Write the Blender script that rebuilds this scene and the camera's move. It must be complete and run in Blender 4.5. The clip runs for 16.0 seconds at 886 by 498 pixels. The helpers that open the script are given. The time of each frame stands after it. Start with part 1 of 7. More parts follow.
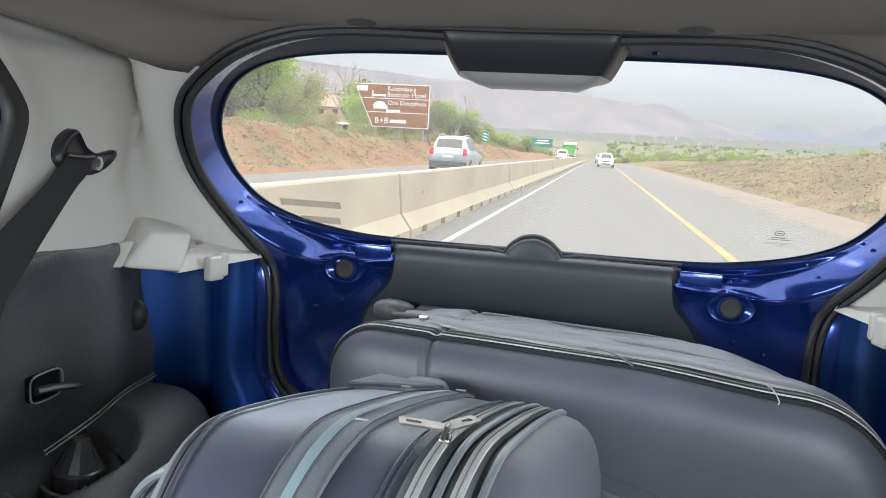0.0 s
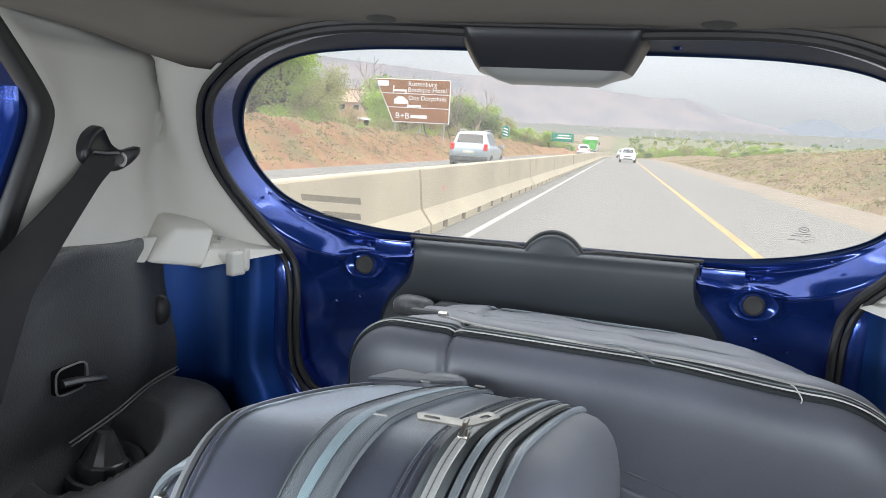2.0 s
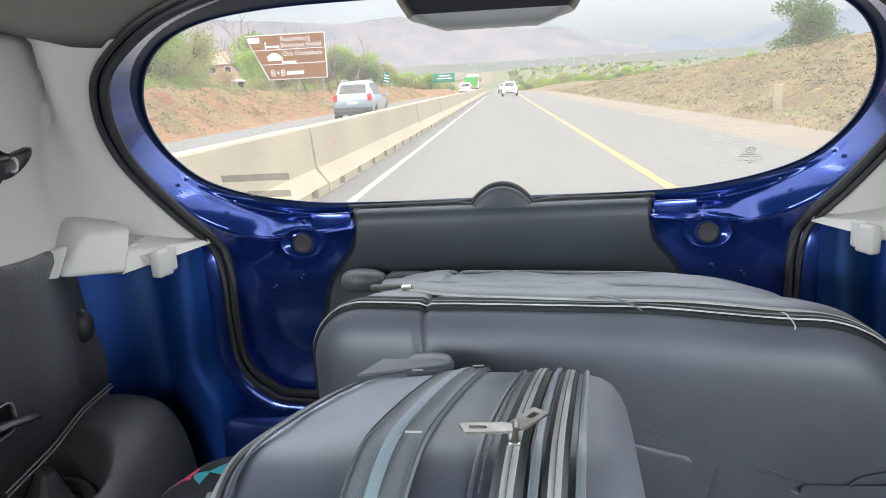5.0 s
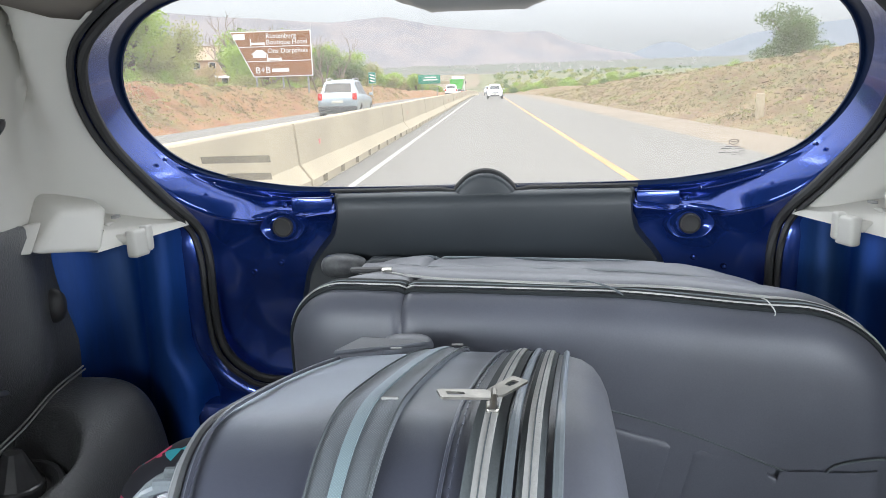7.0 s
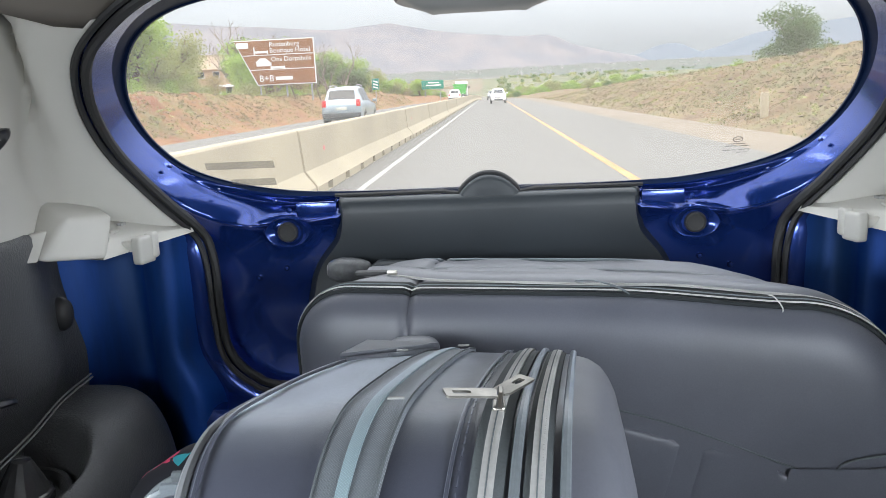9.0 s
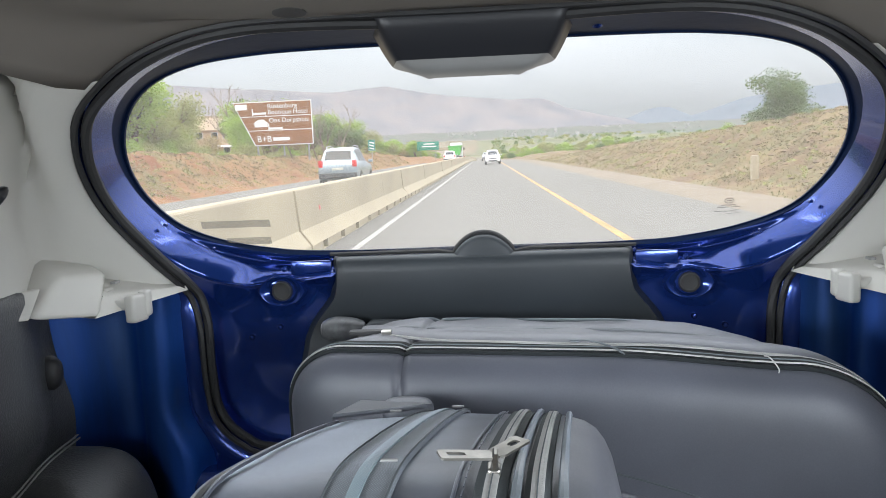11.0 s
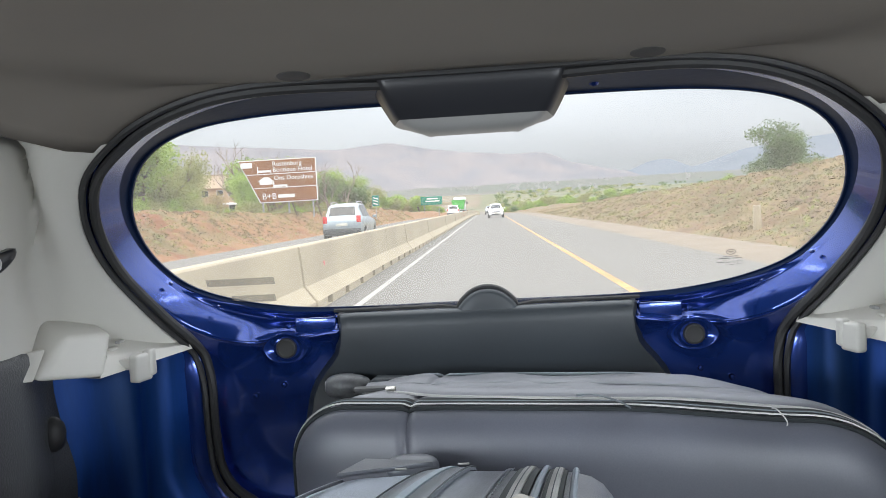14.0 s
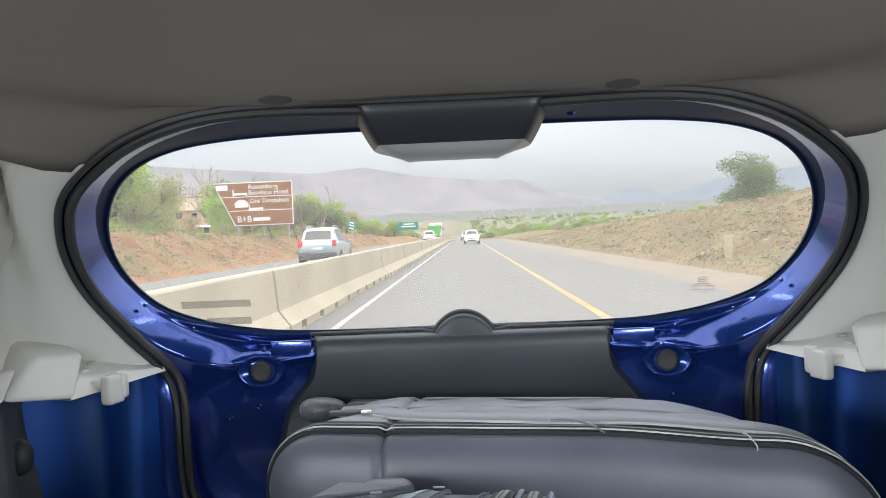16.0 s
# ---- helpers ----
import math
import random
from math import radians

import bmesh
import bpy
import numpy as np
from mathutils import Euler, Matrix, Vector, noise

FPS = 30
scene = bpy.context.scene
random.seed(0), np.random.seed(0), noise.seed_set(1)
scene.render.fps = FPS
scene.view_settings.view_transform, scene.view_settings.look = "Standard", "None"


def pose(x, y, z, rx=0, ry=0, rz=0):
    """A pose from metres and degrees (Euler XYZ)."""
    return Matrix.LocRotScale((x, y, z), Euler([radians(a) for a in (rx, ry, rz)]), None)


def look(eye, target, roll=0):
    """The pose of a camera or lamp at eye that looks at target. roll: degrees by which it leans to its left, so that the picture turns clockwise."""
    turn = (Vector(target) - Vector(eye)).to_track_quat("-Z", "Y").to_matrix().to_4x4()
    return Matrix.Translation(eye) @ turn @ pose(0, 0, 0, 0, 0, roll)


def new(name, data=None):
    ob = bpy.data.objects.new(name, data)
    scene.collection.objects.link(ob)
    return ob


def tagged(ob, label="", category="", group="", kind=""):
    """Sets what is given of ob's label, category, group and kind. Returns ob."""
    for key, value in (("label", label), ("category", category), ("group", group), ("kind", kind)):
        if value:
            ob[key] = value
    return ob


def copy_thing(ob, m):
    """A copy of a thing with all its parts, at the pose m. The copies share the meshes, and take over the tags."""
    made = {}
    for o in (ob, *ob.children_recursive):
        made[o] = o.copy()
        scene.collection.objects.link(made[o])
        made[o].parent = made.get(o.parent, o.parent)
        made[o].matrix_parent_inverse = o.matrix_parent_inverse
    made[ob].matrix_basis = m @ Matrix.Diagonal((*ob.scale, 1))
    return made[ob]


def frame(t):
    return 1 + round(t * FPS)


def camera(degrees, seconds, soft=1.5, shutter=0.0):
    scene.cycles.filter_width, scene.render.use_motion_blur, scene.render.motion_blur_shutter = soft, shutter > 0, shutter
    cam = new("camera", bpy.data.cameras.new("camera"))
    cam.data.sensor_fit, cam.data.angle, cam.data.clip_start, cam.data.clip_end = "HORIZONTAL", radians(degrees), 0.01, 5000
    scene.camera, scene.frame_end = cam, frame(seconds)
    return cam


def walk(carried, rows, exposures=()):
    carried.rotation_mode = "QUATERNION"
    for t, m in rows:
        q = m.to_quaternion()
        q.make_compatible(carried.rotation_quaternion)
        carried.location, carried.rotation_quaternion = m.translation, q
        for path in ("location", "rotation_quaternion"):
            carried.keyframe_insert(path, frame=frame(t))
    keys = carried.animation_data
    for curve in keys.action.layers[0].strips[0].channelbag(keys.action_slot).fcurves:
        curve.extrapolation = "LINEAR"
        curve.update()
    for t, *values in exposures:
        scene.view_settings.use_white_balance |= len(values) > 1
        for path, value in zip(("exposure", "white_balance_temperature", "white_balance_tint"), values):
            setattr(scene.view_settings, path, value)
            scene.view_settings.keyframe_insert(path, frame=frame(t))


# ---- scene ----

cam = camera(62.0, 16.0, soft=0.6)
PATH = [
    (0, (0.092, 0.111, 1.227), (-0.302, 2.052, 0.951), 3.3),
    (0.5, (0.093, 0.105, 1.227), (-0.322, 2.042, 0.949), 3.2),
    (1, (0.093, 0.108, 1.226), (-0.336, 2.042, 0.946), 3.2),
    (1.5, (0.092, 0.104, 1.226), (-0.341, 2.035, 0.94), 3.0),
    (2, (0.093, 0.111, 1.228), (-0.354, 2.039, 0.936), 3.2),
    (2.5, (0.092, 0.107, 1.226), (-0.358, 2.034, 0.941), 3.3),
    (3, (0.091, 0.105, 1.225), (-0.372, 2.027, 0.922), 3.0),
    (3.5, (0.085, 0.12, 1.226), (-0.397, 2.03, 0.883), 2.2),
    (4, (0.075, 0.12, 1.226), (-0.35, 2.039, 0.853), 0.4),
    (4.5, (0.057, 0.136, 1.232), (-0.259, 2.071, 0.835), -1.6),
    (5, (0.01, 0.169, 1.239), (-0.165, 2.115, 0.811), -3.1),
    (7.5, (0.01, 0.175, 1.213), (-0.117, 2.125, 0.788), -1.7),
    (8, (0.008, 0.178, 1.215), (-0.138, 2.126, 0.789), -2.0),
    (8.5, (0.01, 0.172, 1.213), (-0.133, 2.123, 0.795), -2.4),
    (9, (0.011, 0.173, 1.212), (-0.132, 2.125, 0.8), -2.7),
    (11.5, (0.011, 0.171, 1.212), (-0.107, 2.156, 1.003), -2.4),
    (12, (0.014, 0.166, 1.215), (-0.112, 2.155, 1.044), -2.8),
    (12.5, (0.013, 0.163, 1.214), (-0.123, 2.154, 1.08), -2.8),
    (13, (0.01, 0.164, 1.216), (-0.123, 2.155, 1.094), -3.1),
    (13.5, (0.011, 0.166, 1.216), (-0.121, 2.158, 1.096), -3.2),
    (14, (0.013, 0.167, 1.214), (-0.116, 2.16, 1.106), -3.2),
    (14.5, (0.013, 0.163, 1.214), (-0.101, 2.158, 1.122), -2.9),
    (15, (0.012, 0.162, 1.215), (-0.078, 2.158, 1.135), -3.1),
    (15.5, (0.011, 0.159, 1.214), (-0.058, 2.156, 1.149), -2.7),
    (16, (0.011, 0.159, 1.213), (-0.049, 2.158, 1.171), -2.4),
]
walk(cam, [(t, look(eye, target, roll)) for t, eye, target, roll in PATH],
     exposures=((0.0, 0.03), (3.5, 0.03), (4.5, 0.10), (5.0, 0.16), (7.5, 0.12), (9.0, 0.08), (11.5, -0.02), (16.0, -0.02)))

from mathutils.bvhtree import BVHTree

# ---- exposure and light ----
world = bpy.data.worlds.new("hazy_sky")
scene.world = world
world.use_nodes = True
wn, wl = world.node_tree.nodes, world.node_tree.links
wn.clear()
w_out = wn.new("ShaderNodeOutputWorld")
w_bg = wn.new("ShaderNodeBackground")
w_sky = wn.new("ShaderNodeTexSky")
w_sky.sky_type = 'NISHITA'
w_sky.sun_disc = False
w_sky.sun_elevation = radians(58)
w_sky.sun_rotation = radians(200)
w_sky.dust_density = 4.0
w_sky.air_density = 1.2
w_co = wn.new("ShaderNodeTexCoord")
w_map = wn.new("ShaderNodeMapping")
w_map.inputs["Scale"].default_value = (1.6, 1.6, 5.0)
w_noise = wn.new("ShaderNodeTexNoise")
w_noise.inputs["Scale"].default_value = 2.8
w_noise.inputs["Detail"].default_value = 6
w_ramp = wn.new("ShaderNodeMapRange")
w_ramp.inputs["From Min"].default_value = 0.3
w_ramp.inputs["From Max"].default_value = 0.75
w_ramp.inputs["To Min"].default_value = 0.80
w_ramp.inputs["To Max"].default_value = 0.97
w_mix = wn.new("ShaderNodeMix")
w_mix.data_type = 'RGBA'
w_mix.inputs["B"].default_value = (5.9, 6.3, 6.95, 1)
wl.new(w_co.outputs["Generated"], w_map.inputs["Vector"])
wl.new(w_map.outputs["Vector"], w_noise.inputs["Vector"])
wl.new(w_noise.outputs["Fac"], w_ramp.inputs["Value"])
wl.new(w_ramp.outputs["Result"], w_mix.inputs["Factor"])
wl.new(w_sky.outputs["Color"], w_mix.inputs["A"])
# an overcast sky grows brighter from the horizon to the zenith
w_sep = wn.new("ShaderNodeSeparateXYZ")
w_up = wn.new("ShaderNodeMapRange")
w_tone = wn.new("ShaderNodeMix")
w_tone.data_type = 'RGBA'
w_tone.inputs["A"].default_value = (1.0, 1.0, 1.0, 1)
w_tone.inputs["B"].default_value = (7.0, 6.85, 6.6, 1)
w_mul = wn.new("ShaderNodeVectorMath")
w_mul.operation = 'MULTIPLY'
wl.new(w_co.outputs["Generated"], w_sep.inputs[0])
w_up.inputs["From Min"].default_value = 0.05
w_up.inputs["From Max"].default_value = 0.75
wl.new(w_sep.outputs["Z"], w_up.inputs["Value"])
wl.new(w_mix.outputs["Result"], w_mul.inputs[0])
wl.new(w_up.outputs["Result"], w_tone.inputs["Factor"])
wl.new(w_tone.outputs["Result"], w_mul.inputs[1])
wl.new(w_mul.outputs[0], w_bg.inputs["Color"])
w_bg.inputs["Strength"].default_value = 0.1
wl.new(w_bg.outputs["Background"], w_out.inputs["Surface"])

sun_data = bpy.data.lights.new("sun", 'SUN')
sun_data.energy = 0.25
sun_data.angle = radians(14)
sun_data.color = (1.0, 0.95, 0.86)
sun = new("sun", sun_data)
sun.matrix_world = look((20, -40, 70), (0, 0, 0))


def fill_light(name, at, toward, sx, sy, watts):
    """Area lamp added at one of the cabin's openings, to lift the skylight coming in there."""
    d = bpy.data.lights.new(name, 'AREA')
    d.shape, d.size, d.size_y, d.energy = 'RECTANGLE', sx, sy, watts
    d.color = (0.86, 0.93, 1.0)
    ob = new(name, d)
    ob.matrix_world = look(at, toward)
    return ob


# added lamps, out of view, that brighten cabin and luggage
fill_light("window_fill", (-0.64, 0.08, 1.17), (-0.30, 0.36, 0.45), 0.9, 0.22, 17)
fill_light("window_fill", (0.64, 0.08, 1.17), (0.30, 0.36, 0.45), 0.9, 0.22, 15)
fill_light("windscreen_fill", (0, -1.62, 1.16), (0, 0.7, 0.75), 1.1, 0.36, 4)


# ---- materials ----
def mat(name, base, rough=0.6, metal=0.0, vary=0.12, scale=8.0, fine=60.0, bump=0.15, tint=None, coat=0.0, spec=0.5,
        depth=0.002, rand=0.0, stretch=(1, 1, 1), island=0.0):
    """A surface with broad stains, fine grain and relief, in metres."""
    m = bpy.data.materials.new(name)
    m.use_nodes = True
    n, l = m.node_tree.nodes, m.node_tree.links
    b = n["Principled BSDF"]
    b.inputs["Roughness"].default_value = rough
    b.inputs["Metallic"].default_value = metal
    b.inputs["Coat Weight"].default_value = coat
    b.inputs["Coat Roughness"].default_value = 0.06
    b.inputs["Specular IOR Level"].default_value = spec
    co = n.new("ShaderNodeTexCoord")
    mp = n.new("ShaderNodeMapping")
    mp.inputs["Scale"].default_value = stretch
    l.new(co.outputs["Object"], mp.inputs["Vector"])
    big = n.new("ShaderNodeTexNoise")
    big.inputs["Scale"].default_value = scale
    big.inputs["Detail"].default_value = 4
    small = n.new("ShaderNodeTexNoise")
    small.inputs["Scale"].default_value = fine
    small.inputs["Detail"].default_value = 3
    l.new(mp.outputs["Vector"], big.inputs["Vector"])
    l.new(mp.outputs["Vector"], small.inputs["Vector"])
    t = tint or tuple(c * (1 - 3 * vary) for c in base)
    mix = n.new("ShaderNodeMix")
    mix.data_type = 'RGBA'
    mix.inputs["A"].default_value = (*base, 1)
    mix.inputs["B"].default_value = (*t, 1)
    rg = n.new("ShaderNodeMapRange")
    rg.inputs["From Min"].default_value = 0.35
    rg.inputs["From Max"].default_value = 0.7
    l.new(big.outputs["Fac"], rg.inputs["Value"])
    l.new(rg.outputs["Result"], mix.inputs["Factor"])
    val = n.new("ShaderNodeMapRange")
    val.inputs["To Min"].default_value = 1 - vary
    val.inputs["To Max"].default_value = 1 + vary
    l.new(small.outputs["Fac"], val.inputs["Value"])
    hsv = n.new("ShaderNodeHueSaturation")
    l.new(mix.outputs["Result"], hsv.inputs["Color"])
    if rand or island:
        if island:
            src = n.new("ShaderNodeNewGeometry").outputs["Random Per Island"]
        else:
            src = n.new("ShaderNodeObjectInfo").outputs["Random"]
        r2 = n.new("ShaderNodeMapRange")
        r2.inputs["To Min"].default_value = 1 - (rand or island)
        r2.inputs["To Max"].default_value = 1 + (rand or island)
        l.new(src, r2.inputs["Value"])
        mul = n.new("ShaderNodeMath")
        mul.operation = 'MULTIPLY'
        l.new(r2.outputs["Result"], mul.inputs[0])
        l.new(val.outputs["Result"], mul.inputs[1])
        l.new(mul.outputs["Value"], hsv.inputs["Value"])
    else:
        l.new(val.outputs["Result"], hsv.inputs["Value"])
    l.new(hsv.outputs["Color"], b.inputs["Base Color"])
    if bump:
        bp = n.new("ShaderNodeBump")
        bp.inputs["Strength"].default_value = bump
        bp.inputs["Distance"].default_value = depth
        l.new(small.outputs["Fac"], bp.inputs["Height"])
        l.new(bp.outputs["Normal"], b.inputs["Normal"])
    return m


def leafy(name, base, tint):
    """Leaves: partly see-through, each clump a little different."""
    m = mat(name, base, rough=0.55, vary=0.25, scale=0.6, fine=9, bump=0, tint=tint, island=0.35)
    n, l = m.node_tree.nodes, m.node_tree.links
    b = n["Principled BSDF"]
    out = n["Material Output"]
    tr = n.new("ShaderNodeBsdfTranslucent")
    tr.inputs["Color"].default_value = (base[0] * 1.6, base[1] * 1.6, base[2] * 1.2, 1)
    mx = n.new("ShaderNodeMixShader")
    mx.inputs[0].default_value = 0.35
    l.new(b.outputs[0], mx.inputs[1])
    l.new(tr.outputs[0], mx.inputs[2])
    l.new(mx.outputs[0], out.inputs["Surface"])
    return m


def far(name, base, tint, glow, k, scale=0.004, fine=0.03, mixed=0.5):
    """A distant backdrop whose haze is mixed into the material as a pale glow."""
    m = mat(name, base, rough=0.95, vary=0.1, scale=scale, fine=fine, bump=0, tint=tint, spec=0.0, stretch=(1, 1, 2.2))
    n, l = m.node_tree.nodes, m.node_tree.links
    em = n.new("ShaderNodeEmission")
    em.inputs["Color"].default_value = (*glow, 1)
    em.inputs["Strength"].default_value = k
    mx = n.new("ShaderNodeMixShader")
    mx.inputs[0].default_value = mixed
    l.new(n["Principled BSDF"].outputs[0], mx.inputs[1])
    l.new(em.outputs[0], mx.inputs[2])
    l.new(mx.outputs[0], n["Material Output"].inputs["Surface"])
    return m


def pane(name, tint, gloss, dust_haze):
    """Clear glass whose film of dust also puts haze over the view: lets the light through and mirrors a little."""
    m = bpy.data.materials.new(name)
    m.use_nodes = True
    n, l = m.node_tree.nodes, m.node_tree.links
    n.remove(n["Principled BSDF"])
    tr = n.new("ShaderNodeBsdfTransparent")
    tr.inputs["Color"].default_value = (*tint, 1)
    gl = n.new("ShaderNodeBsdfGlossy")
    gl.inputs["Roughness"].default_value = 0.02
    fr = n.new("ShaderNodeFresnel")
    fr.inputs["IOR"].default_value = 1.3
    sc = n.new("ShaderNodeMath")
    sc.operation = 'MULTIPLY'
    sc.inputs[1].default_value = gloss
    mx = n.new("ShaderNodeMixShader")
    du = n.new("ShaderNodeBsdfTranslucent")
    du.inputs["Color"].default_value = (0.92, 0.87, 0.78, 1)
    dm = n.new("ShaderNodeMixShader")
    dm.inputs[0].default_value = dust_haze
    l.new(tr.outputs[0], dm.inputs[1])
    l.new(du.outputs[0], dm.inputs[2])
    l.new(fr.outputs[0], sc.inputs[0])
    l.new(sc.outputs[0], mx.inputs[0])
    l.new(dm.outputs[0], mx.inputs[1])
    l.new(gl.outputs[0], mx.inputs[2])
    l.new(mx.outputs[0], n["Material Output"].inputs["Surface"])
    return m


def woven(name, base, rough, count, depth=0.0006, vary=0.1, weave=0.0):
    """Cloth with a woven grain of count threads a metre."""
    m = mat(name, base, rough=rough, vary=min(0.30, vary * 1.6), scale=6, fine=700, bump=0.0, spec=0.5, tint=tuple(c * 0.70 for c in base))
    n, l = m.node_tree.nodes, m.node_tree.links
    co = n.new("ShaderNodeTexCoord")
    c = n.new("ShaderNodeTexNoise")
    c.inputs["Scale"].default_value = count
    c.inputs["Detail"].default_value = 2
    l.new(co.outputs["Object"], c.inputs["Vector"])
    bp = n.new("ShaderNodeBump")
    bp.inputs["Strength"].default_value = 0.35
    bp.inputs["Distance"].default_value = depth
    l.new(c.outputs[0], bp.inputs["Height"])
    l.new(bp.outputs["Normal"], n["Principled BSDF"].inputs["Normal"])
    b = n["Principled BSDF"]
    if weave:
        # crossing threads of the given width, as relief and as light and dark
        fac = []
        for turn in (45, -45):
            mp = n.new("ShaderNodeMapping")
            mp.inputs["Rotation"].default_value = (0, 0, radians(turn))
            w = n.new("ShaderNodeTexWave")
            w.inputs["Scale"].default_value = 0.314 / weave
            l.new(co.outputs["Object"], mp.inputs["Vector"])
            l.new(mp.outputs["Vector"], w.inputs["Vector"])
            fac.append(w.outputs["Fac"])
        mu = n.new("ShaderNodeMath")
        mu.operation = 'MULTIPLY'
        l.new(fac[0], mu.inputs[0])
        l.new(fac[1], mu.inputs[1])
        l.new(mu.outputs[0], bp.inputs["Height"])
        src = b.inputs["Base Color"].links[0].from_socket
        dk = n.new("ShaderNodeMix")
        dk.data_type = 'RGBA'
        dk.inputs["A"].default_value = tuple(c * 0.62 for c in base) + (1,)
        l.new(mu.outputs[0], dk.inputs["Factor"])
        l.new(src, dk.inputs["B"])
        l.new(dk.outputs["Result"], b.inputs["Base Color"])
    b.inputs["Sheen Weight"].default_value = 0.10
    b.inputs["Sheen Roughness"].default_value = 0.5
    return m


M_HEAD = mat("headliner_cloth", (0.215, 0.193, 0.168), 0.95, vary=0.06, scale=3, fine=900, bump=0.3, depth=0.0006, spec=0.2)
M_PILLAR = mat("pale_grey_plastic", (0.57, 0.555, 0.512), 0.55, vary=0.03, scale=4, fine=1200, bump=0.25, depth=0.0004)
M_BLACK = mat("black_grained_plastic", (0.090, 0.092, 0.094), 0.45, vary=0.16, scale=7, fine=380, bump=0.8, depth=0.0014)
M_TRIM = mat("charcoal_trim_plastic", (0.034, 0.041, 0.047), 0.42, vary=0.08, scale=5, fine=900, bump=0.35, depth=0.0004)
M_RUBBER = mat("black_rubber", (0.026, 0.026, 0.027), 0.58, vary=0.1, scale=12, fine=200, bump=0.1)
M_BLUE = mat("blue_car_paint", (0.014, 0.046, 0.245), 0.17, metal=0.62, vary=0.05, scale=3, fine=1500, bump=0.02, coat=0.7,
             tint=(0.007, 0.030, 0.19), depth=0.0003)
# dark upright streaks put the folds' shade and reflections into the colour
M_BLUE_IN = mat("streaked_blue_primer_paint", (0.005, 0.060, 0.320), 0.5, metal=0.5, vary=0.10, scale=11, fine=300, bump=0.04,
                tint=(0.008, 0.030, 0.060), coat=0.10, stretch=(1, 1, 0.16))
M_FRIT = mat("black_glass_border", (0.007, 0.016, 0.048), 0.40, vary=0.05, spec=0.06)
M_VISOR = mat("smooth_black_plastic", (0.020, 0.021, 0.025), 0.38, vary=0.05, fine=800, bump=0.1, depth=0.0003)
M_KNOB = mat("satin_black_plastic", (0.055, 0.055, 0.057), 0.22, vary=0.1, scale=30, fine=400, bump=0.15, depth=0.0004)
M_LIP = mat("smoked_grey_plastic", (0.30, 0.30, 0.29), 0.35, vary=0.04, fine=600, bump=0.05)
M_DARK = mat("recess_shade_black", (0.008, 0.008, 0.008), 0.8, spec=0.05)
M_GLASS = pane("window_glass", (0.95, 0.952, 0.937), 0.35, 0.10)
M_BELT = woven("belt_webbing", (0.026, 0.026, 0.028), 0.7, 1400, 0.0004)
M_CHROME = mat("worn_chrome", (0.50, 0.475, 0.43), 0.30, metal=1.0, vary=0.12, scale=60, fine=500, bump=0.1, depth=0.0003)
M_CASE = woven("grey_suitcase_cloth", (0.102, 0.108, 0.134), 0.47, 2600, 0.0003)
M_CASE_D = woven("dark_slate_suitcase_cloth", (0.066, 0.072, 0.100), 0.33, 2600, 0.0003)
for m_, r_ in ((M_CASE, 0.8), (M_CASE_D, 1.0)):
    m_.node_tree.nodes["Principled BSDF"].inputs["Specular IOR Level"].default_value = r_
M_BAND = woven("grey_webbing_band", (0.20, 0.222, 0.242), 0.45, 420, 0.0005, vary=0.12, weave=0.0011)
M_STRIPE = woven("pale_blue_stripe", (0.33, 0.44, 0.48), 0.5, 500, 0.0004, vary=0.12, weave=0.0011)
M_PIPE = mat("grey_piping", (0.19, 0.215, 0.232), 0.22, vary=0.1, fine=300)
M_ZTAPE = woven("zip_tape", (0.14, 0.158, 0.166), 0.8, 700)
for m_, r_ in ((M_CASE_D, 0.55), (M_BAND, 0.5), (M_STRIPE, 0.5), (M_ZTAPE, 0.5), (M_PIPE, 0.4)):
    b_ = m_.node_tree.nodes["Principled BSDF"]
    b_.inputs["Sheen Weight"].default_value = r_
    b_.inputs["Sheen Roughness"].default_value = 0.35
    b_.inputs["Sheen Tint"].default_value = (0.80, 0.88, 1.0, 1)
M_ZTAPE_D = woven("dark_zip_tape", (0.024, 0.028, 0.030), 0.8, 700)
M_ZTEETH = mat("grey_zip_coil", (0.58, 0.575, 0.56), 0.45, vary=0.15, fine=400)
for m_ in (M_ZTAPE, M_ZTAPE_D, M_BELT):
    m_.node_tree.nodes["Principled BSDF"].inputs["Sheen Weight"].default_value = 0.0
    m_.node_tree.nodes["Principled BSDF"].inputs["Specular IOR Level"].default_value = 0.25
M_CARPET = mat("black_boot_carpet", (0.02, 0.02, 0.021), 0.95, vary=0.3, fine=500, bump=0.8, depth=0.002)
M_PRINT = mat("printed_grey_marking", (0.27, 0.245, 0.21), 0.7)
p_n, p_l = M_PRINT.node_tree.nodes, M_PRINT.node_tree.links
p_t, p_m = p_n.new("ShaderNodeBsdfTransparent"), p_n.new("ShaderNodeMixShader")
p_m.inputs[0].default_value = 0.45
p_l.new(p_n["Principled BSDF"].outputs[0], p_m.inputs[1])
p_l.new(p_t.outputs[0], p_m.inputs[2])
p_l.new(p_m.outputs[0], p_n["Material Output"].inputs["Surface"])
M_PRINTB = mat("black_print", (0.06, 0.06, 0.06), 0.7)
p_n, p_l = M_PRINTB.node_tree.nodes, M_PRINTB.node_tree.links
p_t, p_m = p_n.new("ShaderNodeBsdfTransparent"), p_n.new("ShaderNodeMixShader")
p_m.inputs[0].default_value = 0.4
p_l.new(p_n["Principled BSDF"].outputs[0], p_m.inputs[1])
p_l.new(p_t.outputs[0], p_m.inputs[2])
p_l.new(p_m.outputs[0], p_n["Material Output"].inputs["Surface"])


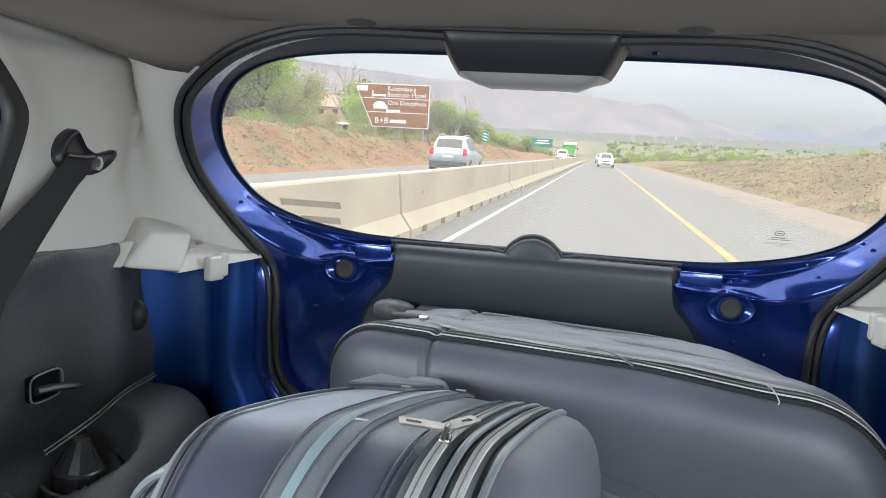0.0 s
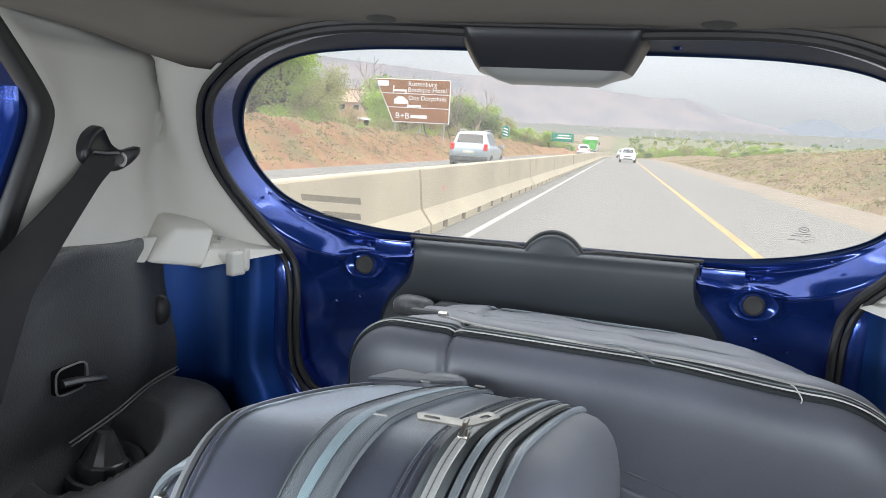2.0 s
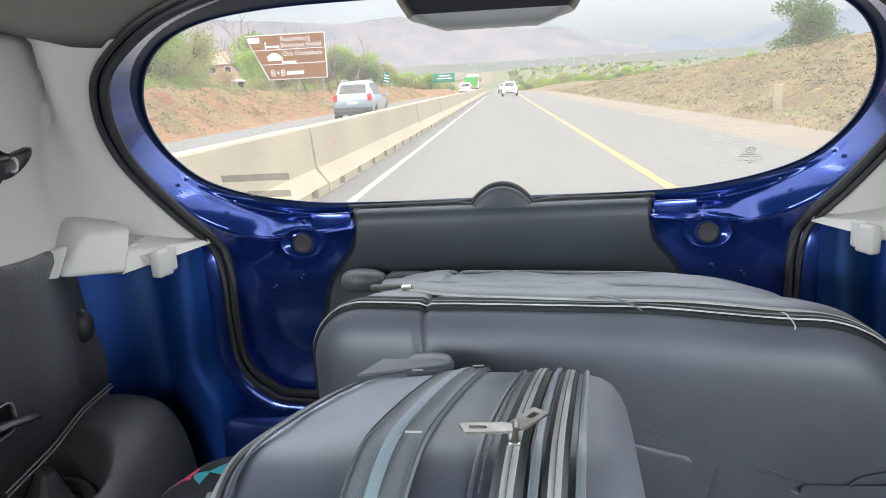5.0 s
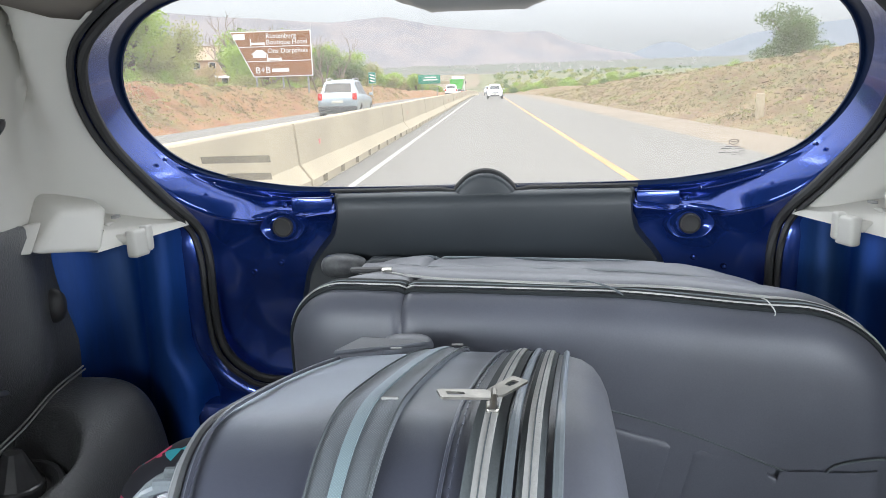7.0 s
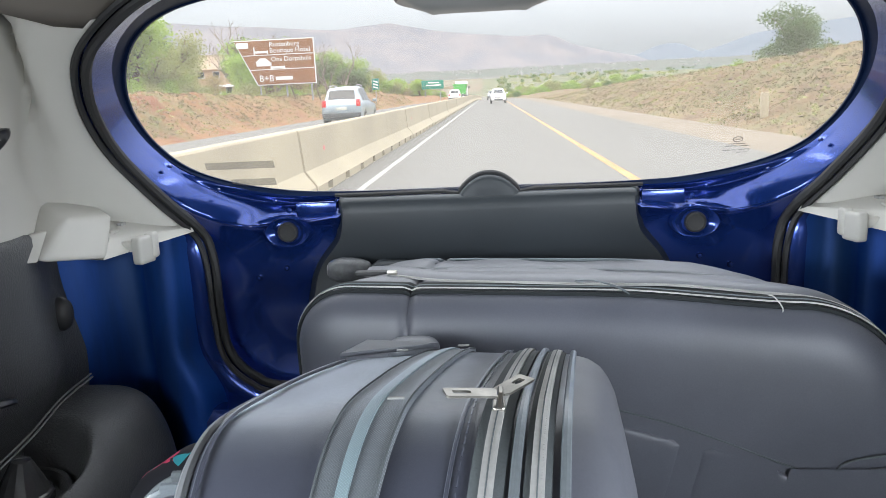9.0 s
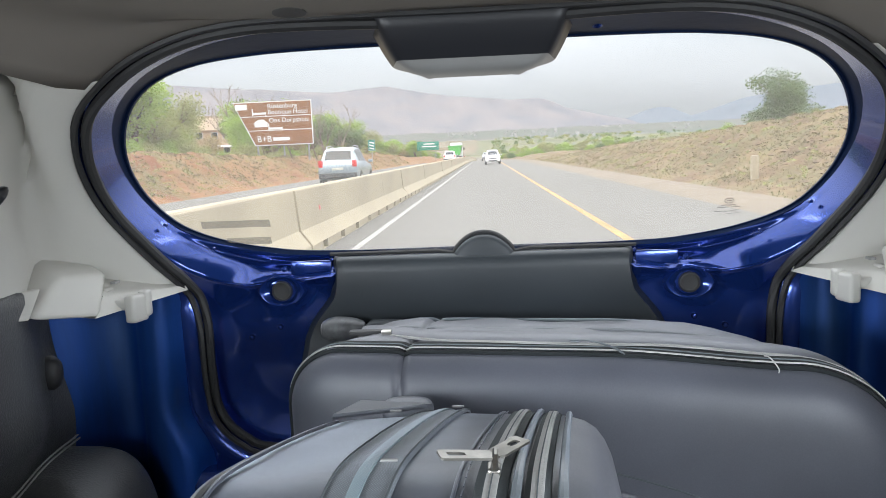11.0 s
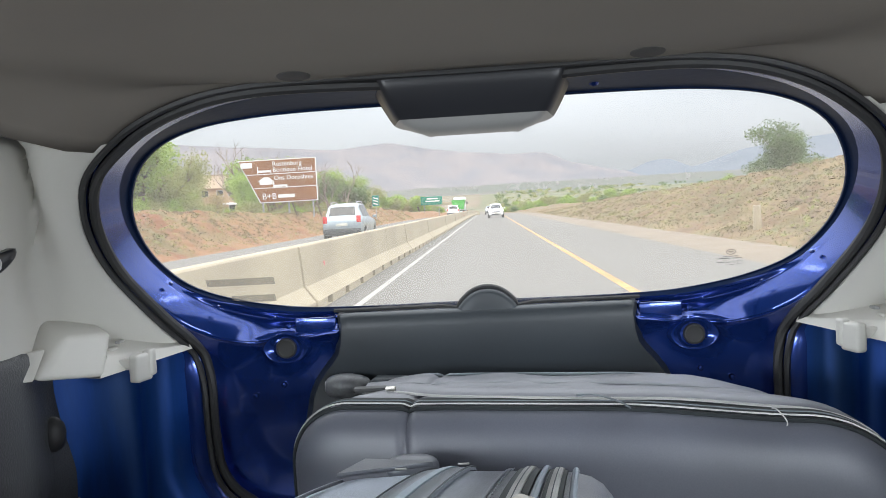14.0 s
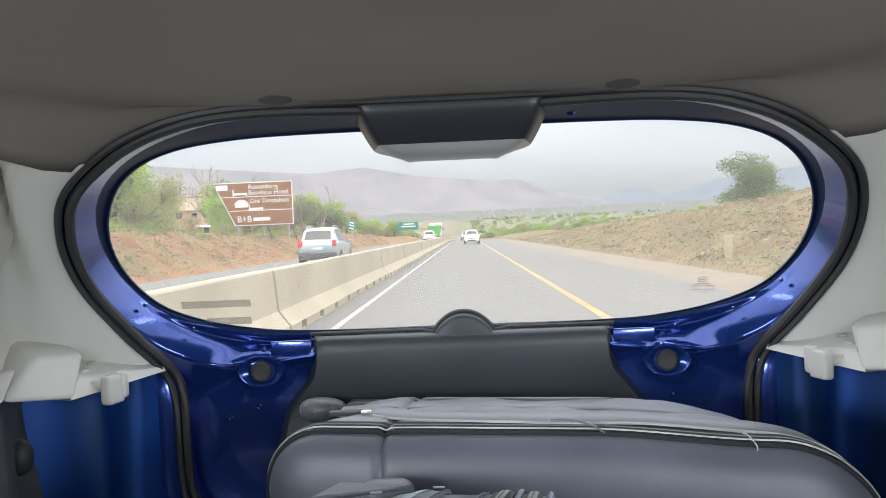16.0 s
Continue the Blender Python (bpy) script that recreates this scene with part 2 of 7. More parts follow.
# ---- mesh helpers ----
def link_mesh(name, bm, material, parent=None, label="", smooth=True, edge=40):
    me = bpy.data.meshes.new(name)
    bmesh.ops.recalc_face_normals(bm, faces=bm.faces)
    if smooth:
        for f in bm.faces:
            f.smooth = True
        for e in bm.edges:
            if len(e.link_faces) == 2 and e.calc_face_angle(0) > radians(edge):
                e.smooth = False
    bm.to_mesh(me)
    bm.free()
    me.materials.append(material)
    ob = new(name, me)
    if parent:
        ob.parent = parent
        if label:
            tagged(ob, label)
    return ob


def part(name, bm, material, parent, label="", smooth=True, edge=40):
    return link_mesh(name, bm, material, parent, label, smooth, edge)


def thing(name, label, category, group="", kind="", at=(0, 0, 0)):
    ob = new(name)
    ob.empty_display_size = 0.05
    ob.location = at
    return tagged(ob, label, category, group, kind)


def catmull(pts, n, closed=False):
    """n points evenly along a smooth curve through pts."""
    p = [np.array(q, float) for q in pts]
    m = len(p)
    dense = []
    for i in range(m if closed else m - 1):
        if closed:
            a, b, c, d = p[i - 1], p[i], p[(i + 1) % m], p[(i + 2) % m]
        else:
            b, c = p[i], p[i + 1]
            a = p[i - 1] if i else 2 * b - c
            d = p[i + 2] if i + 2 < m else 2 * c - b
        for k in range(12):
            u = k / 12
            dense.append(0.5 * (2 * b + (c - a) * u + (2 * a - 5 * b + 4 * c - d) * u * u + (3 * b - a - 3 * c + d) * u ** 3))
    dense.append(p[0] if closed else p[-1])
    d = np.array(dense)
    s = np.concatenate([[0], np.cumsum(np.linalg.norm(np.diff(d, axis=0), axis=1))])
    q = np.linspace(0, s[-1], n + 1)[:-1] if closed else np.linspace(0, s[-1], n)
    return np.stack([np.interp(q, s, d[:, k]) for k in range(d.shape[1])], axis=1)


def grid_faces(bm, rows, closed=False):
    """Faces between rows of equally many points."""
    vs = [[bm.verts.new(tuple(p)) for p in r] for r in rows]
    for a, b in zip(vs, vs[1:]):
        k = len(a)
        for i in range(k if closed else k - 1):
            j = (i + 1) % k
            try:
                bm.faces.new((a[i], a[j], b[j], b[i]))
            except ValueError:
                pass
    return vs


def loft(rows, closed=False, caps=False):
    bm = bmesh.new()
    vs = grid_faces(bm, rows, closed)
    if caps:
        for r in (vs[0], vs[-1]):
            bm.faces.new(r)
    return bm


def tube_rows(pts, r, sides=8, closed=False, flat=1.0):
    p = [Vector(q) for q in pts]
    rows = []
    up = Vector((0.13, 0.31, 0.94))
    for i, q in enumerate(p):
        if closed:
            t = p[(i + 1) % len(p)] - p[i - 1]
        else:
            t = p[min(i + 1, len(p) - 1)] - p[max(i - 1, 0)]
        t = t.normalized() if t.length > 1e-9 else Vector((0, 0, 1))
        a = t.cross(up)
        if a.length < 0.05:
            a = t.cross(Vector((1, 0, 0)))
        a.normalize()
        b = a.cross(t)
        rr = r[i] if isinstance(r, (list, tuple, np.ndarray)) else r
        rows.append([q + a * (rr * math.cos(2 * math.pi * k / sides)) + b * (rr * flat * math.sin(2 * math.pi * k / sides))
                     for k in range(sides)])
    if closed:
        rows.append(rows[0])
    return rows


def tube(pts, r, sides=8, closed=False, flat=1.0, bm=None):
    bm = bm or bmesh.new()
    vs = grid_faces(bm, tube_rows(pts, r, sides, closed, flat), True)
    if not closed:
        bm.faces.new(vs[0])
        bm.faces.new(list(reversed(vs[-1])))
    else:
        bmesh.ops.remove_doubles(bm, verts=bm.verts, dist=1e-6)
    return bm


def block(cx, cy, cz, sx, sy, sz, bevel=0.0, seg=2, bm=None, m=None):
    bm = bm or bmesh.new()
    r = bmesh.ops.create_cube(bm, size=1.0)
    vs = r["verts"]
    for v in vs:
        v.co = Vector((v.co.x * sx, v.co.y * sy, v.co.z * sz))
    if bevel:
        es = list({e for v in vs for e in v.link_edges})
        b = bmesh.ops.bevel(bm, geom=es, offset=bevel, segments=seg, affect='EDGES', profile=0.6)
        vs = list({v for f in b["faces"] for v in f.verts} | {v for v in vs if v.is_valid})
    mm = (m or Matrix.Identity(4))
    for v in vs:
        v.co = (mm @ v.co) + Vector((cx, cy, cz))
    return bm


def turned(profile, n=24, m=None, bm=None):
    """A body of revolution about z from (radius, height) pairs."""
    bm = bm or bmesh.new()
    mm = m or Matrix.Identity(4)
    rows = [[mm @ Vector((r * math.cos(2 * math.pi * k / n), r * math.sin(2 * math.pi * k / n), z)) for k in range(n)] for r, z in profile]
    vs = grid_faces(bm, rows, True)
    bm.faces.new(list(reversed(vs[0])))
    bm.faces.new(vs[-1])
    return bm


def face_inside(ob, toward):
    """Turns an open sheet's normals to the given place, so that its thickness grows away from it."""
    t = Vector(toward)
    k = sum((t - f.center).normalized().dot(f.normal) * f.area for f in ob.data.polygons)
    if k < 0:
        ob.data.flip_normals()
    return ob


def mirror_bm(bm):
    for v in bm.verts:
        v.co.x = -v.co.x
    return bm


def smooth01(a, b, v):
    u = min(1, max(0, (v - a) / (b - a)))
    return u * u * (3 - 2 * u)


# ---- the hatch opening ----
# half outlines of the opening's seal and of the clear glass: metres from the middle, and height
SEAL_HALF = [(0.0, 1.370), (0.20, 1.370), (0.29, 1.365), (0.35, 1.353), (0.405, 1.333), (0.453, 1.305), (0.485, 1.279), (0.503, 1.249),
             (0.512, 1.205), (0.503, 1.150), (0.466, 1.080), (0.436, 1.035), (0.420, 0.985), (0.417, 0.90), (0.408, 0.835),
             (0.372, 0.793), (0.306, 0.774), (0.0, 0.765)]
GLASS_HALF = [(0.0, 1.353), (0.215, 1.351), (0.31, 1.346), (0.372, 1.337), (0.42, 1.321), (0.456, 1.297), (0.480, 1.265),
              (0.492, 1.230), (0.491, 1.195), (0.476, 1.158), (0.443, 1.122), (0.39, 1.098), (0.32, 1.082), (0.23, 1.074), (0.0, 1.072)]
MID = np.array((0.0, 1.21))


def whole(half):
    return list(half) + [(-x, z) for x, z in reversed(half[1:-1])]


def polar(half, count=720):
    """The outline's radius by angle about MID."""
    p = catmull(whole(half), count, closed=True) - MID
    a = np.arctan2(p[:, 1], p[:, 0])
    r = np.hypot(p[:, 0], p[:, 1])
    o = np.argsort(a)
    a, r = a[o], r[o]
    a = np.concatenate([a - 2 * math.pi, a, a + 2 * math.pi])
    r = np.concatenate([r, r, r])
    return lambda q: float(np.interp(q, a, r))


R_OUTER, R_GLASS = polar(SEAL_HALF), polar(GLASS_HALF)


def R_SEAL(q):
    """The seal's middle line lies a little inside its outer edge."""
    return R_OUTER(q) - 0.0105


def y_seal(z):
    return 1.222 - 0.60 * max(0.0, z - 1.02)


def y_glass(z):
    return 1.262 - 0.55 * max(0.0, z - 1.08)


def seal_at(a, out=0.0, fwd=0.0):
    r = R_SEAL(a) + out
    x, z = MID[0] + r * math.cos(a), MID[1] + r * math.sin(a)
    return Vector((x, y_seal(z) - fwd, z))


def glass_at(a, out=0.0, fwd=0.0):
    r = R_GLASS(a) + out
    x, z = MID[0] + r * math.cos(a), MID[1] + r * math.sin(a)
    return Vector((x, y_glass(z) - fwd, z))


NA = 288
ANG = [2 * math.pi * k / NA + 1e-4 for k in range(NA)]


def valley_at(a):
    """The foot of the bright roll below the glass; higher up it meets the opening's edge."""
    low = smooth01(0.25, 0.62, -math.sin(a))
    g = glass_at(a, 0.047)
    g.y = 1.230
    s = seal_at(a, -0.004, -0.004)
    return s.lerp(g, low)


def seat_stop(p):
    """Flattens the panel to a shallow bowl round the two rubber stops."""
    d = min(math.hypot((p.x - 0.30) * 0.8, p.z - 1.0145), math.hypot((p.x + 0.30) * 0.8, p.z - 1.0190))
    k = 1 - smooth01(0.0225, 0.034, d)
    p.y = p.y * (1 - k) + 1.247 * k
    if p.z < 1.085:
        p.y += max(0.0, 1.268 - p.y) * smooth01(0.219, 0.205, abs(p.x))
    return p


tailgate = thing("tailgate", "closed blue painted tailgate with wide oval rear window", "car tailgate")
rows = []
def frit(a):
    """How far the black border reaches over the frame: wide along the top, thin below."""
    return 0.10 + 0.74 * smooth01(-0.15, 0.55, math.sin(a))


for f in (0.10, 0.17, 0.25, 0.32, 0.37, 0.41, 0.44, 0.52, 0.65, 0.80, 0.90, 0.955, 0.985, 1.0):
    r = []
    for a in ANG:
        g, v = glass_at(a, 0.0, 0.0), valley_at(a)
        fs = frit(a)
        k = fs + (f - 0.10) / 0.90 * (1 - fs)
        p = g.lerp(v, k)
        # under the glass the frame stands upright, then slopes forward in one flat ramp to a sharp edge
        low = smooth01(0.05, 0.55, -math.sin(a))
        ramp = max(0.0, (k - 0.42) / 0.58)
        ramp = ramp + 0.03 * math.sin(math.pi * ramp)
        p.y = p.y * (1 - low) + (g.y + 0.002 + 0.011 * smooth01(0.15, 0.40, k) + (v.y - 0.013 - g.y) * ramp) * low
        p.y += 0.004 * low * smooth01(0.95, 1.0, f)
        r.append(seat_stop(p))
    rows.append(r)
# flat inner panel from the roll down to the opening's edge
for f in (0.02, 0.05, 0.09, 0.14, 0.20, 0.26, 0.32, 0.40, 0.50, 0.60, 0.72, 0.84, 0.93, 1.0):
    r = []
    for a in ANG:
        v, s = valley_at(a), seal_at(a, 0.012, -0.012)
        p = v.lerp(s, f)
        room = (s - v).length
        p.y += min(0.03, room * 0.25) * smooth01(0, 0.16, f) * (1 - 0.4 * smooth01(0.8, 1, f))
        r.append(seat_stop(p))
    rows.append(r)
part("inner_frame", loft(rows, True), M_BLUE, tailgate, "glossy metallic blue painted steel", edge=50)
# black painted border of the glass and its moulding
border = []
for f in (1.0, 0.75, 0.4, 0.15):
    border.append([glass_at(a).lerp(valley_at(a), frit(a) * f) + Vector((0, -0.001, 0)) for a in ANG])
border += [[glass_at(a, 0.0, 0.001) for a in ANG], [glass_at(a, -0.004, 0.001) for a in ANG], [glass_at(a, -0.004, -0.004) for a in ANG]]
part("glass_border", loft(border, True), M_FRIT, tailgate, "black painted border")
bm = bmesh.new()
vs = [bm.verts.new(glass_at(a, 0.010, -0.003)) for a in ANG]
bm.faces.new(vs)
rear_glass = part("rear_glass", bm, M_GLASS, tailgate, "clear slightly dusty glass, veiled with haze")
rear_glass.visible_shadow = False

# round rubber stops in their bowls, and small clip studs
for x, z in ((-0.30, 1.0190), (0.30, 1.0140)):
    m = Matrix.Translation((x, 1.243, z)) @ Matrix.Rotation(radians(90), 4, 'X')
    stop = part("rubber_stop", turned([(0.0155, -0.01), (0.0155, -0.001), (0.0147, 0.0015), (0.0128, 0.002), (0.0120, 0.0005), (0.0105, 0.0002), (0.0, 0.0004)], 32, m), M_RUBBER,
                tailgate, "round black rubber stop")
    rows = []
    for k, dy in ((0.0, 0.006), (0.10, 0.0012), (0.22, -0.0015), (0.40, -0.0010), (0.62, 0.0015), (0.85, 0.0045), (1.0, 0.007)):
        rows.append([(x + (0.0385 * math.copysign(abs(math.cos(q)) ** 0.85, math.cos(q)) * (1 - k) + 0.0158 * math.cos(q) * k), 1.243 + dy,
                      z + (0.0235 * math.copysign(abs(math.sin(q)) ** 1.35, math.sin(q)) * (1 - k) + 0.0158 * math.sin(q) * k)) for q in np.linspace(0, 2 * math.pi, 49)[:-1]])
    part("rim", loft(rows, True), M_BLUE, stop, "almond-shaped pressed bowl")
for sx in (-1, 1):
    for x, z in ((0.356, 0.9455), (0.311, 0.9605)):
        m = Matrix.Translation((sx * x, 1.262, z)) @ Matrix.Rotation(radians(90), 4, 'X')
        part("stud", turned([(0.0045, -0.006), (0.0045, 0.003), (0.003, 0.005), (0.0, 0.0055)], 10, m), M_BLUE, tailgate)
for sx in (-1, 1):
    # access pocket beside the trim panel, with its raised button
    part("pocket", block(sx * 0.254, 1.2485, 1.052, 0.062, 0.006, 0.022, 0.0025), M_BLUE, tailgate)
    part("pip", turned([(0.0045, -0.004), (0.004, 0.001), (0.0, 0.002)], 12, Matrix.Translation((sx * 0.294, 1.243, 1.052)) @ Matrix.Rotation(radians(90), 4, 'X')), M_BLUE, tailgate)
    for a in (3.32, 3.44, 3.57, 3.72):
        aa = a if sx < 0 else math.pi - a
        p = glass_at(aa, 0.0).lerp(valley_at(aa), 0.36)
        part("spot_weld", turned([(0.003, -0.006), (0.0025, -0.001), (0.0, 0.0)], 10,
                                 Matrix.Translation(p + Vector((-0.008 * math.cos(aa), -0.008, -0.006 * math.sin(aa)))) @ Matrix.Rotation(radians(90), 4, 'X')), M_BLUE, tailgate)

# central trim panel with the half-round latch cover
rows = []
for z, half, y in ((1.064, 0.219, 1.262), (1.0685, 0.219, 1.246), (1.0675, 0.2205, 1.236), (1.062, 0.2215, 1.230), (1.045, 0.2225, 1.229), (1.025, 0.225, 1.230), (1.008, 0.230, 1.232), (0.995, 0.240, 1.234), (0.982, 0.252, 1.237), (0.965, 0.265, 1.239),
                   (0.945, 0.274, 1.239), (0.90, 0.282, 1.234), (0.84, 0.286, 1.228), (0.80, 0.272, 1.232)):
    r = []
    for u in np.linspace(-1, 1, 41):
        e = abs(u)
        r.append((half * u, y - 0.003 + 0.026 * smooth01(0.955, 1.0, e) + 0.003 * u * u, z))
    rows.append(r)
part("trim_panel", loft(rows), M_TRIM, tailgate, "charcoal moulded plastic trim panel", edge=60)
bump_rows, lip = [], []
for q in np.linspace(0, math.pi, 25):
    c, s = math.cos(q), math.sin(q)
    x = 0.004 + 0.033 * c * (1 + 0.35 * (1 - s) ** 2)
    z = 1.066 + 0.029 * s ** 0.8
    lip.append((x, 1.243, z + 0.003))
    bump_rows.append([(0.004, 1.2310, 1.050), (0.004 + 0.5 * (x - 0.004), 1.2308, 1.054 + 0.5 * (z - 1.054)), (0.004 + 0.82 * (x - 0.004), 1.2306, 1.056 + 0.82 * (z - 1.056)), (0.004 + 0.94 * (x - 0.004), 1.2325, 1.058 + 0.95 * (z - 1.058)), (x, 1.239, z), (x * 1.02, 1.26, z)])
part("latch_cover", loft(bump_rows), M_TRIM, tailgate, "charcoal half-round latch cover", edge=60)
edge_line = [(-0.225, 1.250, 1.0715)] + [(x, 1.250, 1.0715) for x in np.linspace(-0.2, -0.062, 12)] + [(x, y, z) for x, y, z in reversed(lip)] + \
            [(x, 1.250, 1.0715) for x in np.linspace(0.07, 0.225, 12)]
part("rubber_strip", tube(edge_line, 0.0032, 6), M_RUBBER, tailgate)

# high brake-lamp cover under the top edge of the opening
rows = []
NV = 33
for z, half, y in ((1.374, 0.1225, 1.060), (1.374, 0.1225, 1.006), (1.369, 0.122, 1.002), (1.352, 0.1155, 1.007), (1.337, 0.1085, 1.015), (1.327, 0.103, 1.022), (1.320, 0.0985, 1.027)):
    rows.append([(half * u, y + 0.06 * smooth01(0.84, 1.0, abs(u)) ** 1.5, z) for u in np.linspace(-1, 1, NV)])
cover = part("brake_lamp_cover", loft(rows), M_VISOR, tailgate, "black plastic high brake lamp cover", edge=60)
rows = []
for z, half, y in ((1.320, 0.0985, 1.027), (1.315, 0.0955, 1.031), (1.310, 0.0905, 1.037), (1.3065, 0.083, 1.046), (1.305, 0.074, 1.058), (1.305, 0.069, 1.09), (1.318, 0.067, 1.125)):
    k = (1.320 - z) / 0.015
    rows.append([(half * u, y + 0.06 * smooth01(0.84 - 0.2 * k, 1.0, abs(u)) ** 1.5, z + 0.010 * k * smooth01(0.70, 1, abs(u)) ** 2) for u in np.linspace(-1, 1, NV)])
part("lower_lip", loft(rows), M_LIP, cover, "grey smoked plastic lip", edge=60)
m = Matrix.Translation((0.148, 1.075, 1.362)) @ Matrix.Rotation(radians(60), 4, 'X')
part("screw_cap", turned([(0.008, -0.006), (0.008, 0.002), (0.006, 0.004), (0.004, 0.002), (0, 0.002)], 16, m), M_BLUE, tailgate)

# print on the glass: two bars of lettering, the maker's mark and its small lines
def glass_quad(x0, x1, z0, z1, bm, lift=0.004, slant=0.0):
    q = [(x0, z0), (x1, z0), (x1 + slant, z1), (x0 + slant, z1)]
    bm.faces.new([bm.verts.new((x, y_glass(z) - lift + 0.003, z)) for x, z in q])


for x0, x1, z in ((-0.412, -0.309, 1.1225), (-0.380, -0.313, 1.0955)):
    bm = bmesh.new()
    glass_quad(x0, x1, z - 0.0055, z + 0.0055, bm)
    part("lettering_bar", bm, M_PRINT, tailgate, "grey bar of mirrored sticker lettering", smooth=False)
bm = bmesh.new()
el = [(0.352 + 0.0070 * math.cos(q), 1.1310 + 0.0042 * math.sin(q)) for q in np.linspace(0, 2 * math.pi, 33)[:-1]]
ei = [(0.352 + 0.0056 * math.cos(q), 1.1310 + 0.0030 * math.sin(q)) for q in np.linspace(0, 2 * math.pi, 33)[:-1]]
grid_faces(bm, [[(x, y_glass(z) - 0.001, z) for x, z in el], [(x, y_glass(z) - 0.001, z) for x, z in ei]], True)
glass_quad(0.3485, 0.3555, 1.1303, 1.1317, bm, slant=0.0)
part("maker_mark", bm, M_PRINTB, tailgate, "small black oval glass mark", smooth=False)
for x0, x1, z in ((0.342, 0.363, 1.1245), (0.337, 0.352, 1.1215), (0.356, 0.369, 1.1215), (0.334, 0.344, 1.1155), (0.347, 0.352, 1.1155), (0.356, 0.361, 1.1155), (0.353, 0.359, 1.112)):
    bm = bmesh.new()
    glass_quad(x0, x1, z - 0.0006, z + 0.0006, bm)
    part("print_line", bm, M_PRINTB, tailgate, smooth=False)
bm = bmesh.new()
for x0, x1, z0, z1 in ((0.363, 0.370, 1.1172, 1.1178), (0.363, 0.370, 1.1125, 1.1131), (0.363, 0.3636, 1.1125, 1.1178), (0.3694, 0.370, 1.1125, 1.1178)):
    glass_quad(x0, x1, z0, z1, bm)
part("print_box", bm, M_PRINTB, tailgate, smooth=False)

# double-lipped rubber seal round the opening
seal = thing("hatch_seal", "black rubber weatherstrip round the hatch opening", "rubber seal")
part("bulb", tube([seal_at(a, -0.002, 0.001) for a in ANG], 0.0065, 8, True), M_RUBBER, seal)
part("lip", tube([seal_at(a, 0.008, 0.010) for a in ANG], 0.0045, 6, True), M_RUBBER, seal)

# ---- headliner, pillars and the shell of the cabin ----
A_J = math.atan2(1.305 - MID[1], 0.453)      # where headliner and pillar trim meet
Q = np.linspace(0, 1, 65)


def roof_section(q, y):
    """A point of the cabin's upper section: q from one seam over the middle to the other."""
    th = math.pi * q
    c, s = math.cos(th), math.sin(th)
    xe = 0.555
    ze, zc = 1.315 + 0.030 * smooth01(1.0, 0.84, y), 1.388
    x = xe * math.copysign(abs(c) ** 0.75, c)
    z = ze + (zc - ze) * s ** 0.62
    return Vector((x, y, z))


rows = []
for y, w in ((None, 0.0), (None, 0.05), (None, 0.14), (0.955, 0.30), (0.92, 0.45), (0.87, 0.62), (0.80, 0.80), (0.70, 0.93), (0.55, 1), (0.3, 1), (0.0, 1), (-0.5, 1), (-1.0, 1), (-1.55, 1)):
    r = []
    for q in Q:
        a = A_J + (math.pi - 2 * A_J) * q
        s = seal_at(a, 0.010, 0.0)
        if y is None:
            k = {0.0: 0.0, 0.05: 0.020, 0.14: 0.05}[w]
            p = s + Vector((0, -k, 0)) + Vector((math.cos(a), 0, 0.10 * math.sin(a))) * (k * 0.45)
        else:
            e = roof_section(q, y)
            p = Vector((s.x * (1 - w) + e.x * w, y + (s.y - 1.02) * (1 - w) * 0.9, s.z * (1 - w) + e.z * w))
            p.x = math.copysign(max(abs(p.x), abs(s.x)), p.x) if abs(s.x) > 0.3 else p.x
            p.z -= float(np.interp(y, (0.3, 0.55, 0.70, 0.80, 0.87, 0.92, 0.955), (0.0, 0.005, 0.010, 0.016, 0.020, 0.021, 0.015))) * smooth01(0.2, 0.9, math.sin(math.pi * q))
        r.append(p)
    rows.append(r)
headliner = link_mesh("headliner", loft(rows), M_HEAD)
face_inside(headliner, (0, 0.3, 0.9))
sol = headliner.modifiers.new("thickness", 'SOLIDIFY')
sol.thickness, sol.offset = 0.02, -1
tagged(headliner, "grey cloth headliner curving down to the tailgate", "car ceiling", kind="structure")
M_PLUG = mat("headliner_plug", (0.075, 0.071, 0.066), 0.8)
head_tree = BVHTree.FromPolygons([v.co for v in headliner.data.vertices], [tuple(f.vertices) for f in headliner.data.polygons])
for x in (-0.176, 0.176):
    spot, tilt = head_tree.ray_cast(Vector((x, 0.908, 1.1)), Vector((0, 0, 1)))[:2]
    tilt = tilt if tilt.z > 0 else -tilt
    plug = link_mesh("ceiling_plug", turned([(0.017, 0.002), (0.0168, -0.0006), (0.015, -0.0010), (0.0, -0.0012)], 24,
                                            Matrix.Translation(spot) @ tilt.to_track_quat("Z", "Y").to_matrix().to_4x4()), M_PLUG)
    tagged(plug, "small round grey plug in the headliner", "trim plug", group="headliner plugs")


def front_y(z):
    """Front edge of the pillar trim, where the side window begins."""
    d = z - 1.235
    return 0.853 - (0.52 * (math.sqrt(d * d + 0.0004) - 0.02) if d < 0 else 0.95 * (math.sqrt(d * d + 0.0004) - 0.02))


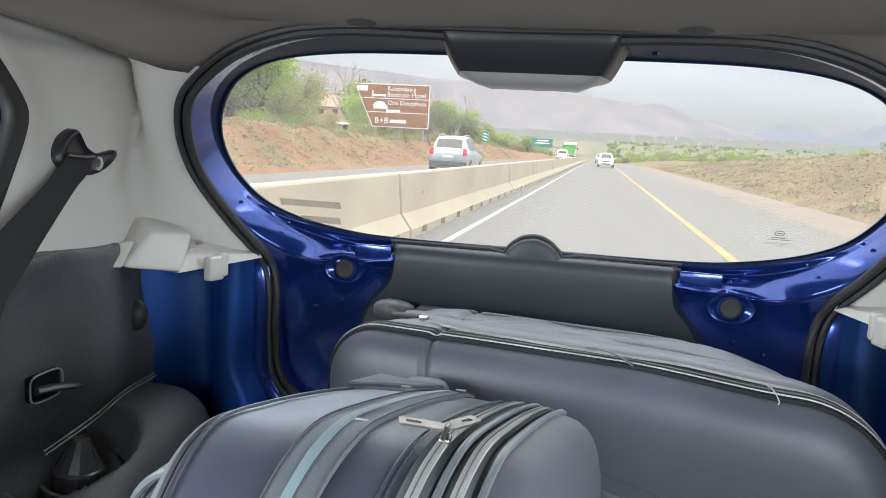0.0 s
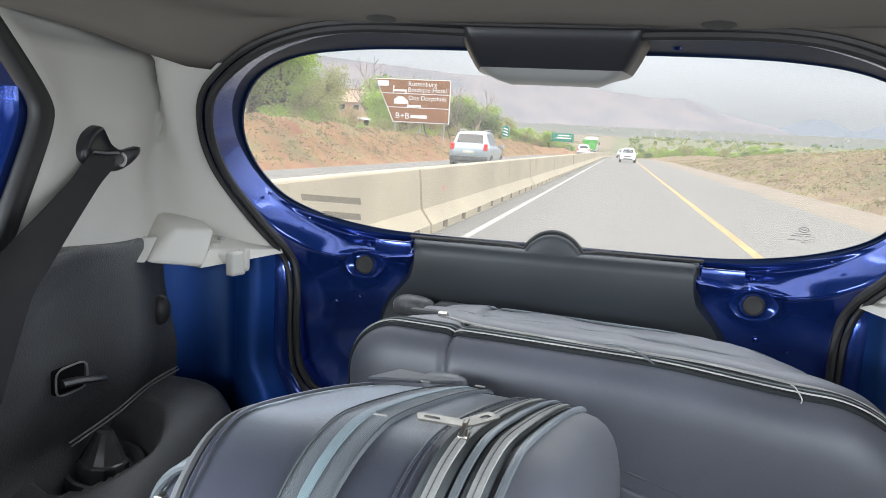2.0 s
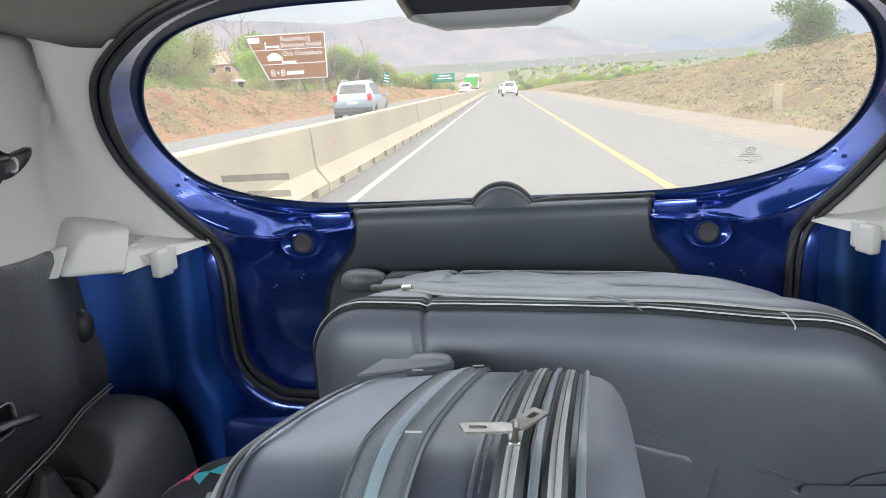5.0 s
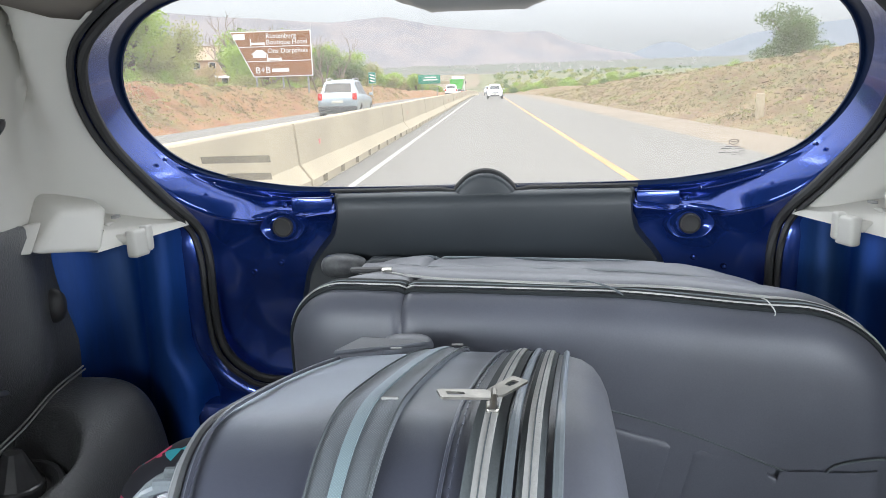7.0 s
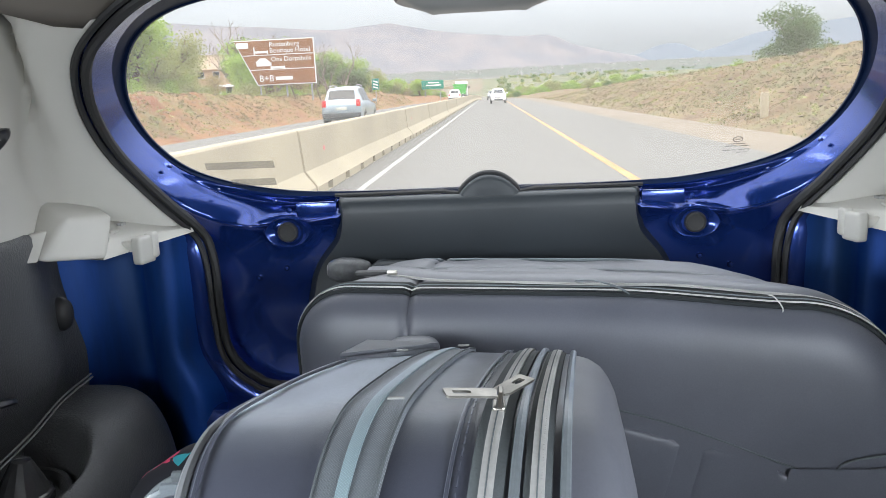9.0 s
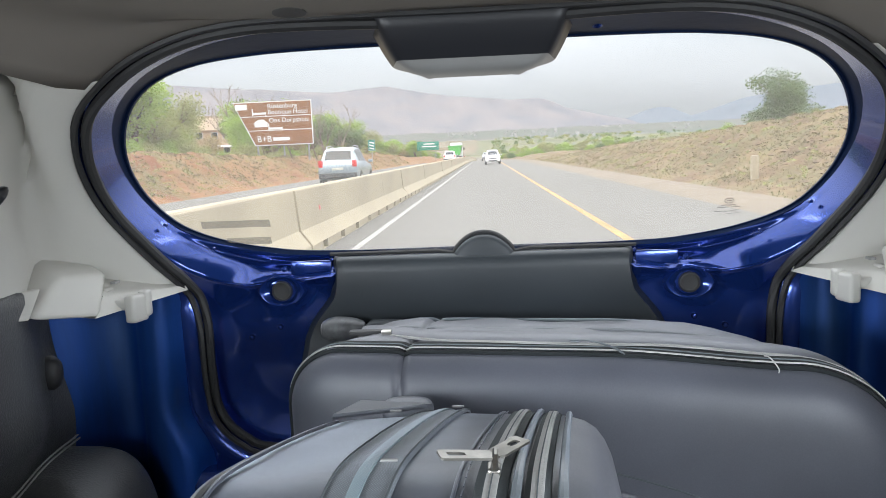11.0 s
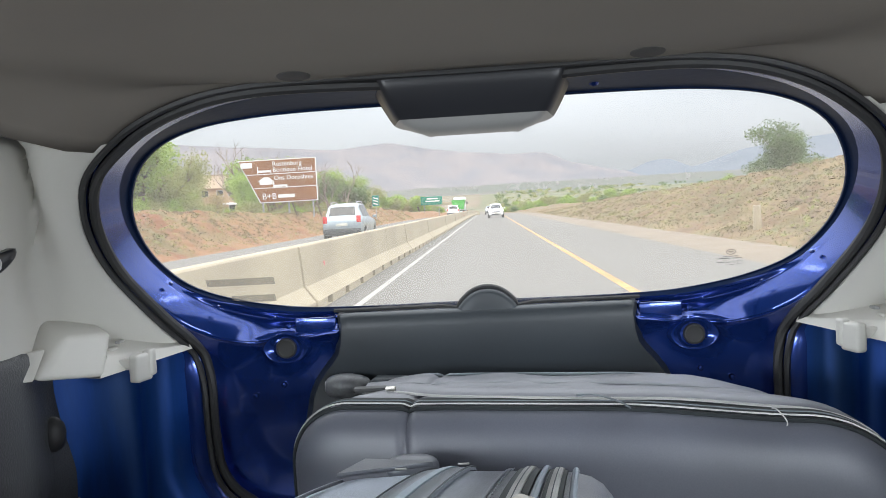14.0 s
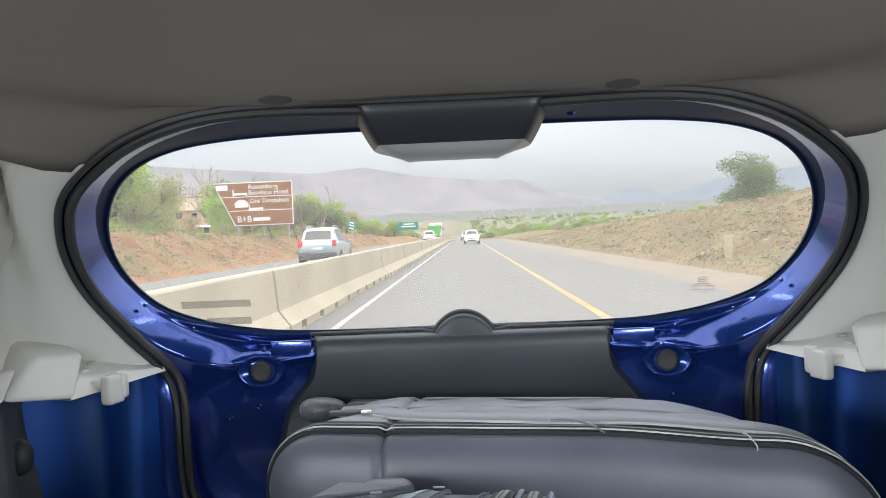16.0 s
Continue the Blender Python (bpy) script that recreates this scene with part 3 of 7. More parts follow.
for side in (-1, 1):
    rows = []
    zs = np.linspace(1.350, 1.028, 36)
    for z in zs:
        # the opening's edge at this height
        aa = min(np.linspace(-0.6, A_J + 0.10, 400), key=lambda q: abs(seal_at(q).z - min(z, 1.320)))
        s = seal_at(aa, 0.010, 0.0)
        yf = front_y(z)
        low = smooth01(1.16, 1.06, z)
        up = smooth01(1.22, 1.31, z)
        over = 0.016 * smooth01(1.312, 1.335, z)
        gap = 0.546 - s.x
        ctrl = [Vector((s.x + over, s.y, z)), Vector((s.x + 0.10 * gap + over, s.y - 0.014, z)), Vector((s.x + 0.72 * gap + over, s.y - 0.036 - 0.08 * gap, z)),
                Vector((0.577 - 0.022 * smooth01(1.15, 1.29, z) + over, 1.074 - 0.02 * up + 0.034 * low, z)), Vector((0.5470 + over, 0.985, z)), Vector((0.548 + 0.007 * smooth01(1.16, 1.22, z) + over, 0.45 * 0.945 + 0.55 * yf, z)), Vector((0.553, yf, z)), Vector((0.575, yf - 0.012, z))]
        cr = catmull([tuple(c) for c in ctrl], 26)
        rows.append([(side * p[0], p[1], p[2]) for p in cr])
    pil = link_mesh("pillar_trim", loft(rows), M_PILLAR, edge=70)
    face_inside(pil, (0, 0.6, 1.1))
    sol = pil.modifiers.new("thickness", 'SOLIDIFY')
    sol.thickness, sol.offset = 0.004, -1
    tagged(pil, "pale grey plastic pillar trim beside the tailgate", "car pillar trim", group="pillar trims", kind="structure")
    # rubber edge of the side window and the blue door frame outside it
    ws = thing("side_window_surround", "black rubber edge and blue frame of side window", "window frame", kind="structure")
    zz = np.linspace(1.345, 1.0, 40)
    rows = [[(side * x, front_y(z) + dy, z) for z in zz] for x, dy in ((0.556, 0.006), (0.551, 0.000), (0.550, -0.010), (0.5525, -0.015), (0.5515, -0.018), (0.5535, -0.023), (0.560, -0.025), (0.575, -0.014), (0.60, 0.010))]
    part("rubber_edge", loft(rows), M_RUBBER, ws, edge=70)
    zf = np.linspace(1.262, 0.99, 20)
    rows = [[(side * x, front_y(min(z, 1.235)) + dy, z) for z in zf] for x, dy in ((0.590, 0.006), (0.584, 0.001), (0.583, -0.008), (0.584, -0.018), (0.590, -0.022), (0.61, -0.022))]
    part("frame", loft(rows, caps=False), M_BLUE, ws, "blue painted door frame", edge=50)

# parcel-shelf brackets with their hooks
for side in (-1, 1):
    br = thing("shelf_bracket", "pale grey plastic parcel shelf bracket with hook", "shelf bracket", group="shelf brackets")
    def solid(front, push, bevel):
        """A moulded block: a four-cornered front face pushed back to the pillar."""
        bm = bmesh.new()
        f = [bm.verts.new((side * x, y, z)) for x, y, z in front]
        k = [bm.verts.new((side * (x + push[0]), y + push[1], z + push[2])) for x, y, z in front]
        bm.faces.new(f)
        bm.faces.new(list(reversed(k)))
        for i in range(4):
            bm.faces.new((f[i], k[i], k[(i + 1) % 4], f[(i + 1) % 4]))
        bmesh.ops.bevel(bm, geom=[e for e in bm.edges], offset=bevel, segments=3, affect='EDGES', profile=0.6)
        return bm

    part("body", solid([(0.5245, 1.052, 1.079), (0.5015, 1.125, 1.072), (0.4895, 1.077, 1.0205), (0.528, 0.988, 1.037)], (0.062, 0.046, 0.020), 0.009), M_PILLAR, br, edge=80)
    # ledge: underside, upright rim and shelf running out into the pillar
    rows = []
    for u in np.linspace(-0.02, 1, 28):
        def along(a_, b_):
            return np.array(a_) * (1 - u) + np.array(b_) * u
        under, low, high, shelf = along((0.550, 1.09, 1.022), (0.445, 1.218, 1.030)), along((0.492, 1.072, 1.0225), (0.4265, 1.204, 1.0325)), along((0.4985, 1.105, 1.045), (0.4295, 1.204, 1.0385)), along((0.545, 1.145, 1.066), (0.462, 1.214, 1.052))
        mid = high * 0.5 + shelf * 0.5 + np.array((0.0, 0.0, -0.005 * math.sin(math.pi * max(0.0, u))))
        prof = [under, low * 0.9 + under * 0.1, low, low * 0.85 + high * 0.15, low * 0.15 + high * 0.85, high, high * 0.9 + mid * 0.1, mid, shelf * 0.6 + mid * 0.4, shelf + np.array((0.004, 0.003, 0.004)), shelf + np.array((0.030, 0.020, 0.022))]
        rows.append([(side * p[0], p[1], p[2]) for p in prof])
    part("ledge", loft(rows, False), M_PILLAR, br, edge=50)
    part("wall_flange", solid([(0.550, 1.012, 1.068), (0.536, 1.030, 1.070), (0.530, 0.992, 1.038), (0.546, 0.975, 1.040)], (0.010, 0.004, 0.0), 0.003), M_PILLAR, br)
    hook = part("hook", block(side * 0.4605, 1.113, 1.026, 0.016, 0.030, 0.037, 0.005, 3, m=Matrix.Rotation(radians(side * 14), 4, 'Z')), M_PILLAR, br)
    part("cap", block(side * 0.4545, 1.127, 1.030, 0.014, 0.016, 0.036, 0.005, 3), M_PILLAR, hook)
    part("hook_arm", block(side * 0.474, 1.116, 1.031, 0.032, 0.024, 0.014, 0.005, 3, m=Matrix.Rotation(radians(side * 12), 4, "Z")), M_PILLAR, br)
    part("latch_tab", block(side * 0.5060, 1.128, 1.046, 0.010, 0.020, 0.012, 0.004, 3), M_PILLAR, br)
    # solid block, its darker grey standing for the shade in a slot
    part("slot", block(side * 0.4985, 1.136, 1.058, 0.007, 0.014, 0.004, 0.001), M_LIP, br)

# belt with its guide, on the pillar
belt = thing("seat_belt", "black webbing seat belt running through pillar guide", "seat belt")
CRESCENT = catmull([(0.918, 1.221), (0.899, 1.209), (0.888, 1.190), (0.893, 1.176), (0.918, 1.167), (0.945, 1.165), (0.972, 1.173), (0.992, 1.186), (0.994, 1.196), (0.977, 1.1945), (0.955, 1.192), (0.936, 1.200), (0.926, 1.213)], 60, closed=True)
C_MID = np.array((0.938, 1.184))
rows = []
for k, x in ((1.04, 0.556), (1.03, 0.5445), (1.0, 0.5395), (0.93, 0.5385), (0.86, 0.5405), (0.70, 0.5435), (0.35, 0.5440)):
    rows.append([(-x, C_MID[0] + (p[0] - C_MID[0]) * k, C_MID[1] + (p[1] - C_MID[1]) * k) for p in CRESCENT])
bm = bmesh.new()
vs = grid_faces(bm, rows, True)
bm.faces.new(vs[-1])
part("guide", bm, M_VISOR, belt, "black plastic crescent guide", edge=60)
part("guide_lip", tube([(-0.5375, 0.897 + 0.048 * u, 1.190 - 0.006 * u + 0.004 * u * u) for u in np.linspace(0, 1, 12)], 0.0035, 8), M_VISOR, belt, "black plastic belt slot lip")
part("slot_clip", tube([(-0.5350, 0.950 + 0.0075 * math.cos(q), 1.180 + 0.0075 * math.sin(q)) for q in np.linspace(-1.9, 1.4, 14)], 0.0020, 6), M_ZTEETH, belt, "pale curved clip")
path_l = catmull([(-0.5385, 0.896, 1.188), (-0.534, 0.879, 1.178), (-0.530, 0.847, 1.155), (-0.510, 0.775, 1.123), (-0.485, 0.709, 1.101), (-0.455, 0.647, 1.086), (-0.425, 0.590, 1.060), (-0.40, 0.53, 1.03)], 30)
path_r = catmull([(-0.5385, 0.942, 1.181), (-0.534, 0.931, 1.168), (-0.530, 0.902, 1.150), (-0.510, 0.819, 1.093), (-0.485, 0.763, 1.069), (-0.455, 0.709, 1.056), (-0.425, 0.655, 1.020), (-0.40, 0.61, 0.985)], 30)
rows = []
for p, q in zip(path_l, path_r):
    n_ = np.array((0.9, -0.3, 0.25))
    rows.append([p * (1 - u) + q * u + n_ * s for u, s in ((0, 0), (0.02, 0.0009), (0.5, 0.0016), (0.98, 0.0009), (1, 0), (0.98, -0.0009), (0.02, -0.0009))])
part("webbing", loft(rows, True, True), M_BELT, belt, "black woven webbing")

# black quarter trim: side panel, wheel arch, clip and net hook
for side in (-1, 1):
    st = thing("quarter_trim", "black grained plastic boot side trim", "boot side trim", group="boot side trims")
    rows = []
    for u in np.linspace(0, 1, 22):
        y = 1.150 - 0.75 * u
        r = []
        for z in [1.0701, 1.070, 1.066] + list(np.linspace(1.055, 0.56, 30)):
            rear = 1.004 + 0.092 * smooth01(1.028, 1.022, z) + 0.046 * smooth01(1.02, 0.83, z)
            yy = min(y, rear) if u > 0 else rear
            d = yy - (0.90 - 1.6 * (1.07 - z))
            x = 0.537 + 0.036 * smooth01(0.98, 1.09, yy) + min(0.050, 0.60 * max(0.0, 0.885 - z)) * (1 - 0.75 * smooth01(1.0, 1.09, yy)) - 0.030 * smooth01(0.03, -0.10, d) * smooth01(0.78, 0.86, z)
            zz = z + 0.008 * smooth01(0.98, 0.80, yy) * smooth01(0.9, 1.07, z)
            if z > 1.07:
                x += 0.035
            elif z > 1.068:
                x += 0.003
            r.append((side * x, yy, zz))
        rows.append(r)
    part("side_panel", loft(rows), M_BLACK, st, edge=60)
    rows = []
    for y in list(np.linspace(0.44, 1.10, 56)) + [1.115, 1.127, 1.136, 1.142, 1.146, 1.147]:
        zs = float(np.interp(y, (0.44, 0.62, 0.80, 0.90, 0.97, 1.05, 1.15), (0.60, 0.70, 0.765, 0.797, 0.815, 0.829, 0.835)))
        end = (1 - max(0.0, (y - 1.085) / 0.0625) ** 3) ** 0.45 if y < 1.147 else 0.0
        r = []
        for q in np.linspace(0, math.pi / 2, 44):
            cx, cz = math.cos(q) ** 0.42, math.sin(q) ** 0.52
            x = 0.592 - (0.146 + 0.03 * smooth01(1.0, 0.7, y)) * cx * (0.72 + 0.28 * end)
            z = 0.56 + (zs - 0.56 - 0.012 * (1 - math.sin(q))) * cz * (0.80 + 0.20 * end) + 0.004 * math.sin(q)
            near = y - 0.942
            d = math.hypot(x - 0.556, near * (0.62 if near < 0 else 1.0))
            if z > 0.68:
                z += min(0.0, 0.747 + 0.30 * near + 0.12 * (x - 0.556) - z) * (1 - smooth01(0.050, 0.074, d))
            r.append((side * x, y, z))
        rows.append(r)
    part("wheel_arch", loft(rows), M_BLACK, st, "black grained wheel arch cover", edge=75)
    seam = []
    for y in np.linspace(1.135, 0.90, 40):
        z = float(np.interp(y, (0.62, 0.80, 0.90, 0.97, 1.05, 1.15), (0.70, 0.765, 0.797, 0.815, 0.829, 0.835))) + 0.006
        x = 0.537 + 0.036 * smooth01(0.98, 1.09, y) + min(0.050, 0.60 * max(0.0, 0.885 - z)) * (1 - 0.75 * smooth01(1.0, 1.09, y))
        seam.append((side * (x - 0.0065), y, z))
    seam = [tuple(p) for p in catmull([seam[0], seam[13], seam[26], seam[39]], 40)]
    # two pale grey lines paint the light caught along the seam's edges
    part("seam", tube([(x, y, z + 0.003) for x, y, z in seam], 0.0013, 6), M_LIP, st)
    part("seam", tube([(x - side * 0.002, y, z - 0.0015) for x, y, z in seam], 0.0013, 6), M_LIP, st)
    # raised pan coloured near black for the recess's shade; pale rim for its highlight
    pan = block(side * 0.5350, 0.846, 0.918, 0.012, 0.050, 0.031, 0.005, 3)
    part("clip_pan", pan, M_DARK, st)
    part("clip_rim", tube([(side * 0.5285, 0.846 + 0.0265 * math.copysign(abs(math.cos(q)) ** 0.5, math.cos(q)), 0.918 + 0.0170 * math.copysign(abs(math.sin(q)) ** 0.5, math.sin(q))) for q in np.linspace(0, 2 * math.pi, 33)[:-1]], 0.0013, 6, True),
         M_LIP, st)
    part("clip_tongue", tube([(side * 0.528, 0.826, 0.917), (side * 0.524, 0.850, 0.915), (side * 0.521, 0.878, 0.909), (side * 0.520, 0.894, 0.905), (side * 0.520, 0.898, 0.904)], [0.008, 0.008, 0.0075, 0.0065, 0.003], 10, flat=0.6), M_VISOR, st, "black strap tongue")
    part("rubber_button", turned([(0.016, -0.012), (0.0155, 0.003), (0.012, 0.010), (0.006, 0.0135), (0.0, 0.0145)], 20,
                                 Matrix.Translation((side * 0.570, 1.084, 0.948)) @ Matrix.Rotation(radians(-side * 90), 4, 'Y') @ Matrix.Diagonal((1.5, 1.0, 1.0, 1))), M_RUBBER, st, "black rubber button")
    part("cup_ring", turned([(0.054, -0.012), (0.053, 0.001), (0.050, 0.005), (0.045, 0.005), (0.040, -0.001), (0.036, -0.006), (0.0, -0.008)], 36,
                            Matrix.Translation((side * 0.558, 0.940, 0.760)) @ Matrix.Rotation(radians(14), 4, 'X') @ Matrix.Rotation(radians(-side * 6), 4, 'Y')), M_BLACK, st)
    part("knob", turned([(0.034, -0.015), (0.034, 0.008), (0.0325, 0.0105), (0.030, 0.012), (0.0125, 0.048), (0.0105, 0.051), (0.0, 0.0515)], 14,
                        Matrix.Translation((side * 0.563, 0.942, 0.760)) @ Matrix.Rotation(radians(-side * 6), 4, 'Y')), M_KNOB, st, "black conical retaining knob", edge=20)

# bare painted steel between trim and seal
for side in (-1, 1):
    rows = []
    for z in np.linspace(1.030, 0.56, 26):
        sx = 0.420 if z > 0.86 else 0.42 - 0.03 * smooth01(0.86, 0.78, z)
        sx = 0.436 if z > 1.03 else sx
        ctrl = [(sx + 0.012, 1.222, z), (sx + 0.030, 1.196, z), (sx + 0.040, 1.176, z), (0.492, 1.180, z), (0.515, 1.206, z), (0.540, 1.200, z), (0.572, 1.160, z), (0.604, 1.12, z), (0.618, 1.04, z), (0.622, 0.92, z)]
        cr = catmull(ctrl, 34)
        rows.append([(side * p[0], p[1] + 0.004 * math.sin(30 * p[0]) * math.sin(9 * z), p[2]) for p in cr])
    qp = link_mesh("quarter_panel", loft(rows), M_BLUE_IN, edge=70)
    tagged(qp, "bare blue painted steel panel inside the boot", "car body panel", group="inner quarter panels", kind="structure")

LOW = [a for a in np.linspace(math.pi + 0.38, 2 * math.pi - 0.38, 120)]
# ring added behind the seal to block daylight showing through its gap
rim_back = link_mesh("opening_flange", loft([[seal_at(a, o, f) for a in ANG] for o, f in ((0.000, -0.010), (0.012, -0.006), (0.030, -0.006), (0.060, -0.004))], True), M_BLUE)
tagged(rim_back, "blue steel ring added to close the gap behind the hatch seal", "car body rim", kind="structure")
# unseen roof sheet, added so sky light can't leak in past the headliner
rows = [[(x, y, z) for x, z in ((-0.72, 1.26), (-0.70, 1.36), (-0.62, 1.415), (-0.3, 1.435), (0, 1.44), (0.3, 1.435), (0.62, 1.415), (0.70, 1.36), (0.72, 1.26))] for y in (-1.7, -0.8, 0.2, 0.8, 1.02)]
rows += [[(x * 0.93, 1.14, z - 0.012 - 0.10 * abs(x)) for x, z in ((-0.72, 1.30), (-0.70, 1.38), (-0.62, 1.405), (-0.3, 1.40), (0, 1.40), (0.3, 1.40), (0.62, 1.405), (0.70, 1.38), (0.72, 1.30))]]
roof_shield = link_mesh("roof", loft(rows), M_BLUE, edge=60)
tagged(roof_shield, "unseen blue steel roof sheet added to keep sky light out", "car roof", kind="structure")
frame_low = link_mesh("opening_frame", loft([[seal_at(a, o, f) for a in LOW] for o, f in ((0.004, 0.000), (0.016, 0.010), (0.030, 0.014), (0.055, 0.010), (0.075, -0.01))]), M_BLUE)
tagged(frame_low, "blue painted steel rim of the hatch opening", "car body rim", kind="structure")
sill = link_mesh("boot_sill", loft([[(x, y, z) for x in np.linspace(-0.44, 0.44, 30)] for y, z in ((1.235, 0.758), (1.205, 0.765), (1.185, 0.762), (1.178, 0.745), (1.17, 0.55))]), M_BLUE)
tagged(sill, "blue painted steel loading sill of the boot", "car sill", kind="structure")
bm = block(0, 0.76, 0.545, 1.22, 0.84, 0.03)
floor_ob = link_mesh("floor", bm, M_CARPET, smooth=False)
tagged(floor_ob, "black carpeted boot floor under the luggage", "boot floor", kind="structure")

# plain walls that close the cabin behind the camera, with openings for side windows and windscreen
M_CABIN = mat("grey_cabin_plastic", (0.16, 0.155, 0.15), 0.7)
def wall(name, cx, cy, cz, sx, sy, sz):
    ob = link_mesh(name, block(cx, cy, cz, sx, sy, sz), M_CABIN, smooth=False)
    return tagged(ob, "plain grey inner wall of the car cabin", "cabin wall", kind="structure")


wall("wall_left", -0.625, -0.40, 0.66, 0.03, 2.40, 0.66)
wall("wall_right", 0.625, -0.40, 0.66, 0.03, 2.40, 0.66)
wall("wall_left_rear", -0.625, 0.99, 0.80, 0.03, 0.37, 0.50)
wall("wall_right_rear", 0.625, 0.99, 0.80, 0.03, 0.37, 0.50)
wall("wall_front", 0, -1.60, 0.66, 1.22, 0.03, 0.62)
wall("wall_floor", 0, -0.63, 0.345, 1.22, 1.93, 0.03)
wall("wall_seat_back", 0, 0.33, 0.55, 1.20, 0.05, 0.40)


# ---- luggage in the boot ----
M_PATCH = mat("grey_leatherette", (0.15, 0.16, 0.185), 0.42, vary=0.08, scale=20, fine=500, bump=0.15)
M_PIPE_L = mat("pale_grey_piping", (0.27, 0.28, 0.295), 0.35, vary=0.1, fine=300)
M_CASTOR = mat("scuffed_grey_plastic", (0.16, 0.165, 0.17), 0.4, vary=0.2, scale=60, fine=300, bump=0.1)
def round_rect(x0, x1, z0, z1, rad, inset, n=20):
    """Outline of a rounded rectangle, counter-clockwise, drawn in by inset."""
    r = max(0.004, rad - inset)
    x0, x1, z0, z1 = x0 + inset, x1 - inset, z0 + inset, z1 - inset
    pts = []
    for cx, cz, a0 in ((x1 - r, z1 - r, 0), (x0 + r, z1 - r, 90), (x0 + r, z0 + r, 180), (x1 - r, z0 + r, 270)):
        for k in range(n + 1):
            a = radians(a0 + 90 * k / n)
            pts.append((cx + r * math.cos(a), cz + r * math.sin(a)))
    return pts


BIG = dict(x0=-0.224, x1=0.421, z0=0.572, z1=1.006, rad=0.095)
YAW = radians(8.8)


def big(x, y, z):
    """Place of a point of the large suitcase, which stands a little askew and sags towards one end."""
    dx, dy = x + 0.086, y - 0.9175 + 0.01 * max(0.0, 1.0 - z)
    return (-0.086 + dx * math.cos(YAW) + dy * math.sin(YAW), 0.955 - dx * math.sin(YAW) + dy * math.cos(YAW), z - 0.005 - 0.0105 * smooth01(0.13, 0.32, x) * smooth01(0.7, 0.95, z))


def big_outline(inset, y):
    """Rounded outline of the large suitcase, finely divided; its rear top corner is rounder than its front one."""
    e = BIG
    x0, x1, z0, z1 = e["x0"] + inset, e["x1"] - inset, e["z0"] + inset, e["z1"] - inset
    rl = max(0.004, 0.066 + 0.055 * smooth01(0.94, 1.02, y) - inset)
    rr, rb = max(0.004, 0.105 + 0.09 * smooth01(0.95, 1.04, y) - inset), max(0.004, 0.09 - inset)
    corners = ((x1 - rr, z1 - rr, rr, 0), (x0 + rl, z1 - rl, rl, 90), (x0 + rb, z0 + rb, rb, 180), (x1 - rb, z0 + rb, rb, 270))
    pts = []
    for i, (cx, cz, r, a0) in enumerate(corners):
        arc = [(cx + r * math.cos(radians(a0 + 90 * k / 18)), cz + r * math.sin(radians(a0 + 90 * k / 18))) for k in range(19)]
        nx, nz, nr, na = corners[(i + 1) % 4]
        go = (nx + nr * math.cos(radians(na)), nz + nr * math.sin(radians(na)))
        n = (130, 30, 24, 30)[i]
        pts += arc + [(arc[-1][0] + (go[0] - arc[-1][0]) * k / n, arc[-1][1] + (go[1] - arc[-1][1]) * k / n) for k in range(1, n)]
    return pts


def big_row(inset, y, wob=0.0):
    r = []
    for x, z in big_outline(inset, y):
        w = wob * (noise.noise((x * 9, y * 9, z * 9)) + 0.5 * noise.noise((x * 23, y * 23, z * 23)))
        if wob > 0.004:
            # long folds of the slack cloth
            w += 0.7 * wob * (0.5 - abs(noise.noise((x * 5 + 14 * y, y * 26, 2.0))) * 2.2)
        dent = math.exp(-((x + 0.085) / 0.0045) ** 2) * smooth01(0.915, 0.985, z) * (inset < 0.09)
        puff = 0.0015 * math.exp(-((x + 0.075) / 0.02) ** 2) * smooth01(0.9, 0.98, z) * (inset < 0.09)
        r.append(big(x, y + w + 0.0045 * dent - puff, z + w - 0.0045 * dent))
    return r


large_case = thing("large_suitcase", "large grey cloth suitcase standing on its side", "suitcase", group="luggage")
front = [big_row(i, y, 0.0012) for i, y in ((0.19, 0.8830), (0.15, 0.8837), (0.11, 0.8848), (0.075, 0.8862), (0.05, 0.8880), (0.034, 0.8903), (0.022, 0.8945), (0.012, 0.902), (0.005, 0.911), (0.003, 0.917))]
bm = bmesh.new()
vs = grid_faces(bm, front, True)
bm.faces.new(list(reversed(vs[0])))
part("front_panel", bm, M_CASE, large_case, "padded grey cloth front", edge=70)
shell = [big_row(i, y, w) for i, y, w in ((0.004, 0.918, 0), (0.002, 0.930, 0), (0.003, 0.945, 0.001), (0.000, 0.955, 0.003), (-0.001, 0.965, 0.005), (-0.002, 0.980, 0.0045), (-0.003, 1.0, 0.0048), (-0.0035, 1.02, 0.0048), (-0.003, 1.045, 0.0048), (0.000, 1.07, 0.0048), (0.006, 1.095, 0.0045), (0.020, 1.125, 0.004), (0.038, 1.142, 0.003), (0.07, 1.150, 0), (0.12, 1.152, 0))]
bm = bmesh.new()
vs = grid_faces(bm, shell, True)
bm.faces.new(vs[-1])
part("shell", bm, M_CASE, large_case, "creased grey cloth sides", edge=70)
part("front_piping", tube(big_row(0.0012, 0.9175), 0.0024, 8, True), M_ZTAPE_D, large_case, "dark corded piping")
part("zip_tape", loft([big_row(-0.0012, 0.923), big_row(-0.0028, 0.926), big_row(-0.0028, 0.946), big_row(-0.0012, 0.950)], True), M_ZTAPE_D, large_case)
part("zip_cord", tube(big_row(-0.0026, 0.9235), 0.0010, 6, True), M_ZTEETH, large_case, "thin pale corded edge")
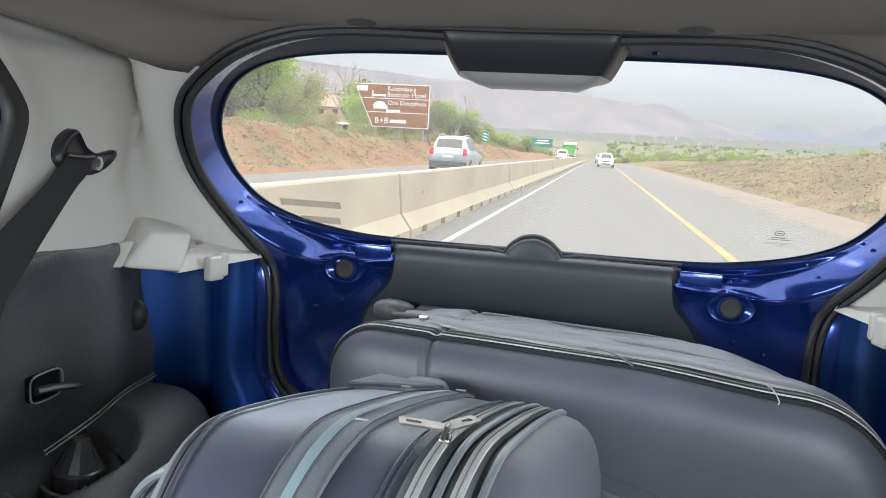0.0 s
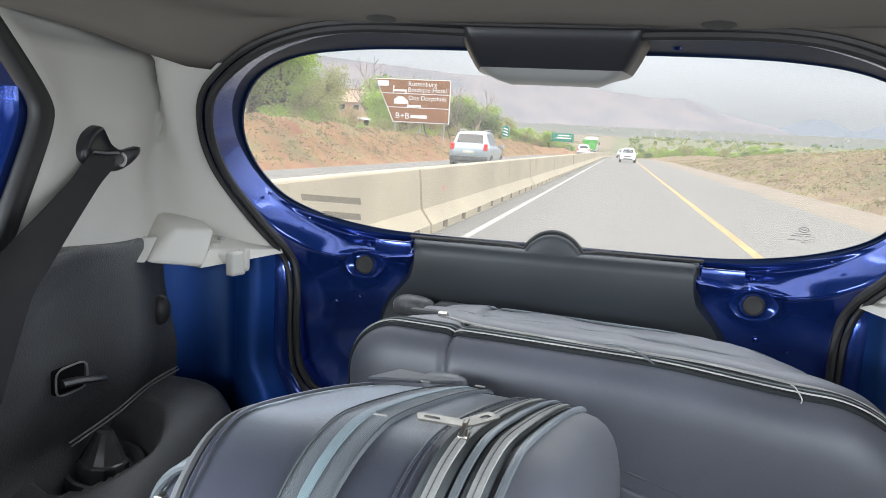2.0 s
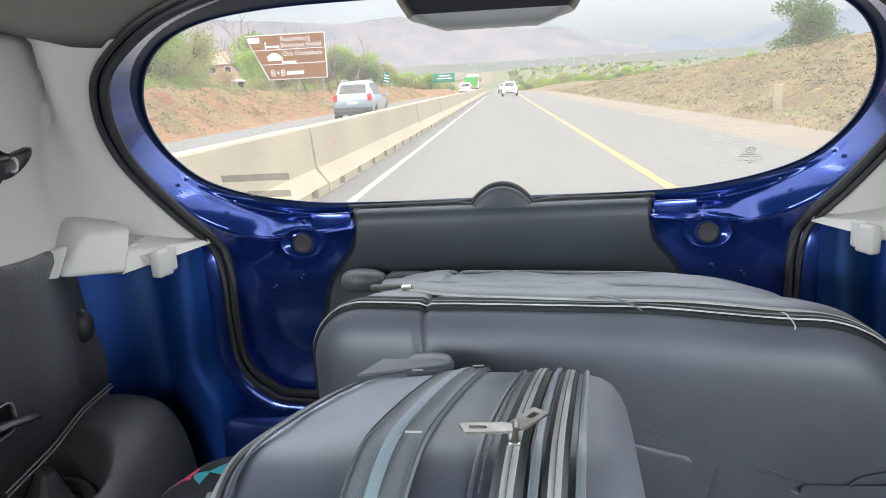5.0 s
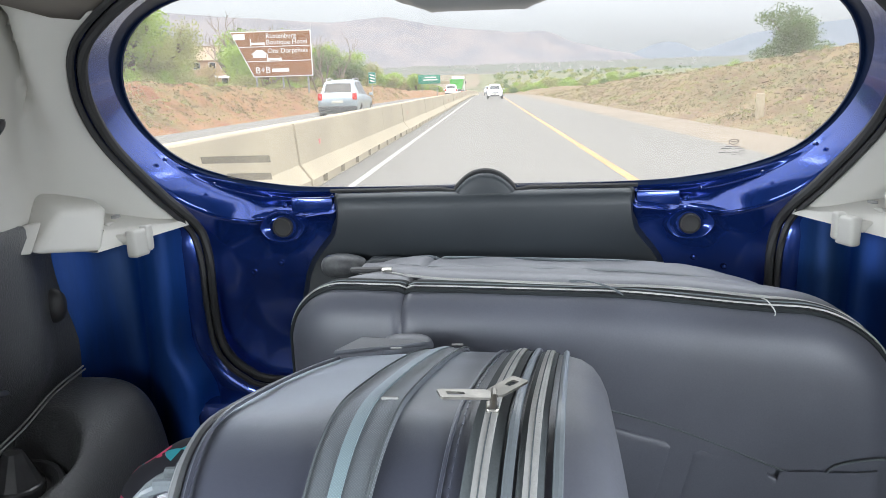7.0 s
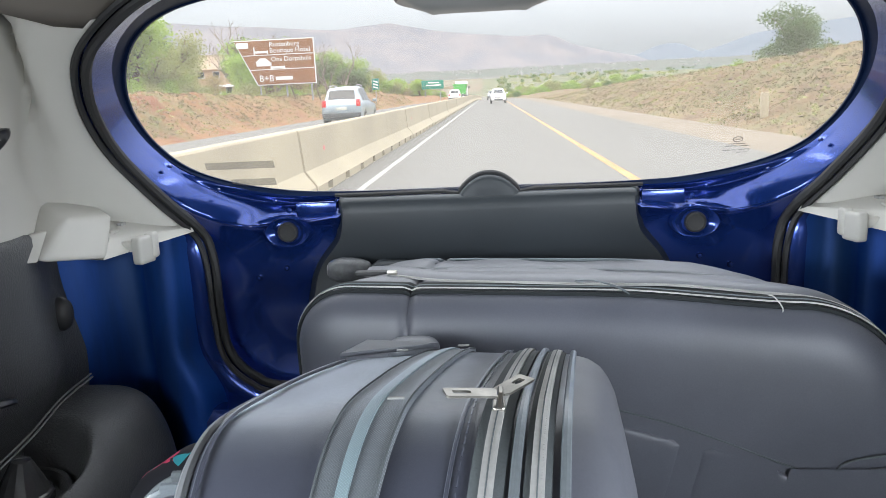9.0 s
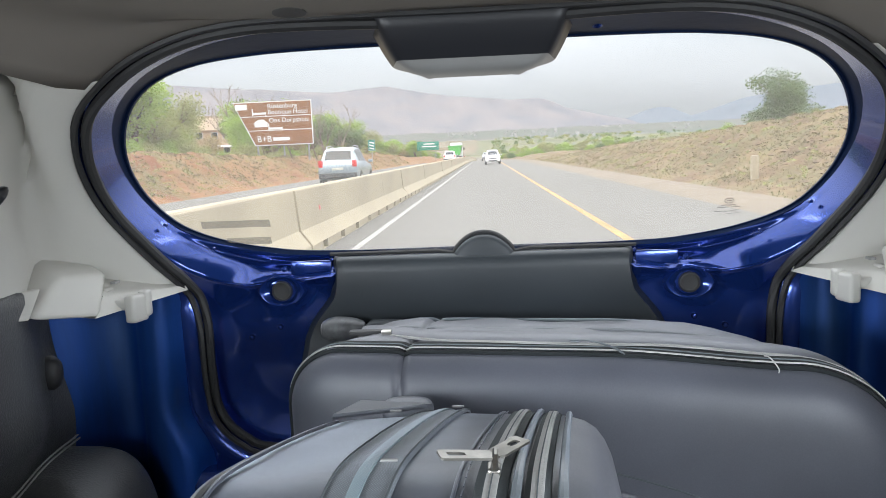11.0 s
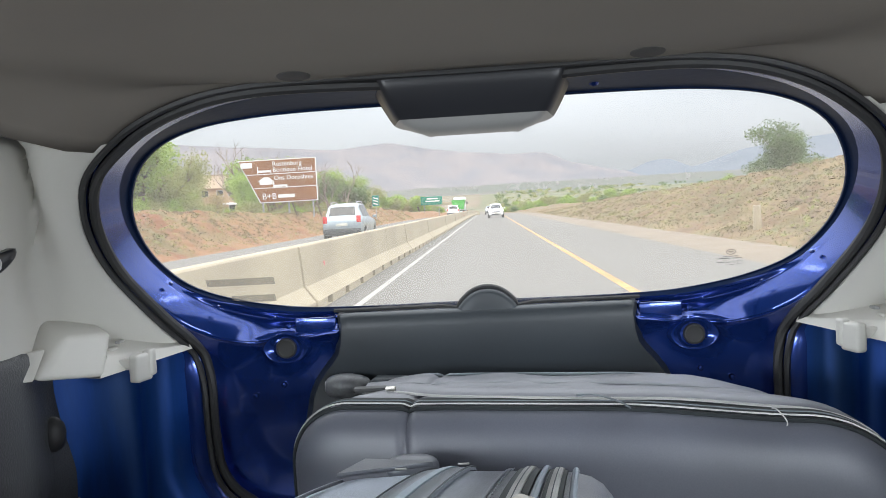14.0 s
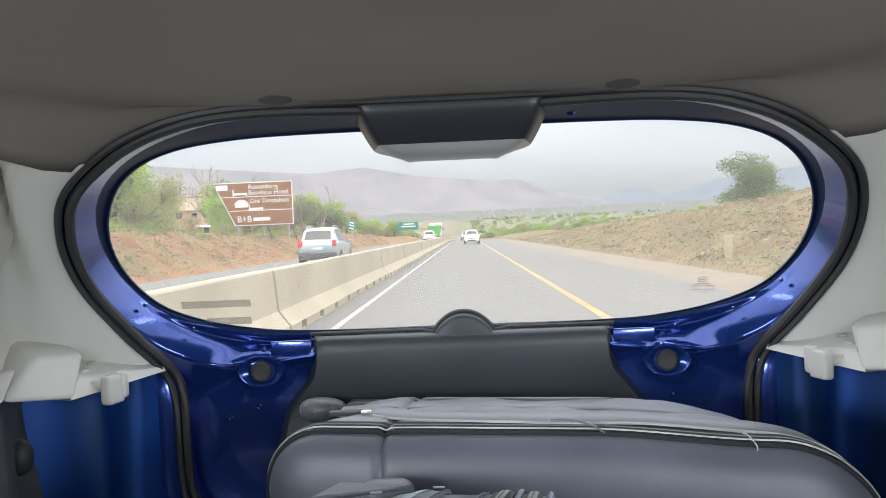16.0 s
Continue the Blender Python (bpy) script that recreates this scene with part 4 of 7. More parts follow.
part("zip_coil", tube(big_row(-0.0030, 0.934), 0.0009, 6, True), M_PIPE, large_case, "dark grey zip coil")
part("rear_piping", tube(big_row(0.0075, 1.098), 0.0035, 8, True), M_PIPE, large_case)
part("top_seam", tube([p for p in big_row(-0.0030, 1.012) if p[2] > 0.93], 0.0016, 6), M_PIPE_L, large_case, "pale stitched seam")
# slack second zip that wanders over the top
wander = catmull([big(-0.165, 0.998, 1.0015), big(-0.125, 0.982, 1.0065), big(-0.06, 0.955, 1.0085), big(0.02, 0.946, 1.0095), big(0.12, 0.938, 1.0105), big(0.20, 0.948, 1.0105), big(0.28, 0.950, 1.0095), big(0.325, 0.950, 1.007), big(0.36, 0.950, 0.998), big(0.385, 0.950, 0.983), big(0.405, 0.950, 0.961)], 80)
pocket_zip = part("pocket_zip", tube(wander, 0.0015, 6), M_ZTEETH, large_case, "pale slack pocket zip")
bm = bmesh.new()
for q in catmull([tuple(w_) for w_ in wander], 260):
    block(q[0], q[1] - 0.0006, q[2] + 0.0009, 0.0011, 0.0042, 0.0012, bm=bm)
tagged(part("teeth", bm, M_ZTEETH, pocket_zip, smooth=False), kind="stuff")
part("pocket_flap", loft([[tuple(np.array(p) + (0, 0.002, -0.002)) for p in wander], [tuple(np.array(p) + (0, 0.009, 0.0025)) for p in wander], [tuple(np.array(p) + (0, 0.04, 0.002)) for p in wander], [tuple(np.array(p) + (0, 0.07, -0.004)) for p in wander]]),
     M_CASE, large_case, edge=70)
pull = catmull([big(0.095, 0.940, 1.014), big(0.115, 0.932, 1.016), big(0.14, 0.922, 1.011), big(0.152, 0.917, 1.004)], 14)
part("zip_pull", tube(pull, [0.0035, 0.004] + [0.0024] * 10 + [0.003, 0.002], 6, flat=0.5), M_PIPE, large_case, "grey cord zip pull")
part("zip_slider", block(*big(-0.124, 0.982, 1.0105), 0.012, 0.008, 0.005, 0.0015), M_CHROME, large_case, "worn metal slider")
part("slider_tab", block(*big(-0.152, 0.990, 1.0075), 0.040, 0.012, 0.006, 0.0020), M_RUBBER, large_case, "black rubber tab")
part("loose_thread", tube(catmull([big(0.286, 0.927, 1.0135), big(0.290, 0.921, 1.0135), big(0.297, 0.914, 1.004), big(0.294, 0.910, 0.998)], 12), 0.0007, 5), M_ZTEETH, large_case)
# raised seams of the padded front
line = catmull([big(x, 0.8850, z + 0.005) for x, z in ((0.06, 0.900), (0.10, 0.893), (0.148, 0.884), (0.198, 0.874), (0.242, 0.862), (0.295, 0.844), (0.337, 0.830), (0.356, 0.849), (0.389, 0.859), (0.41, 0.860))], 60)
part("panel_groove", tube(line, 0.0022, 8, flat=0.6), M_ZTAPE, large_case, "dark stitched groove")
for corner in ([(0.03, 0.62), (0.03, 0.887), (0.09, 0.880), (0.148, 0.868), (0.196, 0.859), (0.203, 0.853), (0.194, 0.811), (0.170, 0.72), (0.150, 0.62)],
               [(0.175, 0.62), (0.190, 0.72), (0.205, 0.793), (0.214, 0.825), (0.219, 0.849), (0.226, 0.853), (0.28, 0.840), (0.327, 0.822), (0.353, 0.815), (0.362, 0.831), (0.377, 0.843), (0.395, 0.846), (0.400, 0.80), (0.395, 0.62)]):
    ring = np.array(corner)
    dense = []
    for p, q in zip(ring, np.roll(ring, -1, axis=0)):
        dense += [p + (q - p) * k / 8 for k in range(8)]
    mid = ring.mean(axis=0)
    bm = bmesh.new()
    vs = grid_faces(bm, [[big(mid[0] + (p[0] - mid[0]) * (1 - k * 0.10 / max(0.04, abs(mid[0] - corner[0][0]) + 0.06)), y, mid[1] + (p[1] - mid[1]) * (1 - k * 0.06) + 0.005) for p in dense]
                         for k, y in ((0.0, 0.8865), (0.05, 0.8842), (0.16, 0.8820), (0.35, 0.8808), (0.8, 0.8800), (1.6, 0.8798))], True)
    bm.faces.new(vs[-1])
    part("padded_panel", bm, M_CASE, large_case, "raised padded cloth panel", edge=80)
# corner castor and its housing
m = Matrix.Translation((-0.203, 1.205, 0.968)) @ Matrix.Rotation(radians(90), 4, 'Y')
castor = part("castor", turned([(0.004, -0.030), (0.011, -0.029), (0.0155, -0.022), (0.0180, -0.010), (0.0175, 0.006), (0.0150, 0.020), (0.0110, 0.030), (0.006, 0.034)], 28, m), M_CASTOR, large_case, "scuffed grey plastic castor")
part("hub", turned([(0.008, -0.0295), (0.008, -0.0310), (0.0, -0.0315)], 16, m), M_LIP, castor)
part("castor_housing", tube([(-0.174, 1.204, 0.964), (-0.157, 1.202, 0.968), (-0.12, 1.197, 0.970), (-0.085, 1.190, 0.969)], [0.006, 0.014, 0.012, 0.007], 14), M_TRIM, large_case)
part("castor_wing", block(-0.090, 1.190, 0.970, 0.10, 0.030, 0.010, 0.005, 2, m=Matrix.Rotation(radians(4), 4, 'Y')), M_TRIM, large_case)
part("rivet", turned([(0.004, 0), (0.003, 0.003), (0, 0.0035)], 12, Matrix.Translation((-0.088, 1.190, 0.9745))), M_CHROME, large_case)
part("foot", block(-0.224, 1.045, 0.907, 0.034, 0.03, 0.022, 0.006, 2), M_RUBBER, large_case, "black rubber foot")

# small suitcase in front of it
SHEAR = 0.12


TOP = catmull([(0.415, 0.86), (0.42, 0.90), (0.43, 0.94), (0.45, 0.983), (0.475, 1.010), (0.50, 1.024), (0.53, 1.033), (0.57, 1.035), (0.64, 1.0230), (0.70, 1.0100), (0.75, 0.9975), (0.785, 0.9875), (0.805, 0.9805), (0.822, 0.9735)], 160)


def top_z(y):
    return float(np.interp(y, TOP[:, 0], TOP[:, 1]))


SECT = catmull([(-0.160, -0.48), (-0.166, -0.30), (-0.171, -0.13), (-0.171, -0.050), (-0.167, -0.018), (-0.156, -0.004), (-0.115, -0.001), (-0.06, 0.002), (-0.02, 0.001), (0.015, -0.001),
                (0.042, -0.004), (0.057, -0.009), (0.069, -0.021), (0.078, -0.046), (0.083, -0.10), (0.083, -0.30), (0.082, -0.48)], 96)


def end_in(y):
    """How far the sides draw in towards the two ends."""
    return 0.010 * (smooth01(0.74, 0.82, y) ** 1.5) + 0.035 * smooth01(0.58, 0.415, y) ** 1.3


def small(xl, y, dz):
    k = end_in(y)
    c = -0.05
    x = c + (xl - c) * (1 - k / 0.14) if xl < c else xl
    return (x + SHEAR * (y - 0.5), y, top_z(y) + dz)


def rel_z(xl):
    return float(np.interp(xl, SECT[32:76, 0], SECT[32:76, 1]))


small_case = thing("small_suitcase", "small slate grey cloth suitcase with webbing band", "suitcase", group="luggage")
YS = list(np.concatenate([np.linspace(0.415, 0.50, 26), np.linspace(0.506, 0.68, 30)])) + list(np.linspace(0.69, 0.822, 24))
cut = int(np.argmin(np.abs(SECT[:80, 0] - 0.045)))
for name, a, b, mt, lab in (("body", 0, cut + 1, M_CASE_D, "slate grey cloth body"), ("front_pocket", cut, 96, M_CASE, "pale grey padded front pocket")):
    rows = []
    for y in YS:
        r = []
        for xl, dz in SECT[a:b]:
            w = 0.0016 * noise.noise((xl * 22, y * 16, dz * 14)) + 0.0022 * noise.noise((xl * 7, y * 8, 3.0))
            p = small(xl, y, dz)
            r.append((p[0], p[1], p[2] + w))
        rows.append(r)
    bm = bmesh.new()
    vs = grid_faces(bm, rows)
    bm.faces.new(list(reversed(vs[-1])))
    bm.faces.new(vs[0])
    part(name, bm, mt, small_case, lab, edge=70)


def strip(x0, x1, lift, y0=0.417, y1=0.818, n=60):
    """A band lying on the suitcase's top along its length."""
    rows = []
    for y in np.linspace(y0, y1, n):
        r = []
        for u, h in ((0, -0.001), (0.02, 1), (0.5, 1.15), (0.98, 1), (1, -0.001)):
            xl = x0 + (x1 - x0) * u
            r.append(small(xl, y, rel_z(xl) + (lift * h if h > 0 else -0.001) + 0.0018))
        rows.append(r)
    return loft(rows)


def cord(xl, r, y0=0.417, y1=0.820, lift=0.002, flat=1.0, n=60):
    return tube([small(xl, y, rel_z(xl) + lift) for y in np.linspace(y0, y1, n)], r, 8, flat=flat)


part("webbing_band", strip(-0.086, -0.048, 0.0016), M_BAND, small_case, "grey woven webbing band")
part("band_stripe", strip(-0.0715, -0.0640, 0.0030), M_STRIPE, small_case, "pale blue woven stripe")
for x in (-0.0848, -0.0492):
    part("band_stitching", cord(x, 0.0006, lift=0.0042), M_ZTAPE, small_case)
part("zip_tape", strip(-0.006, 0.012, 0.0008), M_ZTAPE, small_case)
part("zip_tape", strip(0.0205, 0.0345, 0.0008), M_ZTAPE, small_case)
for x in (0.003, 0.0275):
    zipper = part("zip_coil", strip(x - 0.0036, x + 0.0036, 0.0026, n=90), M_ZTEETH, small_case, "pale grey zip coil")
    bm = bmesh.new()
    for y in np.arange(0.425, 0.79, 0.0018):
        p = small(x, y, rel_z(x) + 0.0052)
        block(p[0], p[1], p[2] - 0.0013, 0.0046, 0.0009, 0.0010, bm=bm)
    tagged(part("teeth", bm, M_ZTEETH, zipper, smooth=False), kind="stuff")
for x in (0.003, 0.0275):
    part("zip_groove", cord(x, 0.0004, lift=0.0049), M_ZTAPE, small_case)
for x in (0.0165, 0.041):
    part("piping", cord(x, 0.0027, lift=0.0032), M_PIPE, small_case, "grey corded piping")
for x in (-0.0115,):
    bm = bmesh.new()
    for y in np.arange(0.425, 0.785, 0.009):
        p0, p1 = small(x, y, rel_z(x) + 0.0024), small(x, y + 0.006, rel_z(x) + 0.0024)
        tube([p0, p1], 0.0005, 5, bm=bm)
    tagged(part("stitching", bm, M_CASE_D, small_case), kind="stuff")
part("seam_fold", cord(-0.016, 0.0012, lift=0.0012), M_CASE_D, small_case)
part("side_piping", tube([small(-0.1625, y, -0.0075) for y in np.linspace(0.417, 0.765, 70)], 0.0034, 8), M_PIPE_L, small_case, "grey corded piping")
part("side_seam", tube([small(-0.1535, y, -0.0015) for y in np.linspace(0.417, 0.765, 70)], 0.0014, 6), M_CASE_D, small_case)
# leatherette corner patch, carry handle, staples
def flap_at(u, v, lift):
    a, b, c, d = Vector((-0.124, 0.762, 0.9965)), Vector((-0.050, 0.812, 0.9865)), Vector((-0.112, 0.828, 0.986)), Vector((-0.045, 0.832, 0.980))
    p = a.lerp(b, u).lerp(c.lerp(d, u), v)
    return (p.x, p.y, p.z + lift)


rows = []
for u in np.linspace(0, 1, 14):
    lo = [flap_at(u, v, -0.0012) for v in np.linspace(1, 0, 8)]
    hi = [flap_at(u, v, 0.0030) for v in np.linspace(0, 1, 8)]
    rows.append(lo + [flap_at(u, -0.03, 0.001)] + hi)
part("corner_patch", loft(rows, True, True), M_PATCH, small_case, "grey stitched corner patch", edge=50)
for x, y in ((-0.110, 0.785), (-0.056, 0.563), (-0.055, 0.790)):
    p = small(x, y, rel_z(x) + 0.0065)
    part("staple", block(*p, 0.010, 0.0020, 0.0014, 0.0005), M_LIP, small_case)
rows = []
for k in np.linspace(-1, 1, 19):
    f = max(0.02, 1 - abs(k) ** 3.2) ** 0.42
    rows.append([(-0.0755 + 0.0265 * k, 0.880 + 0.020 * f * math.cos(q), 0.9610 + 0.0115 * f * math.sin(q)) for q in np.linspace(0, 2 * math.pi, 25)[:-1]])
part("handle_cap", loft(rows, True, True), M_PATCH, small_case, "grey rubbery handle cap", edge=70)
# paired sliders with long metal pulls
p = Vector(small(0.003, 0.558, rel_z(0.003) + 0.0045))
slider = part("zip_slider", block(*p, 0.0075, 0.012, 0.005, 0.002, 3), M_CHROME, small_case, "worn metal zip slider")
part("bridge", tube([p + Vector((0.0, -0.009, 0.003)), p + Vector((0.001, -0.004, 0.009)), p + Vector((0.001, 0.004, 0.009)), p + Vector((0, 0.009, 0.003))], 0.0018, 6), M_CHROME, slider)
for dx, dy, ln, dz in ((-0.0265, -0.008, 0.031, 0.004), (0.016, 0.019, 0.026, 0.001)):
    a = p + Vector((0, 0, 0.008))
    b = a + Vector((dx, dy, dz))
    d = (b - a).normalized()
    n_ = d.cross(Vector((0, 0, 1))).normalized()
    up_ = d.cross(n_).normalized()
    bm = bmesh.new()
    loops = []
    for x0, x1, hw in ((0.0, ln, 0.0060), (ln * 0.52, ln - 0.0045, 0.0024)):
        for h in (0.0007, -0.0007):
            loops.append([bm.verts.new(a + d * xx + n_ * yy + up_ * h) for xx, yy in ((x0, -hw * 0.7), (x0 + 0.003, -hw), (x1 - 0.001, -hw), (x1, -hw * 0.8), (x1, hw * 0.8), (x1 - 0.001, hw), (x0 + 0.003, hw), (x0, hw * 0.7))])
    for i, j in ((0, 1), (1, 3), (3, 2), (2, 0)):
        for k in range(8):
            bm.faces.new((loops[i][k], loops[i][(k + 1) % 8], loops[j][(k + 1) % 8], loops[j][k]))
    part("pull", bm, M_CHROME, slider, "slotted metal pull", edge=30)

# grey holdall squeezed beside it
holdall = thing("holdall", "small grey cloth holdall with piped zip edge", "bag", group="luggage")
rows = []
for y, i in ((0.568, 0.03), (0.5685, 0.012), (0.571, 0.004), (0.576, 0.0), (0.584, -0.001), (0.592, 0.002), (0.608, 0.012), (0.618, 0.030), (0.620, 0.045)):
    rows.append([(x + 0.05 * (y - 0.6), y, z + 0.008 * noise.noise((x * 8, y * 8, z * 8))) for x, z in round_rect(-0.224, -0.150, 0.565, 0.978, 0.045, i, 10)])
bm = bmesh.new()
vs = grid_faces(bm, rows, True)
bm.faces.new(list(reversed(vs[0])))
bm.faces.new(vs[-1])
part("body", bm, M_CASE_D, holdall, edge=70)
for y, mt, rr in ((0.600, M_PIPE, 0.0042), (0.585, M_ZTAPE, 0.0035), (0.570, M_PIPE, 0.0035)):
    part("piping", tube([(x + 0.05 * (y - 0.6), y, z + 0.008 * noise.noise((x * 8, y * 8, z * 8))) for x, z in round_rect(-0.224, -0.150, 0.565, 0.978, 0.045, 0.002 if y > 0.59 else -0.003, 10)], rr, 8, True), mt, holdall)
for x, y, z in ((-0.2195, 0.571, 0.948), (-0.2230, 0.571, 0.926)):
    slider = part("zip_slider", block(x, y, z, 0.010, 0.010, 0.014, 0.003, 3), M_CHROME, holdall, "worn metal zip slider")
    part("pull", block(x + 0.004, y - 0.007, z - 0.010, 0.008, 0.003, 0.020, 0.001), M_CHROME, slider)

# flowered cloth bag behind it
M_FLORAL = bpy.data.materials.new("flowered_cloth")
M_FLORAL.use_nodes = True
fn, fl = M_FLORAL.node_tree.nodes, M_FLORAL.node_tree.links
f_co, f_v, f_r = fn.new("ShaderNodeTexCoord"), fn.new("ShaderNodeTexVoronoi"), fn.new("ShaderNodeValToRGB")
f_v.inputs["Scale"].default_value = 34
f_n = fn.new("ShaderNodeTexNoise")
f_n.inputs["Scale"].default_value = 75
fl.new(f_co.outputs["Object"], f_v.inputs["Vector"])
fl.new(f_co.outputs["Object"], f_n.inputs["Vector"])
f_s = fn.new("ShaderNodeSeparateColor")
fl.new(f_v.outputs["Color"], f_s.inputs[0])
f_r.color_ramp.interpolation = 'CONSTANT'
f_r.color_ramp.elements[0].color = (0.012, 0.012, 0.018, 1)
f_r.color_ramp.elements[1].position = 0.45
f_r.color_ramp.elements[1].color = (0.03, 0.30, 0.36, 1)
e = f_r.color_ramp.elements.new(0.70)
e.color = (0.62, 0.05, 0.14, 1)
e = f_r.color_ramp.elements.new(0.88)
e.color = (0.012, 0.012, 0.018, 1)
fl.new(f_s.outputs[0], f_r.inputs[0])
f_m = fn.new("ShaderNodeMix")
f_m.data_type = 'RGBA'
f_m.inputs["B"].default_value = (0.012, 0.012, 0.018, 1)
f_g = fn.new("ShaderNodeMath")
f_g.operation = 'GREATER_THAN'
f_g.inputs[1].default_value = 0.55
fl.new(f_n.outputs["Fac"], f_g.inputs[0])
fl.new(f_g.outputs[0], f_m.inputs["Factor"])
fl.new(f_r.outputs[0], f_m.inputs["A"])
fl.new(f_m.outputs["Result"], fn["Principled BSDF"].inputs["Base Color"])
fn["Principled BSDF"].inputs["Roughness"].default_value = 0.85
rows = []
for y, i in ((0.725, 0.07), (0.73, 0.045), (0.74, 0.02), (0.76, 0.004), (0.785, 0.0), (0.81, 0.004), (0.84, 0.02), (0.862, 0.045), (0.87, 0.07)):
    rows.append([(x, y, z + 0.02 * noise.noise((x * 14, y * 14, z * 14))) for x, z in round_rect(-0.335, -0.190, 0.563, 0.908, 0.07, i, 14)])
bm = bmesh.new()
vs = grid_faces(bm, rows, True)
bm.faces.new(list(reversed(vs[0])))
bm.faces.new(vs[-1])
cloth_bag = link_mesh("cloth_bag", bm, M_FLORAL, edge=70)
tagged(cloth_bag, "black cloth bag with pink and teal flowers", "bag", group="luggage")


# ---- outside: the road behind the car ----
M_ROAD = mat("worn_asphalt", (0.152, 0.144, 0.131), 0.95, vary=0.045, scale=0.25, fine=18, bump=0, spec=0.2, tint=(0.130, 0.122, 0.110), depth=0.004, stretch=(1, 0.12, 1))
M_DUST = mat("dusty_gravel", (0.186, 0.148, 0.105), 0.95, vary=0.3, scale=0.5, fine=14, bump=0.5, tint=(0.145, 0.112, 0.078), depth=0.02)
M_CONC = mat("weathered_concrete", (0.378, 0.319, 0.218), 0.9, vary=0.08, scale=0.9, fine=22, bump=0.3, tint=(0.311, 0.26, 0.181), depth=0.004, rand=0.05)
M_WHITE = mat("white_road_paint", (0.353, 0.34, 0.311), 0.8, vary=0.12, scale=1.2, fine=18, bump=0.1)
M_YELLOW = mat("yellow_road_paint", (0.44, 0.258, 0.085), 0.8, vary=0.14, scale=1.2, fine=18, bump=0.1)
M_LAND = mat("dry_grassland", (0.143, 0.13, 0.0672), 0.95, vary=0.35, scale=0.05, fine=0.6, bump=0.0, tint=(0.0672, 0.084, 0.0353))
M_RED = mat("red_reflector", (0.6, 0.03, 0.02), 0.35, vary=0.05)


def drop(y):
    """The road's gentle fall and rise with distance."""
    return -2.0 * smooth01(90, 330, y) + 19.0 * smooth01(400, 950, y)


def bend(y):
    """The road drifts to one side far off."""
    return -26.0 * smooth01(150, 700, y) ** 1.5


YR = [-60, -30, -12, -4, 0, 4, 8, 12, 18, 25, 35, 50, 70, 95, 120, 150, 185, 225, 270, 320, 380, 450, 500]


def ribbon(x0, x1, lift, ys=YR, cols=2):
    rows = []
    for y in ys:
        rows.append([(x0 + (x1 - x0) * u + bend(y), y, drop(y) + lift) for u in np.linspace(0, 1, cols)])
    return loft(rows)


def soil_mat(name, dry, red, green):
    """Dry earth slope: reddish soil, straw grass and green patches."""
    m = mat(name, dry, 0.95, vary=0.42, scale=0.5, fine=7.0, bump=0.8, tint=red, depth=0.10)
    n, l = m.node_tree.nodes, m.node_tree.links
    b = n["Principled BSDF"]
    src = b.inputs["Base Color"].links[0].from_socket
    co = n.new("ShaderNodeTexCoord")
    nz = n.new("ShaderNodeTexNoise")
    nz.inputs["Scale"].default_value = 0.55
    nz.inputs["Detail"].default_value = 6
    l.new(co.outputs["Object"], nz.inputs["Vector"])
    rg = n.new("ShaderNodeMapRange")
    rg.inputs["From Min"].default_value = 0.51
    rg.inputs["From Max"].default_value = 0.72
    rg.inputs["To Max"].default_value = 0.75
    l.new(nz.outputs["Fac"], rg.inputs["Value"])
    mx = n.new("ShaderNodeMix")
    mx.data_type = 'RGBA'
    mx.inputs["B"].default_value = (*green, 1)
    l.new(rg.outputs["Result"], mx.inputs["Factor"])
    l.new(src, mx.inputs["A"])
    l.new(mx.outputs["Result"], b.inputs["Base Color"])
    return m


M_SOIL_L = soil_mat("red_earth_slope", (0.236, 0.126, 0.050), (0.165, 0.060, 0.022), (0.105, 0.115, 0.040))
M_SOIL_R = soil_mat("stony_dry_slope", (0.182, 0.128, 0.058), (0.112, 0.064, 0.030), (0.092, 0.104, 0.034))


def bank_left(x, y):
    """Height of the earth bank beyond the other carriageway."""
    e = -10.6 - x
    h = 1.75 + 0.25 * math.sin(y * 0.07 + 1) - 0.5 * smooth01(40, 130, y)
    z = h * smooth01(0.0, 3.4, e)
    z += (0.16 * noise.noise((x * 0.9, y * 0.5, 0)) + 0.12 * noise.noise((x * 2.1, y * 1.7, 4)) + 0.07 * noise.noise((x * 3.6, y * 3.1, 5))) * smooth01(0.2, 1.5, e)
    return z + 0.02 - 0.12 * smooth01(0.5, -0.1, e)


def bank_right(x, y):
    """Height of the cutting's slope beyond the gravel verge."""
    e = x - 6.3
    h = 2.15 - 1.25 * smooth01(22, 95, y) + 0.15 * math.sin(y * 0.11)
    z = h * smooth01(0.0, 6.5, e) ** 0.85
    z += (0.20 * noise.noise((x * 0.8, y * 0.6, 9)) + 0.16 * noise.noise((x * 2.0, y * 1.8, 2)) + 0.11 * noise.noise((x * 3.6, y * 3.3, 7))) * smooth01(0.2, 2.0, e)
    return z + 0.02 - 0.12 * smooth01(0.6, -0.1, e)


# one sheet of land to the horizon, below the road and rising to far hills
rows = []
for y in [-300, -60, 0, 40, 90, 150, 220, 320, 430, 560, 700, 860, 1100, 1500, 2100, 3000, 4600]:
    rows.append([(x, y, drop(y) - 0.35 - 0.0 * abs(x)) for x in (-4600, -2000, -900, -400, -200, -100, -50, -25, -8, 0, 8, 25, 50, 100, 200, 400, 900, 2000, 4600)])
ground = link_mesh("ground", loft(rows), M_LAND)
tagged(ground, "dry grassland reaching to the far hills", "ground", kind="structure")
